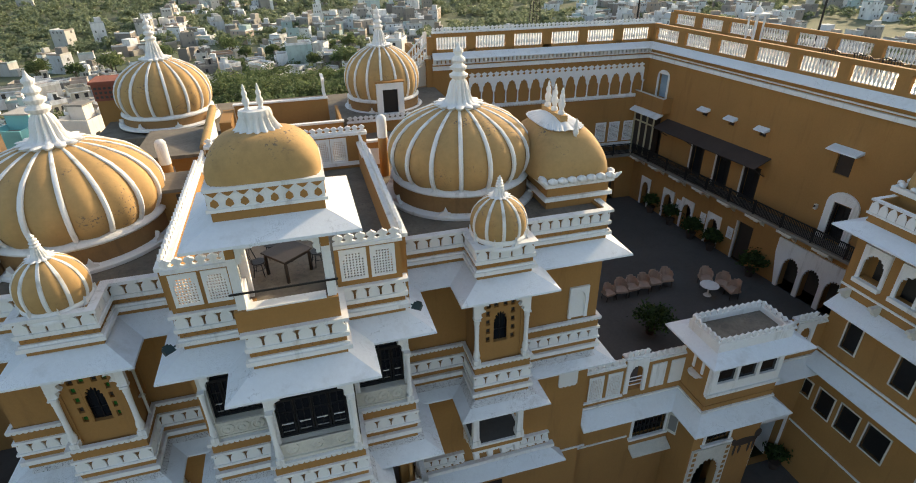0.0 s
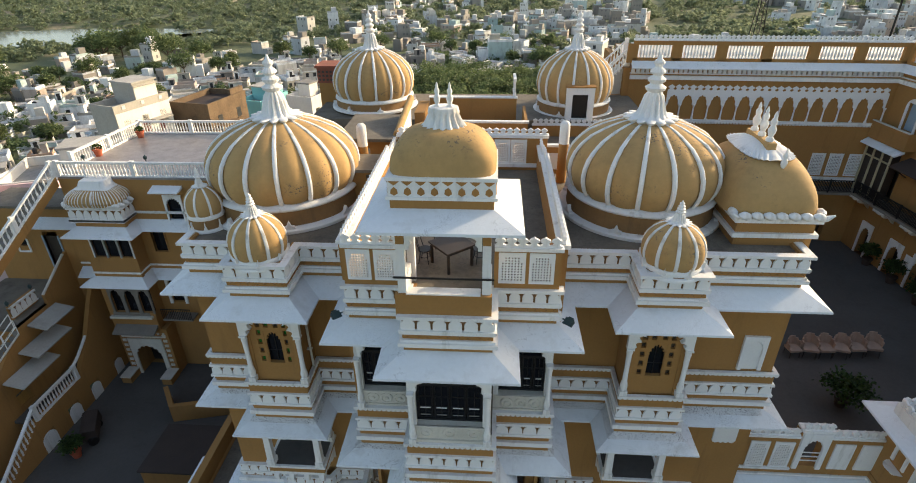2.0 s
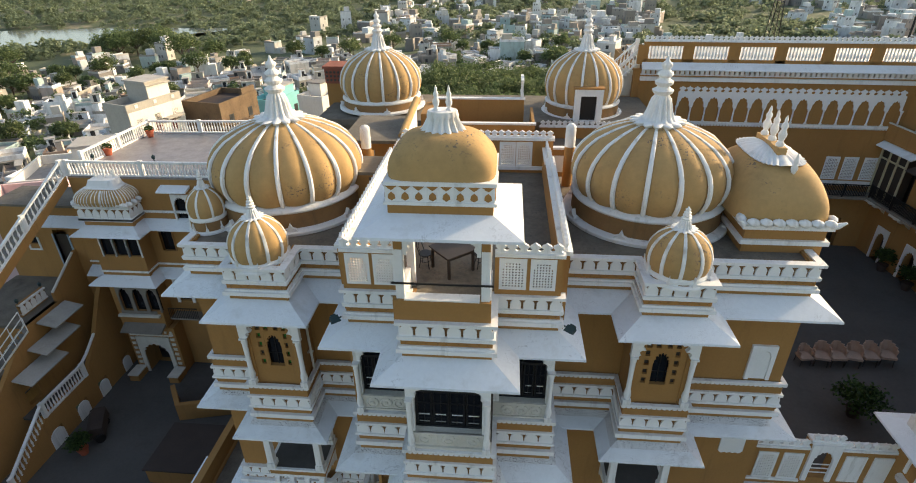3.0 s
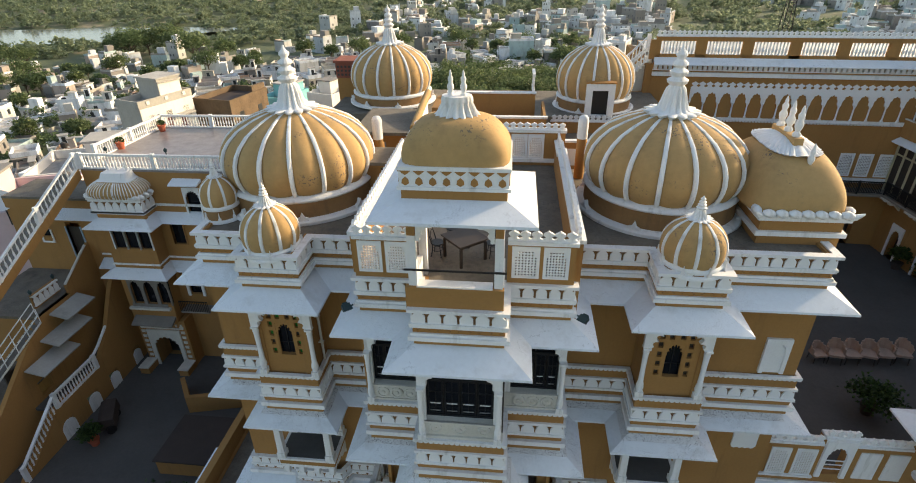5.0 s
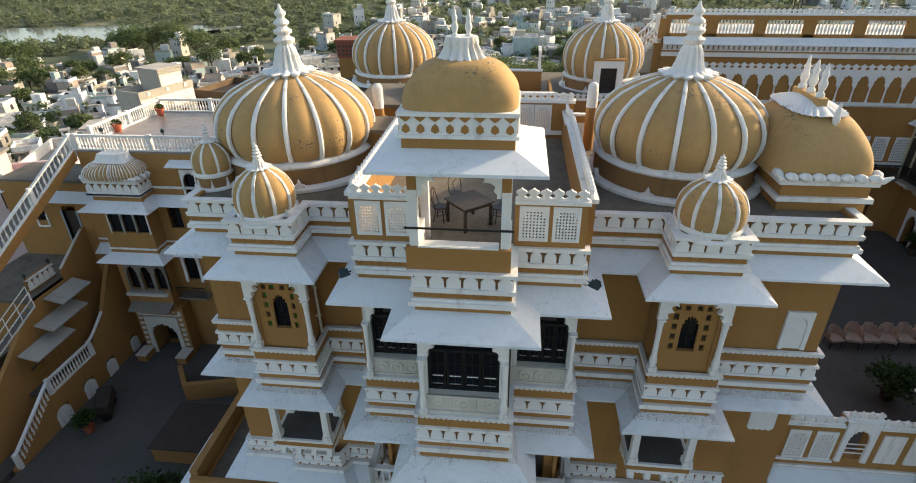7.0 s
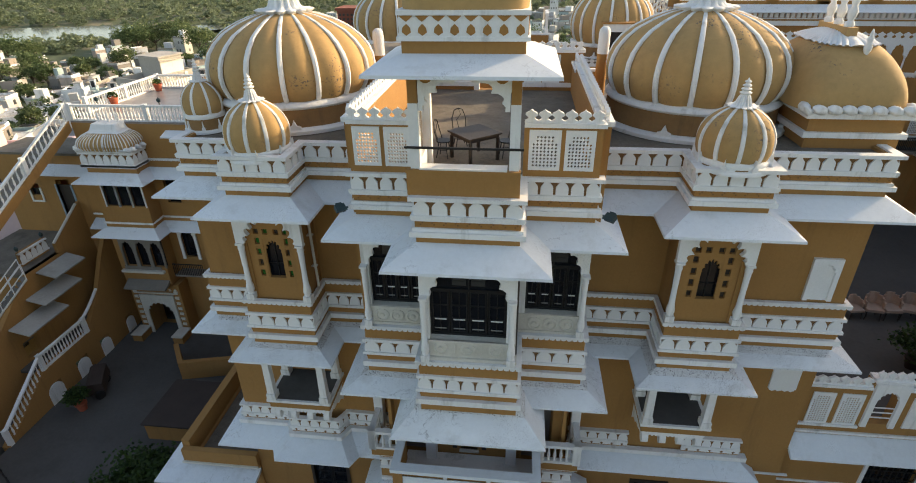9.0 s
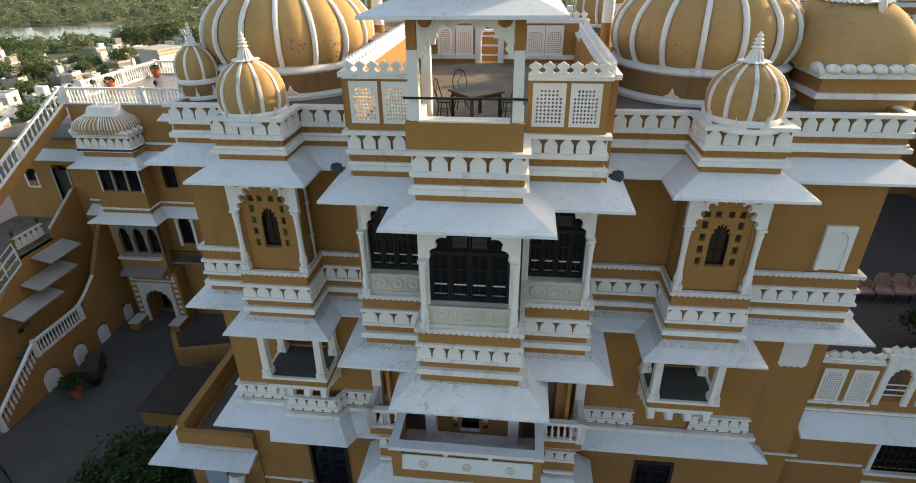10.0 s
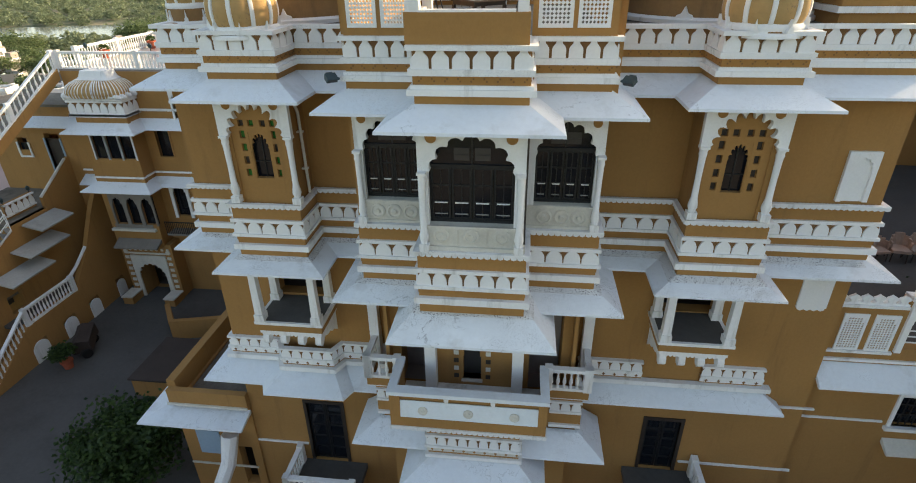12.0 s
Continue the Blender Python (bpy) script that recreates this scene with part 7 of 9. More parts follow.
for x, y, z in ((-26.1, 16.3, TF + 0.1), (-25.5, 20.4, TF + 0.1)):
    pot = thing("plant_pot", x, y, z, "terracotta pot with a low leafy plant on the terrace", "plant pot", "terrace pots")
    part("pot", lathe([(0.2, 0), (0.28, 0.4), (0.32, 0.42), (0.32, 0.5), (0.26, 0.5), (0.25, 0.44)], 16, None, (x, y, z)), TERRACOTTA, pot, "", True)
    bm = new_bm()
    r = random.Random(int(x * 10))
    for i in range(90):
        a, e = r.uniform(0, 6.28), r.uniform(0.1, 1.2)
        c = Vector((x + 0.3 * math.cos(a) * math.cos(e), y + 0.3 * math.sin(a) * math.cos(e), z + 0.5 + 0.3 * math.sin(e)))
        u = Vector((r.uniform(-1, 1), r.uniform(-1, 1), r.uniform(-1, 1))).normalized() * 0.09
        v = u.orthogonal().normalized() * 0.05
        bm.faces.new([bm.verts.new(c + k) for k in (-u, v, u, -v)])
    part("leaves", bm, LEAF, pot)
for x in (-24.3, -20.3, -16.3, -12.3):
    lp = thing("rail_lamp", x, 12.62, TF + 1.05, "small dark lamp on the terrace rail", "lamp", "rail lamps")
    part("lamp_body", lathe([(0.03, 0), (0.03, 0.12), (0.1, 0.16), (0.12, 0.3), (0.05, 0.38), (0.01, 0.42)], 8, None, (x, 12.62, TF + 1.09)), LAMPGREY, lp)

OX0, OX1, OY = -25.2, -22.0, 11.2
ORIEL_ROOF = [(0.97, 0.0), (1.0, 0.12), (1.01, 0.28), (0.98, 0.45), (0.91, 0.62), (0.8, 0.76), (0.66, 0.86), (0.5, 0.9)]


def rim(th, p=5):
    """A point on a rounded unit rectangle."""
    c, q = math.cos(th), math.sin(th)
    return 0.5 * math.copysign(abs(c) ** (2 / p), c), 0.5 * math.copysign(abs(q) ** (2 / p), q)


def ring_solid(prof, w, d, p=5, seg=64):
    """A roof or block of rounded rectangular plan, its outline drawn in or out with height."""
    bm = new_bm()
    rings = [[bm.verts.new((w * a * rim(2 * math.pi * k / seg, p)[0], d * a * rim(2 * math.pi * k / seg, p)[1], z)) for k in range(seg)] for a, z in prof]
    for lo, hi in zip(rings, rings[1:]):
        for k in range(seg):
            e = (k + 1) % seg
            bm.faces.new((lo[k], lo[e], hi[e], hi[k]))
    bm.faces.new(rings[-1])
    bm.faces.new(rings[0][::-1])
    return bm


OR = [(OX0, 12.4), (OX0, OY), (OX1, OY), (OX1, 12.4)]
og = thing("gate_oriel", -23.6, 11.8, -3, "ochre gate oriel with a ribbed roof and three eaves", "oriel", "", "structure")
part("body", wall_with_holes(OX0, OX1, 0.9, 9.1, [(OX0 + 0.55 + i * 0.9, OX0 + 1.35 + i * 0.9, 6.6, 8.0) for i in range(3)] + [(OX0 + 0.5 + i * 0.98, OX0 + 1.3 + i * 0.98, 2.35, 4.2) for i in range(3)], OY, 0.25), OCHRE, og)
part("side", boxes((OX0, OX0 + 0.25, OY + 0.25, 12.4, 0.9, 9.1), (OX1 - 0.25, OX1, OY + 0.25, 12.4, 0.9, 9.1)), OCHRE, og)
part("floor", boxes((OX0, OX1, OY + 0.25, 12.4, 0.8, 0.92), (OX0, OX1, OY + 0.25, 12.4, 9.0, 9.1)), OCHRE, og)
for i in range(3):
    x0 = OX0 + 0.55 + i * 0.9
    part("window_frame", boxes((x0 - 0.08, x0, OY - 0.06, OY + 0.1, 6.55, 8.05), (x0 + 0.8, x0 + 0.88, OY - 0.06, OY + 0.1, 6.55, 8.05)), WHITE, og)
    part("pane", boxes((x0, x0 + 0.8, OY + 0.15, OY + 0.17, 6.6, 8.0)), PANE, og)
part("arch_panel", boxes((OX0 + 0.3, OX1 - 0.3, OY - 0.05, OY, 2.1, 2.35)), GREYSTONE, og)
for i in range(3):
    part("arch", slab(arch_front(0.98, 2.15, 0.74, 1.1, 1.85, 5), 0.1, facing(OX0 + 0.9 + i * 0.98, OY - 0.08, 2.3)), GREYSTONE, og)
    part("pane", boxes((OX0 + 0.5 + i * 0.98, OX0 + 1.3 + i * 0.98, OY + 0.2, OY + 0.22, 2.35, 4.2)), PANE, og)
LONG_TOP = [(TL - 4.2, 12.4), (OX0, 12.4), (OX0, OY), (OX1, OY), (OX1, 12.4), (-16.5, 12.4)]
LONG = [(TL - 0.6, 12.4)] + LONG_TOP[1:]
part("eave", slab_eave(LONG_TOP, 8.75, 8.3, 0.75), EAVE, og)
part("eave", slab_eave(LONG, 5.15, 4.75, 0.75), EAVE, og)
part("string", band(LONG, 5.4, 5.5, 0.08), WHITE, og)
part("eave", slab_eave([(OX0 + 0.2, OY), (OX1, OY)], 1.35, 1.0, 0.7), GREYSTONE, og)
part("sill", boxes((OX0 + 0.1, OX1 - 0.1, OY - 0.25, OY, 1.95, 2.1)), OLDWHITE, og)
part("frieze", band(OR, 9.1, 10.2, 0.1, -0.3), OCHRE, og)
part("moulding", band(OR, 9.1, 9.22, 0.2), WHITE, og)
part("moulding", band(OR, 10.05, 10.2, 0.22), WHITE, og)
pierced(og, offset(OR, 0.1), 9.25, 9.95, 0.5, True)
for a, b, l, deg in segments(offset(OR, 0.22)):
    n = max(2, int(l / 0.4))
    for i in range(n):
        t = (i + 0.5) / n
        piece("petal", petal, og, pose(a[0] + (b[0] - a[0]) * t, a[1] + (b[1] - a[1]) * t, 10.15))
part("vault", moved(ring_solid(ORIEL_ROOF, 3.5, 2.9), -23.6, 12.2, 10.2), DOME, og, "", True)
outline = [rim(2 * math.pi * k / 720) for k in range(721)]
walked, stops = 0.0, []
for p, q in zip(outline, outline[1:]):
    walked += math.hypot(3.5 * (q[0] - p[0]), 2.9 * (q[1] - p[1]))
    if walked >= 0.2 * (len(stops) + 0.5):
        stops.append(q)
for p, q in stops:
    part("vault_rib", tube([(-23.6 + 3.54 * a * p, 12.2 + 2.94 * a * q, 10.2 + z) for a, z in ORIEL_ROOF[:-1]], 0.028, 5), WHITE, og)
part("ridge_block", moved(ring_solid([(1.12, 0), (1.16, 0.05), (1.02, 0.1), (0.94, 0.2), (0.82, 0.46), (0.8, 0.5), (0.7, 0.52)], 2.0, 1.5, 10), -23.6, 12.2, 11.05), WHITE, og)
for x in (-24.2, -23.6, -23.0):
    piece("finial", fm, og, pose(x, 12.2, 11.55))
scallops(og, [(OX1, 12.4), (-17.5, 12.4)], 9.25, 0.1)
scallops(og, offset(OR, 0.1), 9.2, 0.1)
# portal below the oriel
po = thing("gate_portal", -23.4, OY, GROUND_L, "gate portal with white bands and stone benches", "gateway", "", "structure")
part("surround", wall_with_holes(-25.2, -21.6, GROUND_L, 0.9, [(-24.4, -22.4, GROUND_L, -0.5)], OY + 0.1, 1.1), OCHRE, po)
part("arch", slab(arch_front(2.5, 3.1, 1.9, 1.6, 2.5, 7), 0.1, facing(-23.4, OY, GROUND_L)), OLDWHITE, po)
bm = new_bm()
for sx in (-1, 1):
    for k in range(8):
        box(bm, -23.4 + sx * 1.5 - 0.14, -23.4 + sx * 1.5 + 0.14, OY + 0.04, OY + 0.1, GROUND_L + 0.3 + k * 0.42, GROUND_L + 0.5 + k * 0.42)
for k in range(9):
    box(bm, -25.0 + k * 0.38, -24.85 + k * 0.38, OY + 0.04, OY + 0.1, 0.45, 0.6)
box(bm, -25.0, -21.8, OY + 0.03, OY + 0.1, 0.2, 0.3)
part("painted_blocks", bm, OLDWHITE, po)
for sx in (-1, 1):
    part("bench", boxes((-23.4 + sx * 1.5 - 0.35, -23.4 + sx * 1.5 + 0.35, OY - 1.1, OY, GROUND_L, GROUND_L + 0.5)), OCHRE, po)
    part("bench_top", boxes((-23.4 + sx * 1.5 - 0.4, -23.4 + sx * 1.5 + 0.4, OY - 1.15, OY, GROUND_L + 0.5, GROUND_L + 0.58)), OLDWHITE, po)
cw = thing("cusped_window", -20.7, 12.35, 2.5, "white cusped window over a small dark balcony", "window", "", "structure")
part("arch", slab(arch_front(1.3, 2.6, 0.9, 1.5, 2.2, 7), 0.1, facing(-20.7, 12.3, 2.4)), WHITE, cw)
part("pane", boxes((-21.2, -20.2, 12.6, 12.62, 2.5, 4.7)), PANE, cw)
part("balcony_slab", boxes((-21.7, -19.6, 11.5, 12.4, 1.5, 1.62)), GREYSTONE, cw)
part("balcony_rail", boxes((-21.7, -19.6, 11.5, 11.54, 2.4, 2.46), *[(-21.7 + i * 0.13, -21.67 + i * 0.13, 11.5, 11.53, 1.62, 2.4) for i in range(17)]), IRON, cw)
for n, (x0, x1, z0, z1) in enumerate(((-21.3, -20.4, 6.4, 8.1), (-19.65, -18.65, 8.55, 10.3))):
    w = thing("shuttered_window", (x0 + x1) / 2, 12.4, z0, "dark window in the terrace house wall", "window", "terrace house windows", "structure")
    part("pane", boxes((x0, x1, 12.6, 12.63, z0, z1)), PANE, w)
    part("window_frame", boxes((x0 - 0.08, x0, 12.34, 12.5, z0, z1 + 0.08), (x1, x1 + 0.08, 12.34, 12.5, z0, z1 + 0.08), (x0, x1, 12.34, 12.5, z1, z1 + 0.08)), WHITE if n else OCHRE, w)
    if n:
        part("hood", slab_eave([(x0 - 0.55, 12.4), (x1 + 0.35, 12.4)], z1 + 0.75, z1 + 0.55, 0.7), EAVE, w)
        part("arch", slab(arch_front(1.2, 1.95, 0.96, 1.2, 1.75, 9, 0.18), 0.08, facing(-19.15, 12.3, 8.5)), WHITE, w)

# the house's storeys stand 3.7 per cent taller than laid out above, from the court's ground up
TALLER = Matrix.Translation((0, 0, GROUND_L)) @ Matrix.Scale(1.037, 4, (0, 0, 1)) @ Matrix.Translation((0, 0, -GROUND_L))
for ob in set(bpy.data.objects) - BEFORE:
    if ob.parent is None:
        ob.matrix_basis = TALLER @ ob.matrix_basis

# long stair with balustrade down from the terrace corner
ds = thing("terrace_stair", TL, 8, 9, "ochre stair flank with a white sloping baluster rail", "stair", "", "structure")
SA, SB, SZ0, SZ1 = Vector((-26.45, 12.35)), Vector((-29.85, -0.3)), 12.05, 2.75
side_v = (SB - SA).orthogonal().normalized() * 0.14
bm = new_bm()
vs = [bm.verts.new((p.x + side_v.x * k, p.y + side_v.y * k, z + dz)) for k in (-1, 1) for p, z, dz in ((SA, SZ0, 0.0), (SB, SZ1, 0.0), (SB, SZ1, -0.6), (SA, SZ0, -0.6))]
for f in ((0, 1, 2, 3), (7, 6, 5, 4), (0, 4, 5, 1), (1, 5, 6, 2), (2, 6, 7, 3), (3, 7, 4, 0)):
    bm.faces.new([vs[i] for i in f])
part("flank", bm, OCHRE, ds)
for i in range(40):
    p = SA + (SB - SA) * (i + 0.5) / 40
    z = SZ0 + (SZ1 - SZ0) * (i + 1) / 40
    part("step", box(new_bm(), -0.2, 0.2, -1.5, -0.15, z - 0.5, z - 0.1, pose(p.x, p.y, 0, 0, 0, math.degrees(math.atan2(SB.y - SA.y, SB.x - SA.x)))), GREYSTONE, ds)
balustrade(ds, tuple(SA), tuple(SB), SZ0, SZ0 + 1.0, SZ1, pitch=0.3, posts=3.3)
# stepped side building: lower platform, slabs, arches
LXW = -26.2
PF = -0.62
sd = new_bm()
AR = [(3.8, 4.9), (6.2, 7.2), (8.4, 9.3), (11.0, 11.8)]
ms = facing(LXW, 0, 0, 90)
wall_with_holes(4.1, 12.4, GROUND_L - 1, PF, [(a, b, GROUND_L, -1.75) for a, b in AR[1:]] + [(4.1, 4.9, GROUND_L, -1.75)], 0, 0.5, sd, ms)
slab([(0.6, GROUND_L - 0.5), (4.1, GROUND_L - 0.5), (4.1, PF), (0.6, -3.0)], 0.5, ms, sd)
slab([(7.9, PF), (12.4, PF), (12.4, 5.2), (11.0, 3.4), (9.6, 1.3), (8.2, -0.2)], 0.3, ms, sd)
structure("wall_side_platform", sd, OCHRE, "ochre retaining wall with white arched recesses", "wall")
structure("floor_side_platform", boxes((-27.7, LXW - 0.45, 4.1, 12.4, PF - 0.2, PF - 0.02), (-30, -26.7, -12, 4.0, GROUND_L - 0.4, GROUND_L + 0.05)), PAVING, "small paved side platform", "floor")
for n, (a, b) in enumerate(AR):
    ra = thing("arched_recess", LXW, (a + b) / 2, GROUND_L, "white-lined arched recess in the retaining wall", "arch", "court recesses", "structure")
    r = (b - a) / 2
    pts = [(-r, 0), (-r, 0.75)] + [(-r * math.cos(k * math.pi / 8), 0.75 + r * 0.9 * math.sin(k * math.pi / 8)) for k in range(1, 8)] + [(r, 0.75), (r, 0)]
    part("back", slab(pts, 0.06, ms @ pose((a + b) / 2, -0.05, GROUND_L)), WHITE, ra)
side = new_bm()
wall_with_holes(-12, 6.8, -3.0, 0.7, [(4.9, 5.9, -0.4, 0.7)], 0, 0.3, side, facing(-27.7, 0, 0, 90))
wall_with_holes(6.8, 12.4, -3.0, 4.3, [], 0, 0.3, side, facing(-27.7, 0, 0, 90))
slab([(2.2, 0.7), (6.8, 0.7), (6.8, 4.3)], 0.3, facing(-27.7, 0, 0, 90), side)
slab([(9.5, 4.3), (12.4, 4.3), (12.4, 6.65), (12.1, 6.5), (9.5, 4.95)], 0.2, facing(-27.7, 0, 0, 90), side)
box(side, -33, -28.0, 6.8, 7.1, -3, 4.1)
structure("wall_side_house", side, OCHRE, "ochre stepped side house beyond the platform", "wall")
structure("roof_side_house", boxes((-33, -27.72, 6.8, 12.4, 4.1, 4.3), (-36, -27.95, -12, 6.8, 0.4, 0.62)), ROOF, "grey stained flat roof of the side house", "roof")
sc = thing("side_terrace_fittings", -28.4, 12.4, 4.3, "dark door and small white window on the side terrace", "door", "", "structure")
part("door_leaf", boxes((-28.9, -27.9, 12.55, 12.6, 4.3, 7.7)), DARKWOOD, sc)
part("door_frame", boxes((-29.0, -28.9, 12.34, 12.6, 4.3, 7.8), (-27.9, -27.8, 12.34, 12.6, 4.3, 7.8)), BLUEPAINT, sc)
part("window_pane", boxes((-30.9, -30.2, 12.55, 12.6, 6.6, 7.4)), PANE, sc)
part("window_frame", boxes((-31.0, -30.9, 12.33, 12.5, 6.5, 7.5), (-30.2, -30.1, 12.33, 12.5, 6.5, 7.5), (-30.9, -30.2, 12.33, 12.5, 6.5, 6.6)), WHITE, sc)
part("wall_coping", tube([(-27.78, 9.5, 5.0), (-27.78, 12.1, 6.55)], 0.09, 6), OLDWHITE, sc)
structure("wall_side_room", boxes((-29.2, -29.1, 4.4, 6.4, -0.6, 1.6)), DARKIN, "dark sheet for shade in the side house room", "wall")
bl2 = thing("side_balustrade", LXW, 8, PF, "white rail of turned balusters above the court", "balustrade", "", "structure")
balustrade(bl2, (LXW - 0.1, 7.9), (LXW - 0.1, 4.3), PF, PF + 1.05, pitch=0.24, posts=3.6)
balustrade(bl2, (LXW - 0.1, 4.3), (LXW - 0.1, 0.8), PF, PF + 1.05, -3.0, pitch=0.26, posts=3.6)
part("sloping_coping", tube([(LXW - 0.1, 8.0, 0.45), (LXW - 0.1, 8.6, 0.75), (LXW - 0.1, 9.75, 1.55)], 0.1, 6), WHITE, bl2)
for n, (y0, y1, z) in enumerate(((7.4, 9.9, 3.95), (6.1, 9.1, 2.85), (4.4, 7.5, 1.9))):
    aw = thing("concrete_awning", -27.2, (y0 + y1) / 2, z, "tilted grey-white concrete slab awning", "awning", "slab awnings", "structure")
    bm = new_bm()
    box(bm, -1.25, 0.0, y0, y1, -0.05, 0.05, pose(-26.35, 0, z - 0.15, 0, 14, 0))
    part("slab", bm, CONCRETE, aw)
pr = thing("side_parapet", -28.7, 8.7, 4.3, "white pierced parapet with two small lamps", "parapet", "", "structure")
part("wall", boxes((-28.75, -28.6, 7.7, 9.8, 4.3, 5.25)), OCHRE, pr)
pierced(pr, [(-28.6, 7.7), (-28.6, 9.8)], 4.5, 5.15, 0.42)
for y in (7.8, 9.7):
    part("lamp", lathe([(0.03, 0), (0.03, 0.12), (0.1, 0.16), (0.12, 0.32), (0.05, 0.4), (0.01, 0.44)], 8, None, (-28.66, y, 5.22)), LAMPGREY, pr, "small dark lamp")
ist = thing("iron_stair", -28.2, 5.2, 1, "white-painted steel stair with pipe rails", "stair")
IA, IB = Vector((-27.5, 6.6, 4.35)), Vector((-29.9, 3.4, 0.75))
across = Vector((IB.y - IA.y, IA.x - IB.x, 0)).normalized() * 0.45
for k in (-1, 1):
    a, b = IA + across * k, IB + across * k
    part("stringer", tube([a, b], 0.06), OLDWHITE, ist)
    for nm, h, r in (("handrail", 1.0, 0.035), ("mid_rail", 0.5, 0.025)):
        part(nm, tube([a + Vector((0, 0, h)), b + Vector((0, 0, h))], r), WHITE, ist)
    for i in range(6):
        c = a + (b - a) * i / 5
        part("post", tube([c, c + Vector((0, 0, 1.0))], 0.025), WHITE, ist)
deg_i = math.degrees(math.atan2(IB.y - IA.y, IB.x - IA.x))
for i in range(16):
    c = IA + (IB - IA) * (i + 0.5) / 16
    part("tread", box(new_bm(), -0.13, 0.13, -0.43, 0.43, -0.02, 0.02, pose(c.x, c.y, c.z, 0, 0, deg_i)), GREYSTONE, ist)

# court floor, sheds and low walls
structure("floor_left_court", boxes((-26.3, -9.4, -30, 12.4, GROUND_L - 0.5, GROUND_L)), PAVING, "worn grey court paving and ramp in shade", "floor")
# Unseen paving, added so the panes mirror grey instead of grass.
structure("floor_front_court", boxes((-9.4, 11.4, -30, -2.9, GROUND_L - 0.5, GROUND_L)), PAVING, "unseen grey paving added for the front panes to reflect", "floor")
shd = thing("court_shed", -17.6, 4.6, GROUND_L, "low ochre shed with a dark flat sheet roof", "shed", "", "structure")
part("wall", boxes((-18.9, -15.4, 2.0, 2.3, GROUND_L, -1.9), (-18.9, -18.6, 2.3, 5.4, GROUND_L, -1.9), (-15.7, -15.4, 2.3, 5.4, GROUND_L, -1.9), (-18.6, -15.7, 5.1, 5.4, GROUND_L, -1.9)), OCHRE, shd)
part("roof_sheet", boxes((-19.0, -15.3, 1.9, 5.5, -1.9, -1.8)), RUST, shd)
lwall = thing("court_low_wall", -20, 8, GROUND_L, "angled low ochre garden wall in the court", "wall", "", "structure")
part("wall", band([(-20.9, 8.6), (-19.6, 6.9), (-15.0, 8.0)], GROUND_L, GROUND_L + 1.3, 0.15, -0.15), OCHRE, lwall)
annex = new_bm()
wall_with_holes(-12.5, XL, GROUND_L - 1, 2.0, [(-10.2, -9.6, -2.6, -0.4)], -2.9, 0.4, annex)
box(annex, -12.5, -12.1, -2.5, 4.5, GROUND_L - 1, 2.0)
structure("wall_annex", annex, OCHRE, "low ochre annex against the palace foot", "wall")
structure("roof_annex", boxes((-12.4, XL, -2.8, 4.5, 1.7, 1.95)), ROOF, "mossy grey annex roof", "roof")
ax = thing("annex_parapet", -11, -2.9, 2, "ochre parapet with a white moulding over a white eave", "parapet", "", "structure")
part("parapet", boxes((-12.55, XL, -3.05, -2.8, 1.9, 2.6), (-12.6, -12.25, -2.8, 4.5, 1.9, 2.9)), OCHRE, ax)
part("moulding", boxes((-12.6, XL, -3.12, -3.05, 1.88, 1.98)), OLDWHITE, ax)
part("eave", slab_eave([(-12.75, 0.5), (-12.75, -2.95), (XL, -2.95)], 1.7, 1.48, 0.85), EAVE, ax)
wp = thing("annex_panel", -11.4, -2.9, -0.8, "white plaster panel and curved stair flank on the annex", "panel", "", "structure")
part("panel", boxes((-11.9, -10.9, -2.95, -2.89, -0.9, 0.4)), BLUEPAINT, wp)
part("curved_flank", tube([(-10.2, -3.2, 0.6), (-10.3, -3.6, -0.6), (-10.8, -4.3, -2.0), (-11.5, -5.2, -3.0)], [0.35, 0.3, 0.3, 0.3], 8), WHITE, wp)
part("string", boxes((-12.5, -9.5, -2.95, -2.89, -1.6, -1.52)), OLDWHITE, wp)
fnc = thing("court_fence", -24.4, -1.5, GROUND_L, "low rusted iron railing beside the ramp", "fence")
for z in (0.3, 0.6, 0.9):
    part("bar", tube([(-25.6, -0.8, GROUND_L + z), (-23.2, -2.2, GROUND_L + z)], 0.03), IRON, fnc)
for i in range(5):
    t = i / 4
    part("post", tube([(-25.6 + 2.4 * t, -0.8 - 1.4 * t, GROUND_L), (-25.6 + 2.4 * t, -0.8 - 1.4 * t, GROUND_L + 1.0)], 0.03), IRON, fnc)
blk = thing("parked_cart", -24.3, 5.2, GROUND_L, "dark covered cart beside the wall", "cart")
part("cover", sweep([(-24.9, 6.4), (-23.9, 4.6)], [(-0.5, GROUND_L + 0.35), (0.5, GROUND_L + 0.35), (0.45, GROUND_L + 1.0), (0.2, GROUND_L + 1.15), (-0.45, GROUND_L + 1.05)]), RUST, blk)
for x, y in ((-24.7, 6.2), (-24.05, 4.85)):
    bm = lathe([(0.28, -0.5), (0.3, -0.46), (0.3, 0.46), (0.28, 0.5)], 14)
    bmesh.ops.transform(bm, matrix=pose(x, y, GROUND_L + 0.3, 90, 0, 60), verts=bm.verts)
    part("wheel", bm, IRON, blk)


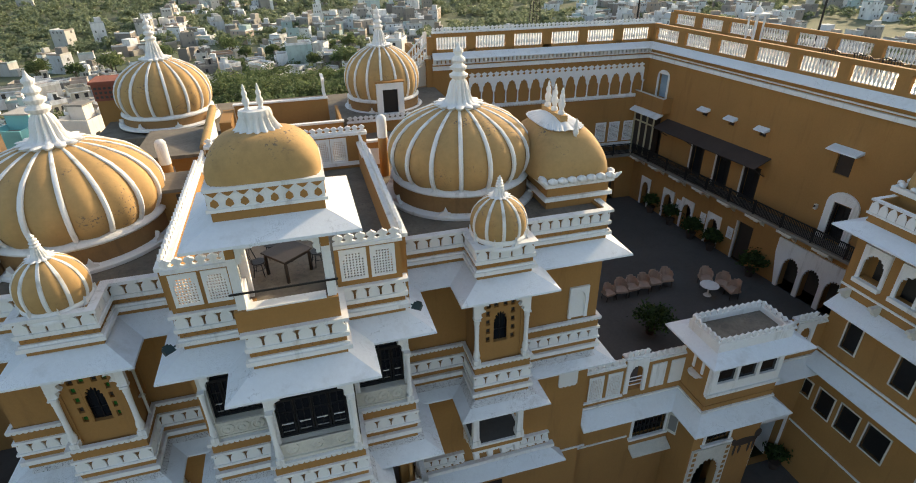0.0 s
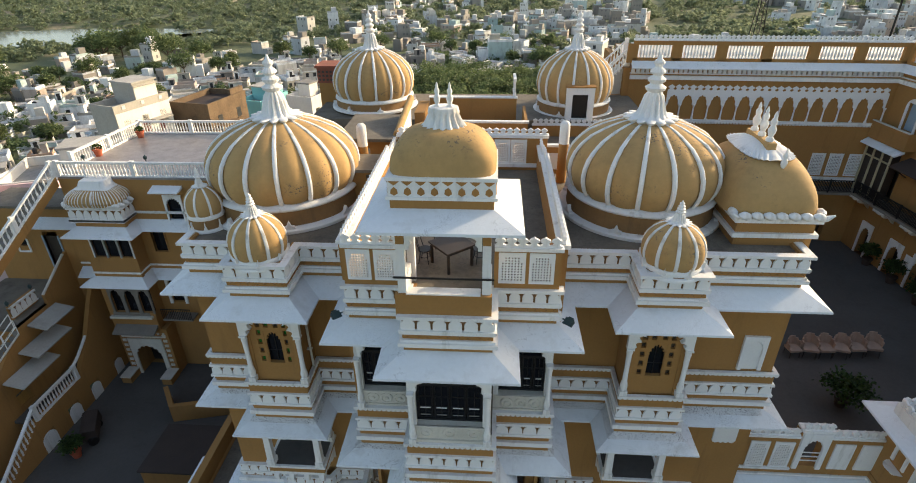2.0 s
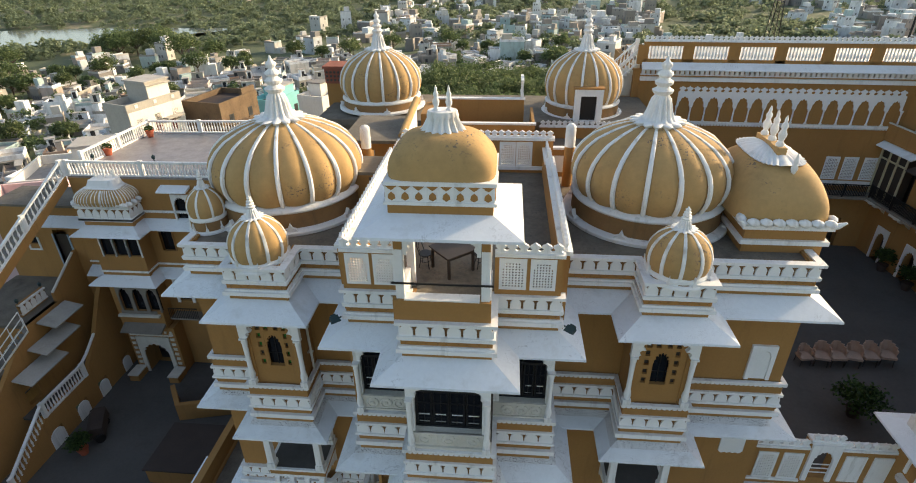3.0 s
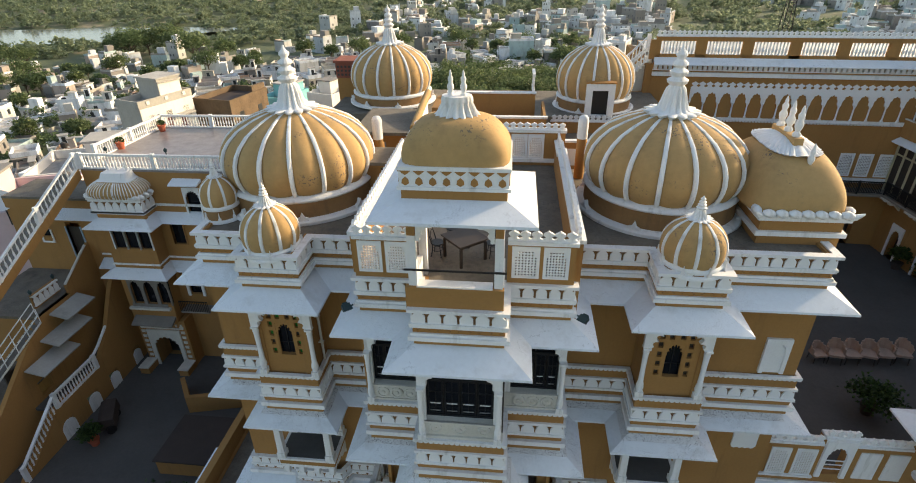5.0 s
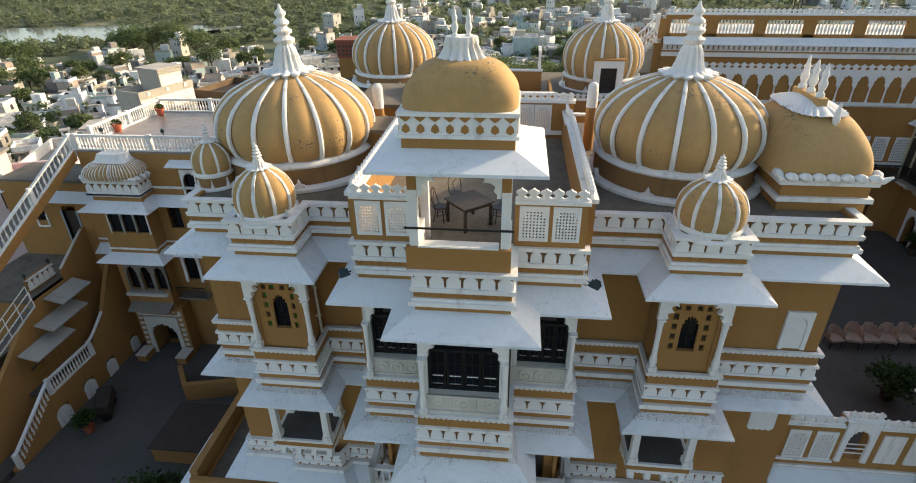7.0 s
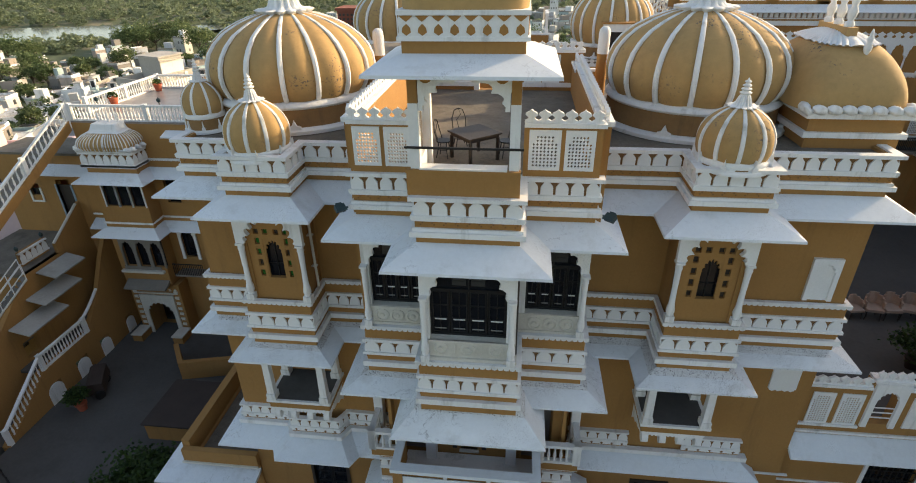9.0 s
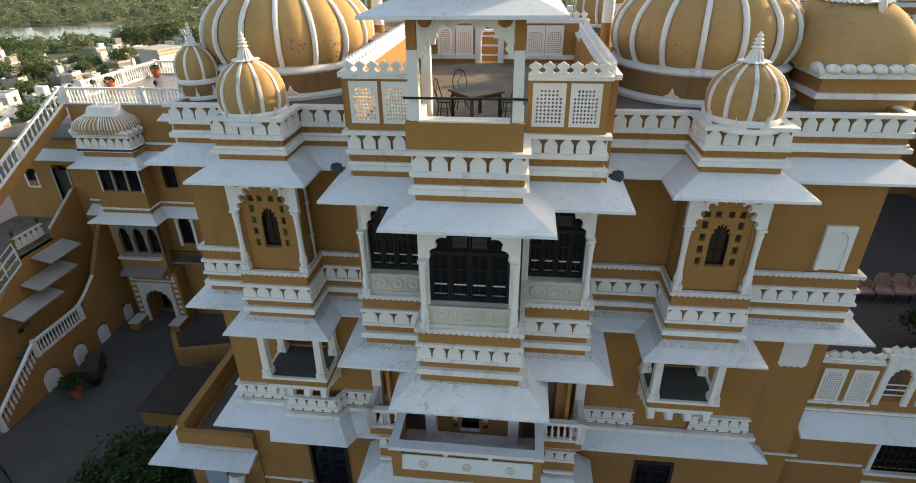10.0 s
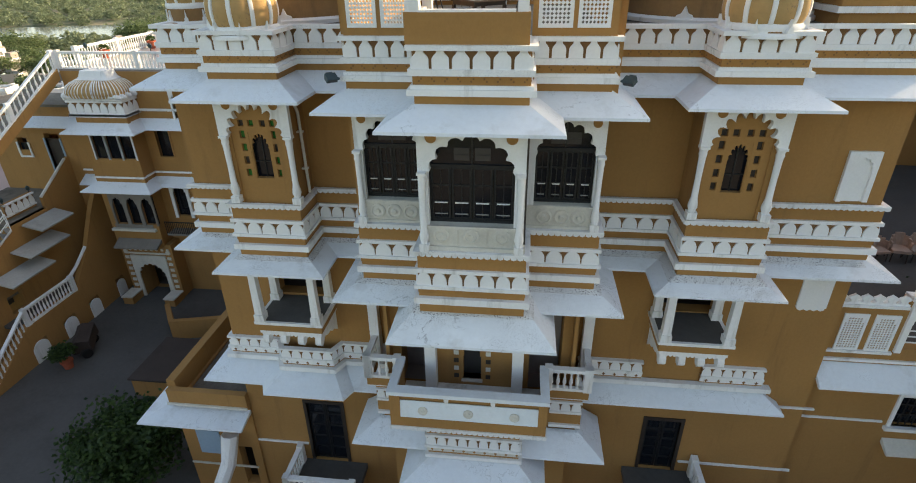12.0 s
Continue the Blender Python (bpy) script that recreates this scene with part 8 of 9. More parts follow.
# ---- land, lake and town ----
def land(x, y):
    """Height of the ground: the palace hill falls to a plain, with low rises far off."""
    dx = max(0.0, -30 - x, x - 36)
    dy = max(0.0, -30 - y, y - 24)
    r = math.hypot(dx, dy)
    k = min(1.0, r / 28)
    z = -3.7 - 11.3 * k * k * (3 - 2 * k)
    d = math.hypot(x, y)
    if d > 330:
        z += (d - 330) * 0.035 * (0.6 + 0.4 * math.sin(x * 0.006 + 1))
    u, w = (x + 262) * 0.96 + (y - 240) * 0.26, -(x + 262) * 0.26 + (y - 240) * 0.96
    q = min(1.0, max(0.0, 2.6 - 2 * math.hypot(u / 118, w / 40)))
    return z + 0.5 * noise.noise((x * 0.02, y * 0.02, 0.3)) * k - 1.6 * q


def land_mat():
    m, nt, bs = nodes_of("dry_grassland")
    v = coords(nt)
    a, b, c = noise_node(nt, v, 0.012, 6, 0.6), noise_node(nt, v, 0.09, 6, 0.65), noise_node(nt, v, 1.6, 5, 0.6)
    earth = ramp(nt, c, [(0.3, (0.22, 0.185, 0.13)), (0.7, (0.32, 0.27, 0.19))])
    grass = ramp(nt, c, [(0.3, (0.065, 0.085, 0.045)), (0.7, (0.115, 0.14, 0.07))])
    f = ramp(nt, mix(nt, 0.5, a, b), [(0.36, (0, 0, 0)), (0.46, (1, 1, 1))])
    nt.links.new(mix(nt, f, earth, grass), bs.inputs["Base Color"])
    bs.inputs["Roughness"].default_value = 0.95
    return m


xs = [-3000, -1800, -1100, -700, -480] + list(range(-380, 381, 16)) + [480, 700, 1100, 1800, 3000]
ys = [-1500, -800, -400, -200, -110] + list(range(-70, 520, 16)) + [560, 660, 900, 1300, 2000, 3400]
verts, faces = [], []
for y in ys:
    for x in xs:
        verts.append((x, y, land(x, y)))
W = len(xs)
for j in range(len(ys) - 1):
    for i in range(W - 1):
        faces.append((j * W + i, j * W + i + 1, (j + 1) * W + i + 1, (j + 1) * W + i))
gm = bpy.data.meshes.new("ground")
gm.from_pydata(verts, [], faces)
gm.materials.append(land_mat())
tagged(under(new("ground", gm), None), "dry plain with scrub, fields and bare earth", "ground", "", "structure")


def water_mat():
    m, nt, bs = nodes_of("lake_water")
    bs.inputs["Base Color"].default_value = (0.17, 0.19, 0.18, 1)
    bs.inputs["Roughness"].default_value = 0.12
    b = nt.nodes.new("ShaderNodeBump")
    b.inputs["Strength"].default_value, b.inputs["Distance"].default_value = 0.08, 0.1
    nt.links.new(noise_node(nt, coords(nt), 1.2, 3), b.inputs["Height"])
    nt.links.new(b.outputs[0], bs.inputs["Normal"])
    return m


bm = new_bm()
for cx, cy, ru, rw in ((-262, 240, 112, 36),):
    ring = []
    for i in range(72):
        a = 2 * math.pi * i / 72
        k = 1 + 0.1 * math.sin(3 * a + 1) + 0.07 * math.sin(7 * a) + 0.04 * math.sin(13 * a)
        u, w = ru * k * math.cos(a), rw * k * math.sin(a)
        ring.append(bm.verts.new((cx + u * 0.96 - w * 0.26, cy + u * 0.26 + w * 0.96, -14.7)))
    bm.faces.new(ring)
structure("water_lake", bm, water_mat(), "still grey-green lake beyond the town", "water")


BARK = surface("grey_brown_bark", (0.11, 0.085, 0.06), 0.3, (0.04, 0.03, 0.02), 0.4, 0.95, 2, 14, bump=0.5)


def crown_faces(r, center, rx, rz, clumps, per, leaf):
    """Leaf blades in uneven clumps inside a lumpy crown."""
    vs, fs = [], []
    for _ in range(clumps):
        d = Vector((r.gauss(0, 1), r.gauss(0, 1), r.gauss(0, 1))).normalized()
        if d.z < -0.35:
            d.z *= -0.6
        k = r.uniform(0.55, 1.0) * (0.85 + 0.3 * noise.noise(d * 1.7 + Vector((center[0], 0, 5))))
        c = Vector(center) + Vector((d.x * rx * k, d.y * rx * k, d.z * rz * k))
        cr = r.uniform(0.1, 0.2) * rx + 0.15
        for _ in range(per):
            p = c + Vector((r.gauss(0, 1), r.gauss(0, 1), r.gauss(0, 0.7))) * cr * 0.6
            u = Vector((r.uniform(-1, 1), r.uniform(-1, 1), r.uniform(-0.6, 0.6))).normalized() * leaf * r.uniform(0.6, 1.2)
            v = u.cross(Vector((r.uniform(-1, 1), r.uniform(-1, 1), r.uniform(0.2, 1)))).normalized() * leaf * 0.55
            n = len(vs)
            vs += [p - u, p + v, p + u, p - v]
            fs.append((n, n + 1, n + 2, n + 3))
    return vs, fs


def make_tree(seed, h, rx, rz, clumps=95, per=14, leaf=0.36):
    r = random.Random(seed)
    t = thing("tree", 0, 0, 0, "broad green tree with an uneven leafy crown", "tree", "town trees")
    top = h - rz
    bm = tube([(0, 0, -0.6), (0.1, 0, top * 0.5), (0.05, 0.1, top), (0, 0, top + rz * 0.5)], [0.07 * h * 0.6, 0.05 * h * 0.6, 0.04 * h * 0.6, 0.05], 7)
    for _ in range(6):
        a = r.uniform(0, 6.28)
        tube([(0.05, 0.05, top * r.uniform(0.6, 0.95)), (rx * 0.35 * math.cos(a), rx * 0.35 * math.sin(a), top + rz * 0.1), (rx * 0.7 * math.cos(a), rx * 0.7 * math.sin(a), top + rz * r.uniform(0.2, 0.6))], [0.12, 0.08, 0.03], 5, bm)
    part("trunk", bm, BARK, t)
    vs, fs = crown_faces(r, (0, 0, top + rz * 0.35), rx, rz, clumps, per, leaf)
    me = bpy.data.meshes.new("crown")
    me.from_pydata(vs, [], fs)
    me.materials.append(TREELEAF)
    under(new("crown", me), t)
    return t


def house_mat():
    m, nt, bs = nodes_of("town_plaster")
    info = nt.nodes.new("ShaderNodeObjectInfo")
    pal = ramp(nt, info.outputs["Random"], [(0.0, (0.78, 0.79, 0.80)), (0.26, (0.60, 0.59, 0.56)), (0.38, (0.46, 0.43, 0.36)), (0.5, (0.31, 0.29, 0.26)), (0.60, (0.70, 0.73, 0.77)), (0.72, (0.46, 0.38, 0.33)), (0.8, (0.24, 0.22, 0.20)),
                                            (0.87, (0.40, 0.52, 0.51)), (0.91, (0.66, 0.64, 0.58)), (0.97, (0.42, 0.28, 0.2))])
    pal.node.color_ramp.interpolation = "CONSTANT"
    v = coords(nt, (1, 1, 0.4))
    s = noise_node(nt, v, 0.6, 6, 0.7)
    col = mix(nt, ramp(nt, s, [(0.45, (0, 0, 0)), (0.75, (0.6, 0.6, 0.6))]), pal, (0.16, 0.14, 0.12))
    nt.links.new(col, bs.inputs["Base Color"])
    bs.inputs["Roughness"].default_value = 0.9
    return m


PLASTER = house_mat()
FLATROOF = surface("town_flat_roof", (0.44, 0.42, 0.39), 0.25, (0.12, 0.11, 0.1), 0.5, 0.95, 0.5, 4, per_object=0.5)
TANK = surface("black_water_tank", (0.02, 0.02, 0.022), 0.2, (0.1, 0.09, 0.08), 0.3, 0.6)
WINDARK = surface("town_window_dark", (0.03, 0.035, 0.04), 0.3, (0.02, 0.02, 0.02), 0.2, 0.4, per_object=0.5)


def coped(t, x0, x1, y0, y1, h, low=-2.5, rim=0.8):
    """A plastered block with its flat roof sunk behind a parapet."""
    part("wall", boxes((x0, x1, y0, y1, low, h)), PLASTER, t)
    part("roof", boxes((x0 + 0.15, x1 - 0.15, y0 + 0.15, y1 - 0.15, h, h + 0.05)), FLATROOF, t)
    part("parapet", boxes((x0 - 0.05, x1 + 0.05, y0 - 0.05, y0 + 0.12, h - 0.1, h + rim), (x0 - 0.05, x1 + 0.05, y1 - 0.12, y1 + 0.05, h - 0.1, h + rim), (x0 - 0.05, x0 + 0.12, y0 + 0.12, y1 - 0.12, h - 0.1, h + rim), (x1 - 0.12, x1 + 0.05, y0 + 0.12, y1 - 0.12, h - 0.1, h + rim)), PLASTER, t)


def town_house(seed, w, d, floors, wing=0.0):
    """A flat-roofed house: storeys with sunshades and windows, parapets, perhaps a lower wing, a roof room and tanks."""
    r = random.Random(seed)
    h = floors * 2.8
    t = thing("house", 0, 0, 0, "flat-roofed plastered town house with a parapet", "house", "town houses")
    coped(t, -w / 2, w / 2, -d / 2, d / 2, h, rim=r.uniform(0.4, 0.95))
    if wing:
        k = r.choice((-1, 1))
        x0, x1 = (w / 2, w / 2 + wing) if k > 0 else (-w / 2 - wing, -w / 2)
        y0 = r.uniform(-d * 0.7, -d * 0.2)
        coped(t, x0, x1, y0, y0 + d * 0.8, max(2.6, h - 2.8) + r.uniform(-0.4, 0.4), rim=0.5)
    if r.random() < 0.6:
        x0, y0 = r.choice((-1, 1)) * w * 0.24, r.choice((-0.45, 0.1)) * d
        sw, sd, sh = w * r.uniform(0.16, 0.24), d * r.uniform(0.25, 0.38), r.uniform(1.9, 2.6)
        hd = part("roof_room", boxes((x0 - sw, x0 + sw, y0, y0 + sd, h, h + sh)), PLASTER, t)
        part("roof_slab", boxes((x0 - sw - 0.2, x0 + sw + 0.2, y0 - 0.25, y0 + sd + 0.1, h + sh, h + sh + 0.12)), FLATROOF, hd)
        part("door", boxes((x0 - 0.4, x0 + 0.4, y0 - 0.05, y0 + 0.02, h + 0.05, h + 1.8)), WINDARK, hd)
    for f in range(floors):
        z = f * 2.8
        if r.random() < 0.4:
            part("sunshade", boxes((-w / 2 - 0.3, w / 2 + 0.3, -d / 2 - 0.6, -d / 2, z + 2.5, z + 2.6)), PLASTER, t)
        for i in range(2):
            x = -w / 2 + w * (i + r.uniform(0.3, 0.7)) / 2
            if r.random() < 0.8:
                part("window", boxes((x - 0.45, x + 0.45, -d / 2 - 0.04, -d / 2 + 0.02, z + 0.9, z + 2.1)), WINDARK, t)
        y = r.uniform(-d * 0.3, d * 0.3)
        part("window", boxes((w / 2 - 0.04, w / 2 + 0.04, y - 0.5, y + 0.5, z + 0.9, z + 2.1)), WINDARK, t)
    for i in range(r.choice((0, 0, 1, 2))):
        x, y = r.uniform(-w * 0.3, w * 0.3), r.uniform(-d * 0.35, 0)
        part("water_tank", lathe([(0.5, 0), (0.55, 0.1), (0.55, 0.9), (0.3, 1.1), (0.15, 1.15)], 10, None, (x, y, h + 0.06)), TANK, t)
    return t


rng = random.Random(11)
PROTOS = [town_house(i, *k) for i, k in enumerate(((4.4, 4.6, 1, 2.8), (5.6, 4.0, 1), (3.8, 5, 2, 2.6), (5.4, 4.4, 2), (3.6, 4.0, 2), (6, 5, 1, 3.0), (4.4, 5.2, 2), (6.4, 4.8, 2, 3.2), (3.2, 3.6, 1), (7.6, 3.6, 1), (8.5, 6.4, 3, 3.6)))]
TREES = [make_tree(i, h, rx, rz) for i, (h, rx, rz) in enumerate(((6, 3.0, 2.4), (8, 4.2, 3.2), (5.5, 3.4, 2.2), (10, 5.4, 4.2), (7, 3.0, 2.8)))]
used_h, used_t = set(), set()
SPOTS = []


def put(protos, used, i, m):
    if i not in used:
        used.add(i)
        protos[i].matrix_basis = m
        return protos[i]
    return copy_thing(protos[i], m)


def in_lake(x, y, grow=1.0):
    u = (x + 262) * 0.96 + (y - 240) * 0.26
    w = -(x + 262) * 0.26 + (y - 240) * 0.96
    return (u / (115 * grow)) ** 2 + (w / (36 * grow)) ** 2 < 1


def in_palace(x, y):
    return (-40 < x < 46 and y < 36) or (-56 < x < -38 and 46 < y < 70) or (-46 < x < -34 and 69 < y < 85) or (-44 < x < -28 and y < 24) or y < 10 and abs(x) < 48


def town_density(x, y):
    """How built-up a spot is: dense left of the palace and behind it, thinning into scrub."""
    d = math.hypot(x, y)
    k = 0.42 + 0.75 * noise.noise((x * 0.018, y * 0.018, 2.2))
    if x < -20:
        k += 0.35 * max(0.0, 1 - d / 160)
    if d > 235:
        k -= (d - 235) * 0.01
    if x < -120 and d > 178:
        k -= 0.35
    if x > 120:
        k -= (x - 120) * 0.006
    if in_lake(x, y, 1.25):
        k = -1
    if abs(x - 2) < 23 and 38 < y < 150:
        k = -1
    return k


def settle(count, tries, near, far, a0, a1, gap, dense):
    """Scatters houses over a sector of the plain."""
    made = 0
    for _ in range(tries):
        d = near + (far - near) * rng.random() ** 0.8
        a = radians(rng.uniform(a0, a1))
        x, y = d * math.sin(a), d * math.cos(a) - 4
        if in_palace(x, y) or in_lake(x, y, 1.3) or rng.random() > max(dense, town_density(x, y)):
            continue
        if dense > 0 and town_density(x, y) < -0.5:
            continue
        if any((x - p) ** 2 + (y - q) ** 2 < gap * gap for p, q in SPOTS):
            continue
        SPOTS.append((x, y))
        i = rng.randrange(len(PROTOS) - (1 if x < 0 else 0)) if rng.random() < 0.6 else rng.choice((0, 1, 5, 8, 9))
        base = 22 if x < 0 else -12
        put(PROTOS, used_h, i, pose(x, y, land(x, y) - (rng.uniform(0.3, 1.8) if x < -20 else 0.0), 0, 0, base + rng.choice((0, 0, -90, 180, 90)) + rng.uniform(-22, 22)))
        made += 1
        if made >= count:
            break


settle(250, 26000, 54, 190, -62, -12, 4.4, 0.8)
settle(105, 9000, 110, 225, -30, 44, 6.0, 0.35)

TSPOTS = []
for k in range(9000):
    d = 55 + 165 * (rng.random() ** 0.8)
    a = radians(rng.uniform(-66, 64))
    x, y = d * math.sin(a), d * math.cos(a) - 4
    if in_palace(x, y) or in_lake(x, y, 1.02) or any((x - p) ** 2 + (y - q) ** 2 < 5.6 ** 2 for p, q in SPOTS):
        continue
    if any((x - p) ** 2 + (y - q) ** 2 < 4.2 ** 2 for p, q in TSPOTS[-160:]) or rng.random() < (0.7 if x < -20 and d < 125 else 0.25) or (abs(x - 2) < 23 and y < 150):
        continue
    TSPOTS.append((x, y))
    put(TREES, used_t, rng.randrange(5), pose(x, y, land(x, y) - 1.2, 0, 0, rng.uniform(0, 360)))
    if len(TSPOTS) > 270:
        break
# tall trees on the near shore of the lake
for x, y in ((-164, 204), (-156, 199), (-149, 204), (-159, 210), (-141, 208), (-135, 202), (-150, 194), (-186, 172), (-174, 168), (-122, 190), (-112, 196)):
    k = rng.uniform(1.15, 1.5)
    put(TREES, used_t, rng.choice((1, 3, 3)), pose(x, y, land(x, y) - 2.6 * k, 0, 0, rng.uniform(0, 360)) @ Matrix.Diagonal((k, k, k, 1)))
# dense grove right behind the palace
for k in range(64):
    x, y = -21 + 45 * ((k * 0.618) % 1), 84 + 62 * (k + 0.5) / 64
    put(TREES, used_t, rng.choice((1, 3, 3)), pose(x, y, land(x, y) - 0.5, 0, 0, rng.uniform(0, 360)))


def far_mat():
    m, nt, bs = nodes_of("far_town_plaster")
    g = nt.nodes.new("ShaderNodeNewGeometry")
    pal = ramp(nt, g.outputs["Random Per Island"], [(0.0, (0.76, 0.77, 0.77)), (0.26, (0.52, 0.51, 0.48)), (0.42, (0.32, 0.30, 0.27)), (0.6, (0.52, 0.55, 0.58)), (0.74, (0.24, 0.22, 0.20)), (0.86, (0.40, 0.33, 0.28)), (0.93, (0.38, 0.50, 0.50))])
    pal.node.color_ramp.interpolation = "CONSTANT"
    s_ = noise_node(nt, coords(nt, (1, 1, 0.4)), 0.5, 5, 0.7)
    nt.links.new(mix(nt, ramp(nt, s_, [(0.45, (0, 0, 0)), (0.75, (0.5, 0.5, 0.5))]), pal, (0.18, 0.17, 0.15)), bs.inputs["Base Color"])
    bs.inputs["Roughness"].default_value = 0.9
    return m


# the far town: more houses than one could count
fv, ff, fi = [], [], []


def far_box(m, x0, x1, y0, y1, z0, z1, mat):
    n = len(fv)
    fv.extend(m @ Vector((x, y, z)) for x in (x0, x1) for y in (y0, y1) for z in (z0, z1))
    for f in ((0, 1, 3, 2), (4, 6, 7, 5), (0, 4, 5, 1), (2, 3, 7, 6), (1, 5, 7, 3)):
        ff.append(tuple(n + k for k in f))
        fi.append(mat)


made = 0
for _ in range(20000):
    d = 120 + 370 * rng.random() ** 1.1
    a = radians(rng.uniform(-50, 62))
    x, y = d * math.sin(a), d * math.cos(a)
    k = 0.3 + 0.9 * noise.noise((x * 0.013, y * 0.013, 5.1)) - (0.5 if x < -70 and d > 240 else 0) + (0.45 if d < 240 and x < -30 else 0.35 if d < 200 else 0)
    if abs(x - 2) < 25 and y < 152:
        continue
    if in_lake(x, y, 1.3) or in_palace(x, y) or rng.random() > k or any((x - p) ** 2 + (y - q) ** 2 < 30 for p, q in SPOTS):
        continue
    SPOTS.append((x, y))
    m = pose(x, y, land(x, y), 0, 0, rng.uniform(-35, 35))
    k = 0.68 if d < 250 else 1.0
    w, e, h = rng.uniform(1.8, 4.2) * k, rng.uniform(1.8, 3.8) * k, rng.choice((2.8, 3.2, 3.2, 5.4, 5.8, 8.2)) * (0.75 if d < 250 else 1.0)
    far_box(m, -w, w, -e, e, -3, h, 0)
    if rng.random() < 0.6:
        far_box(m, -w * 0.2, w * 0.8, -e * 0.2, e * 0.9, h, h + rng.uniform(1.5, 2.8), 0)
    if rng.random() < 0.5:
        far_box(m, w, w + rng.uniform(1.2, 2.6), -e * 0.9, e * 0.5, -3, h * rng.uniform(0.45, 0.8), 0)
    for x0, x1, y0, y1 in ((-w, w, -e, -e + 0.12), (-w, -w + 0.12, -e, e), (w - 0.12, w, -e, e)):
        far_box(m, x0, x1, y0, y1, h, h + 0.6, 0)
    for z in range(1, int(h), 3):
        for u in (-0.55, 0.0, 0.55):
            if rng.random() < 0.5:
                far_box(m, w * u - 0.28, w * u + 0.28, -e - 0.06, -e + 0.1, z + 0.2, z + 1.1, 1)
        u = rng.uniform(-0.5, 0.5) * e
        far_box(m, w - 0.1, w + 0.06, u - 0.45, u + 0.45, z, z + 1.1, 1)
        far_box(m, -w - 0.06, -w + 0.1, -u - 0.45, -u + 0.45, z, z + 1.1, 1)
    made += 1
    if made > 680:
        break
fm_ = bpy.data.meshes.new("far_town")
fm_.from_pydata(fv, [], ff)
fm_.materials.append(far_mat())
# Far windows greyed, so haze's lower contrast sits in their colour.
fm_.materials.append(surface("far_window_haze_grey", (0.13, 0.13, 0.13), 0.3, (0.05, 0.05, 0.05), 0.3, 0.5))
fm_.polygons.foreach_set("material_index", fi)
tagged(under(new("far_town", fm_), None), "pale flat-roofed houses of the far town among trees", "town", "", "stuff")
# scrub and woods of the plain; far out, haze is put into paler leaves
near_v, near_f, far_v, far_f = [], [], [], []
for k in range(9300):
    d = 58 + 560 * rng.random() ** 0.85
    a = radians(rng.uniform(-64, 64))
    x, y = d * math.sin(a), d * math.cos(a)
    if in_lake(x, y, 1.0) or in_palace(x, y) or (noise.noise((x * 0.011, y * 0.017, 7.7)) < -0.2 - (0.1 if d > 260 else 0) and not in_lake(x, y, 1.9)):
        continue
    near_house = min((x - p) ** 2 + (y - q) ** 2 for p, q in SPOTS)
    if near_house < (3.2 ** 2 if d < 230 else 5.5 ** 2):
        continue
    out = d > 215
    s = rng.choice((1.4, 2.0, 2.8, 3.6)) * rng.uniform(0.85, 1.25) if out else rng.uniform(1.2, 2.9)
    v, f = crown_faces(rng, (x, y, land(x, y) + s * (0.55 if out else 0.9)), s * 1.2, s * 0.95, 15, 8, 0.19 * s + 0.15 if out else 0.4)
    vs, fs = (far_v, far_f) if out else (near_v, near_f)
    n = len(vs)
    vs += v
    fs += [tuple(i + n for i in q) for q in f]
for name, vs, fs, leaf, label in (("scrub_woods", near_v, near_f, TREELEAF, "green scrub and small trees between the houses"), ("thorn_scrub", far_v, far_f, SCRUBLEAF, "far scrub with haze put into its pale leaf colour")):
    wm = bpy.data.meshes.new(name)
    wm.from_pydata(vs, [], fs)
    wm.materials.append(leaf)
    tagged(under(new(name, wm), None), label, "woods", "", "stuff")


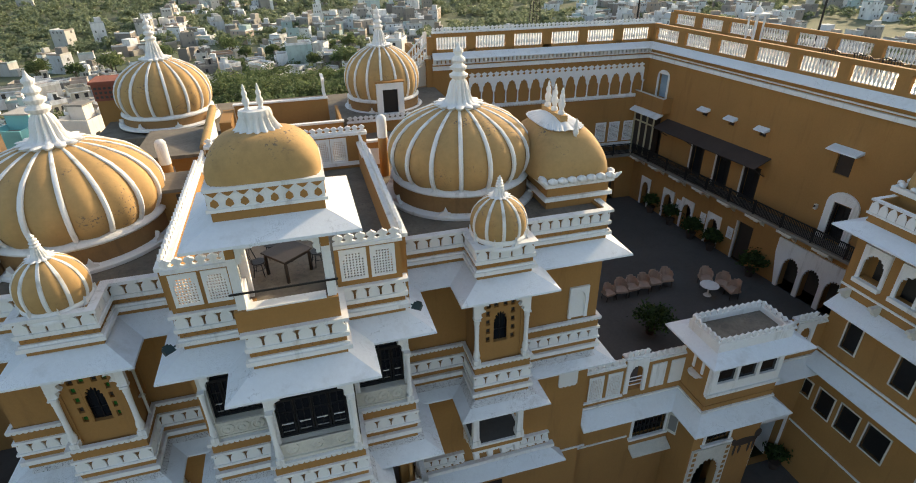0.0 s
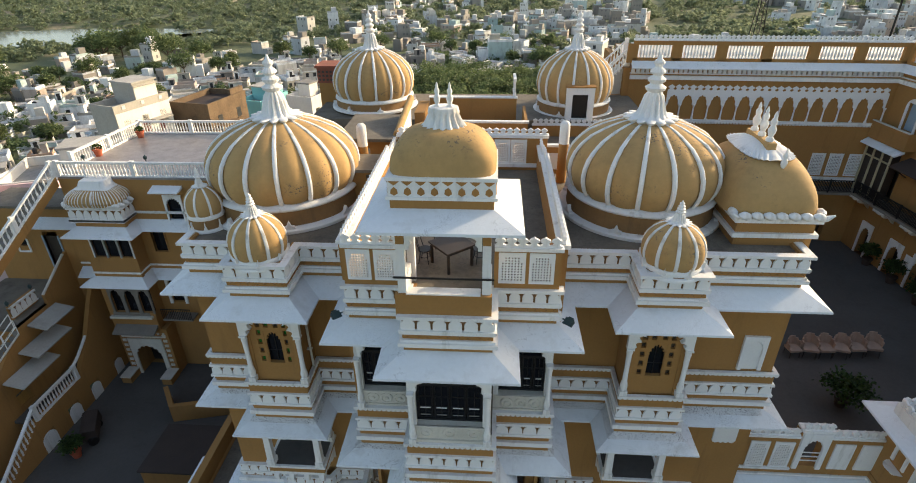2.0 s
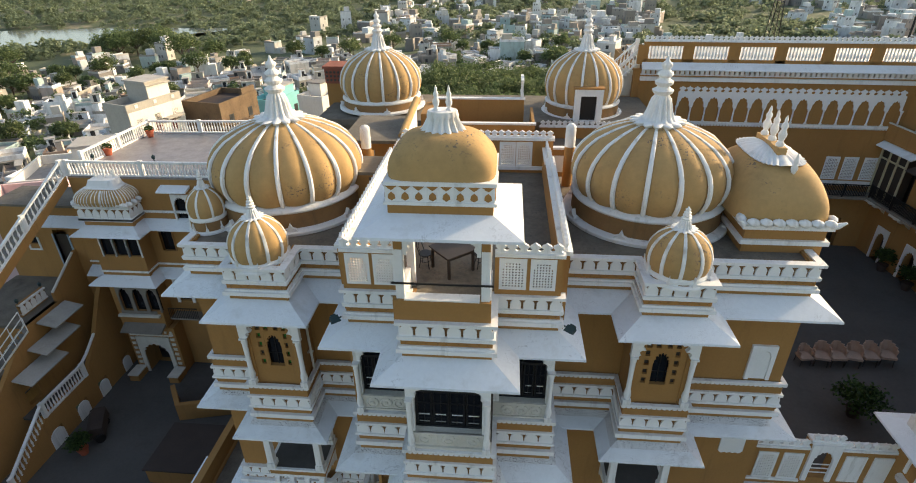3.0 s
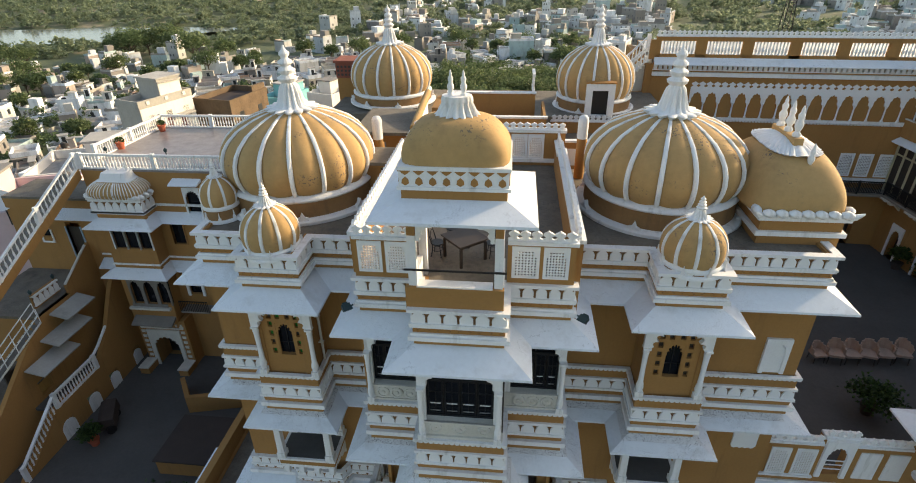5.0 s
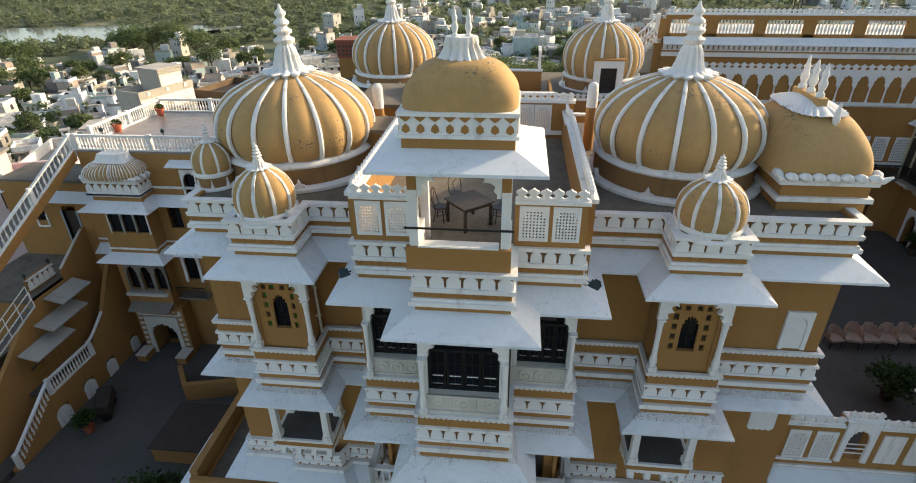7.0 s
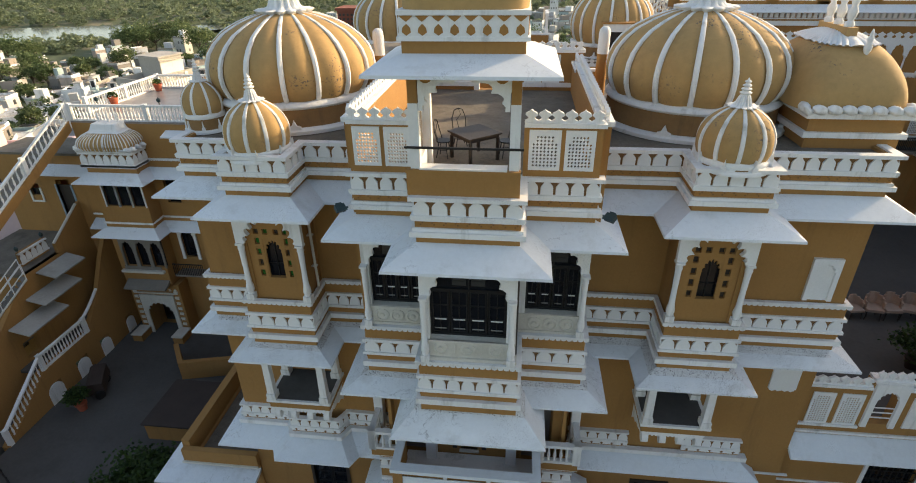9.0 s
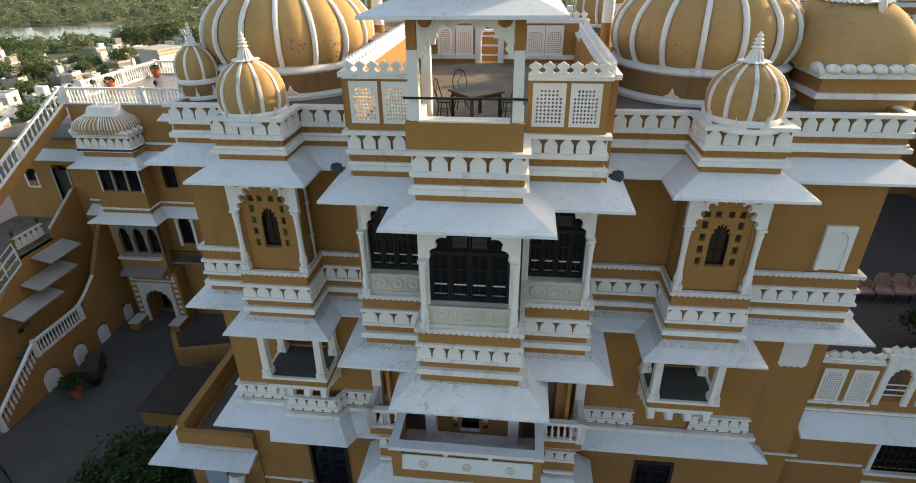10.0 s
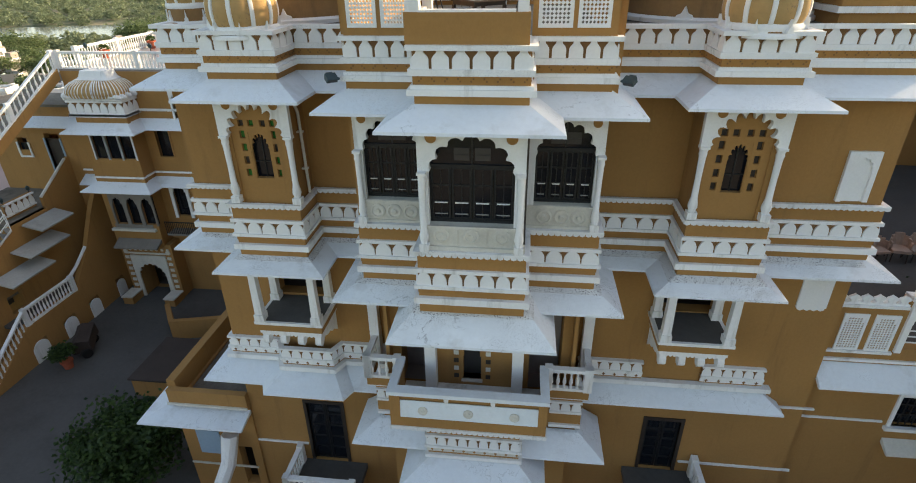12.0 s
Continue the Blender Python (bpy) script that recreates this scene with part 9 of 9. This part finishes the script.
# ---- landmarks of the near town ----
def block_house(name, x, y, w, d, z1, deg, wall_m, label, upper=None, wins=3, floors=2, roof_m=None):
    """A single larger building with a raised roof room."""
    z0 = land(x, y) - 1
    t = thing(name, x, y, z0, label, "house")
    m = pose(x, y, 0, 0, 0, deg)
    part("wall", box(new_bm(), -w / 2, w / 2, -d / 2, d / 2, z0, z1, m), wall_m, t)
    bm = new_bm()
    for r in ((-w / 2 - 0.06, w / 2 + 0.06, -d / 2 - 0.06, -d / 2 + 0.15), (-w / 2 - 0.06, w / 2 + 0.06, d / 2 - 0.15, d / 2 + 0.06), (-w / 2 - 0.06, -w / 2 + 0.15, -d / 2 + 0.15, d / 2 - 0.15), (w / 2 - 0.15, w / 2 + 0.06, -d / 2 + 0.15, d / 2 - 0.15)):
        box(bm, *r, z1 - 0.1, z1 + 0.9, m)
    part("parapet", bm, wall_m, t)
    part("roof", box(new_bm(), -w / 2 + 0.16, w / 2 - 0.16, -d / 2 + 0.16, d / 2 - 0.16, z1, z1 + 0.08, m), roof_m or FLATROOF, t)
    if upper:
        uw, ud, uh, ux = upper
        up = part("roof_room", box(new_bm(), ux - uw / 2, ux + uw / 2, d / 2 - ud, d / 2 - 0.2, z1, z1 + uh, m), wall_m, t)
        part("coping", box(new_bm(), ux - uw / 2 - 0.2, ux + uw / 2 + 0.2, d / 2 - ud - 0.2, d / 2, z1 + uh, z1 + uh + 0.2, m), FLATROOF, up)
    for f in range(floors):
        for i in range(wins):
            xx = -w / 2 + w * (i + 0.5) / wins
            zz = z1 - 2.6 - f * 3.2
            wn_ = part("window", box(new_bm(), xx - 0.5, xx + 0.5, -d / 2 - 0.05, -d / 2 + 0.02, zz, zz + 1.4, m), WINDARK, t)
            part("sill", box(new_bm(), xx - 0.65, xx + 0.65, -d / 2 - 0.2, -d / 2, zz - 0.12, zz, m), wall_m, wn_)
        part("window", box(new_bm(), w / 2 - 0.02, w / 2 + 0.05, -0.6, 0.6, z1 - 2.6 - f * 3.2, z1 - 1.1 - f * 3.2, m), WINDARK, t)
    return t


DOORRED = surface("dark_red_door", (0.13, 0.035, 0.03), 0.2, (0.06, 0.03, 0.02), 0.3, 0.7)
CEMENT = surface("raw_cement_render", (0.40, 0.38, 0.34), 0.18, (0.2, 0.18, 0.16), 0.5, 0.95, 0.4, 4, streak=True)
CREAM = surface("cream_town_wall", (0.72, 0.69, 0.64), 0.1, (0.3, 0.27, 0.22), 0.4, 0.9, 0.4, 4, streak=True)
TEAL = surface("turquoise_paint", (0.20, 0.52, 0.54), 0.1, (0.3, 0.4, 0.4), 0.3, 0.8, 0.5, 5)
PINK = surface("pale_pink_wall", (0.62, 0.46, 0.47), 0.08, (0.5, 0.45, 0.42), 0.3, 0.85, 0.5, 5)
RUIN = surface("decayed_brown_masonry", (0.15, 0.10, 0.06), 0.4, (0.04, 0.035, 0.03), 0.7, 0.95, 0.5, 5, bump=0.8)
BRICK = surface("red_brick", (0.27, 0.085, 0.055), 0.2, (0.12, 0.07, 0.05), 0.4, 0.9, 2, 12, bump=0.5)
cement_house = block_house("house", -49.0, 54.5, 8.8, 4.3, 5.5, 72, CEMENT, "grey cement house with a whitewashed front and roof room", (3.7, 4.1, 3.0, 1.25), 3, 2)
m = pose(-49.0, 54.5, 0, 0, 0, 72)
part("whitewashed_front", box(new_bm(), -4.36, 4.36, -2.2, -2.145, -8.0, 5.35, m), CREAM, cement_house)
part("porch_slab", box(new_bm(), 0.6, 3.6, -3.3, -2.1, 3.3, 3.5, m), CEMENT, cement_house)
for x in (-0.2, 2.2):
    part("door", box(new_bm(), x - 0.45, x + 0.45, -2.26, -2.19, 1.4, 3.3, m), DOORRED, cement_house)
for i in range(3):
    part("vent_block", box(new_bm(), -3.2 + 3.0 * i, -2.7 + 3.0 * i, -2.3, -2.2, 5.75, 6.2, m), CREAM, cement_house)
part("roof_room_front", box(new_bm(), -0.55, 3.05, -2.02, -1.945, 5.6, 8.0, m), CREAM, cement_house)
part("cornice", box(new_bm(), -0.75, 3.25, -2.25, -1.9, 8.0, 8.2, m), CEMENT, cement_house)
ruin = block_house("house", -42.5, 63.5, 9, 6.5, 3.6, 78, RUIN, "decayed brown masonry building with a fallen roof", None, 2, 2, RUST)
m = pose(-42.5, 63.5, 0, 0, 0, 78)
part("broken_wall", box(new_bm(), 1.2, 4.4, -3.1, -2.6, 4.4, 5.3, m), RUIN, ruin)
part("porch", box(new_bm(), -3.8, 0.4, -4.6, -3.2, 0.9, 1.15, m), RUIN, ruin)
for x in (-3.7, 0.2):
    part("pier", box(new_bm(), x - 0.15, x + 0.15, -4.5, -4.2, -6, 0.9, m), RUIN, ruin)
block_house("house", -39.8, 77.5, 8, 4.4, 0.3, 75, TEAL, "turquoise painted house with a raised roof room", (4, 3.8, 2.3, 1.6), 3, 2)
block_house("house", -31.0, 76.0, 6, 5, 1.2, 72, CREAM, "white house with an open roof terrace", (2.4, 2.6, 2.2, 1.4), 2, 2)
block_house("house", -36.5, 15.5, 9, 7, 7.6, 18, PINK, "pale pink and white neighbouring house", (3.5, 3, 2.0, -2.0), 3, 2)
block_house("house", -38.5, 27.0, 8, 7, 6.2, 20, CREAM, "cream walled neighbouring house below the terrace", (3, 3, 2.2, 1.5), 3, 2)
bt = thing("brick_turret", -10.6, 18.3, 15.5, "small red brick turret with a pierced band behind the dome", "turret")
part("base", boxes((-10.35, -8.9, 17.6, 19.2, 13.0, 16.8)), OCHRE, bt)
part("brick_top", boxes((-10.4, -8.85, 17.55, 19.25, 16.8, 17.75), (-10.5, -8.75, 17.45, 19.35, 17.75, 17.9)), BRICK, bt)
for i in range(6):
    for k in range(3):
        part("vent_hole", boxes((-10.3 + i * 0.25, -10.17 + i * 0.25, 17.5, 17.56, 16.95 + 0.25 * k, 17.08 + 0.25 * k)), DARKIN, bt)
dish = thing("satellite_dish", -33.2, 12.6, 8.5, "white satellite dish on the neighbour's roof", "dish")
bm = lathe([(0.02, 0), (0.3, 0.04), (0.6, 0.15), (0.75, 0.26), (0.74, 0.28), (0.58, 0.18), (0.02, 0.03)], 24)
bmesh.ops.transform(bm, matrix=pose(-33.2, 12.6, 9.4, 55, 0, 40), verts=bm.verts)
part("reflector", bm, WHITE, dish, "", True)
part("mast", tube([(-33.2, 12.7, 7.6), (-33.2, 12.7, 9.4)], 0.04), IRON, dish)

# lattice mast and poles
mx, my = 96, 200
mast = thing("lattice_mast", mx, my, land(mx, my), "tall steel lattice mast above the trees", "mast")
H0 = land(mx, my)
for sx in (-1, 1):
    for sy in (-1, 1):
        part("leg", tube([(mx + sx * 2.2, my + sy * 2.2, H0 - 1), (mx + sx * 0.5, my + sy * 0.5, H0 + 34)], 0.16, 5), IRON, mast)
for k in range(12):
    w0, w1 = 2.2 - 1.7 * k / 12, 2.2 - 1.7 * (k + 1) / 12
    z0, z1 = H0 + 34 * k / 12, H0 + 34 * (k + 1) / 12
    bm = new_bm()
    tube([(mx - w0, my - w0, z0), (mx + w1, my - w1, z1)], 0.09, 4, bm)
    tube([(mx + w0, my - w0, z0), (mx - w1, my - w1, z1)], 0.09, 4, bm)
    tube([(mx - w0, my - w0, z0), (mx - w1, my + w1, z1)], 0.09, 4, bm)
    tube([(mx - w1, my - w1, z1), (mx + w1, my - w1, z1)], 0.09, 4, bm)
    part("bracing", bm, IRON, mast)
for x, y in ((52, 60), (70, 44)):
    po = thing("utility_pole", x, y, land(x, y), "slim dark utility pole with crossarms", "pole", "utility poles")
    part("pole", tube([(x, y, land(x, y) - 1), (x, y, 21)], 0.14, 6), IRON, po)
    part("crossarm", boxes((x - 0.9, x + 0.9, y - 0.06, y + 0.06, 19.5, 19.65)), IRON, po)

# bush beside the annex
bsh = thing("bush", -15.4, -2.6, GROUND_L, "dense dark green bush beside the ramp", "bush")
vs, fs = crown_faces(random.Random(5), (-15.4, -2.6, GROUND_L + 1.7), 2.7, 2.2, 260, 34, 0.13)
me = bpy.data.meshes.new("foliage")
me.from_pydata(vs, [], fs)
me.materials.append(LEAF)
under(new("foliage", me), bsh)
part("stem", tube([(-15.4, -2.6, GROUND_L - 0.1), (-15.3, -2.5, GROUND_L + 1.6)], 0.09), BARK, bsh)
for x, y, s in ((-24.2, 3.7, 0.7), (17.9, 2.1, 1.2), (26.7, 15.6, 0.7), (26.9, 13.3, 0.7), (27.0, 10.9, 0.75), (27.2, 9.0, 0.7), (27.4, 5.4, 1.0), (24.0, -2.9, 0.6)):
    zc = GROUND_L if x < 0 else COURT_R if y > -2.2 else -2.2
    pl = thing("potted_shrub", x, y, zc, "dark leafy shrub growing in a clay pot" if x < 0 else "dark leafy shrub in a brown pot on the court", "plant", "court shrubs")
    part("pot", lathe([(0.22, 0), (0.3, 0.42), (0.34, 0.44), (0.34, 0.52), (0.28, 0.52)], 14, None, (x, y, zc)), TERRACOTTA if x < 0 else RUST, pl, "", True)
    vs, fs = crown_faces(random.Random(int(x * 7)), (x, y, zc + 1.1), 0.9 * s, 0.7 * s, 50, 22, 0.11)
    me = bpy.data.meshes.new("leaves")
    me.from_pydata(vs, [], fs)
    me.materials.append(LEAF)
    under(new("leaves", me), pl)
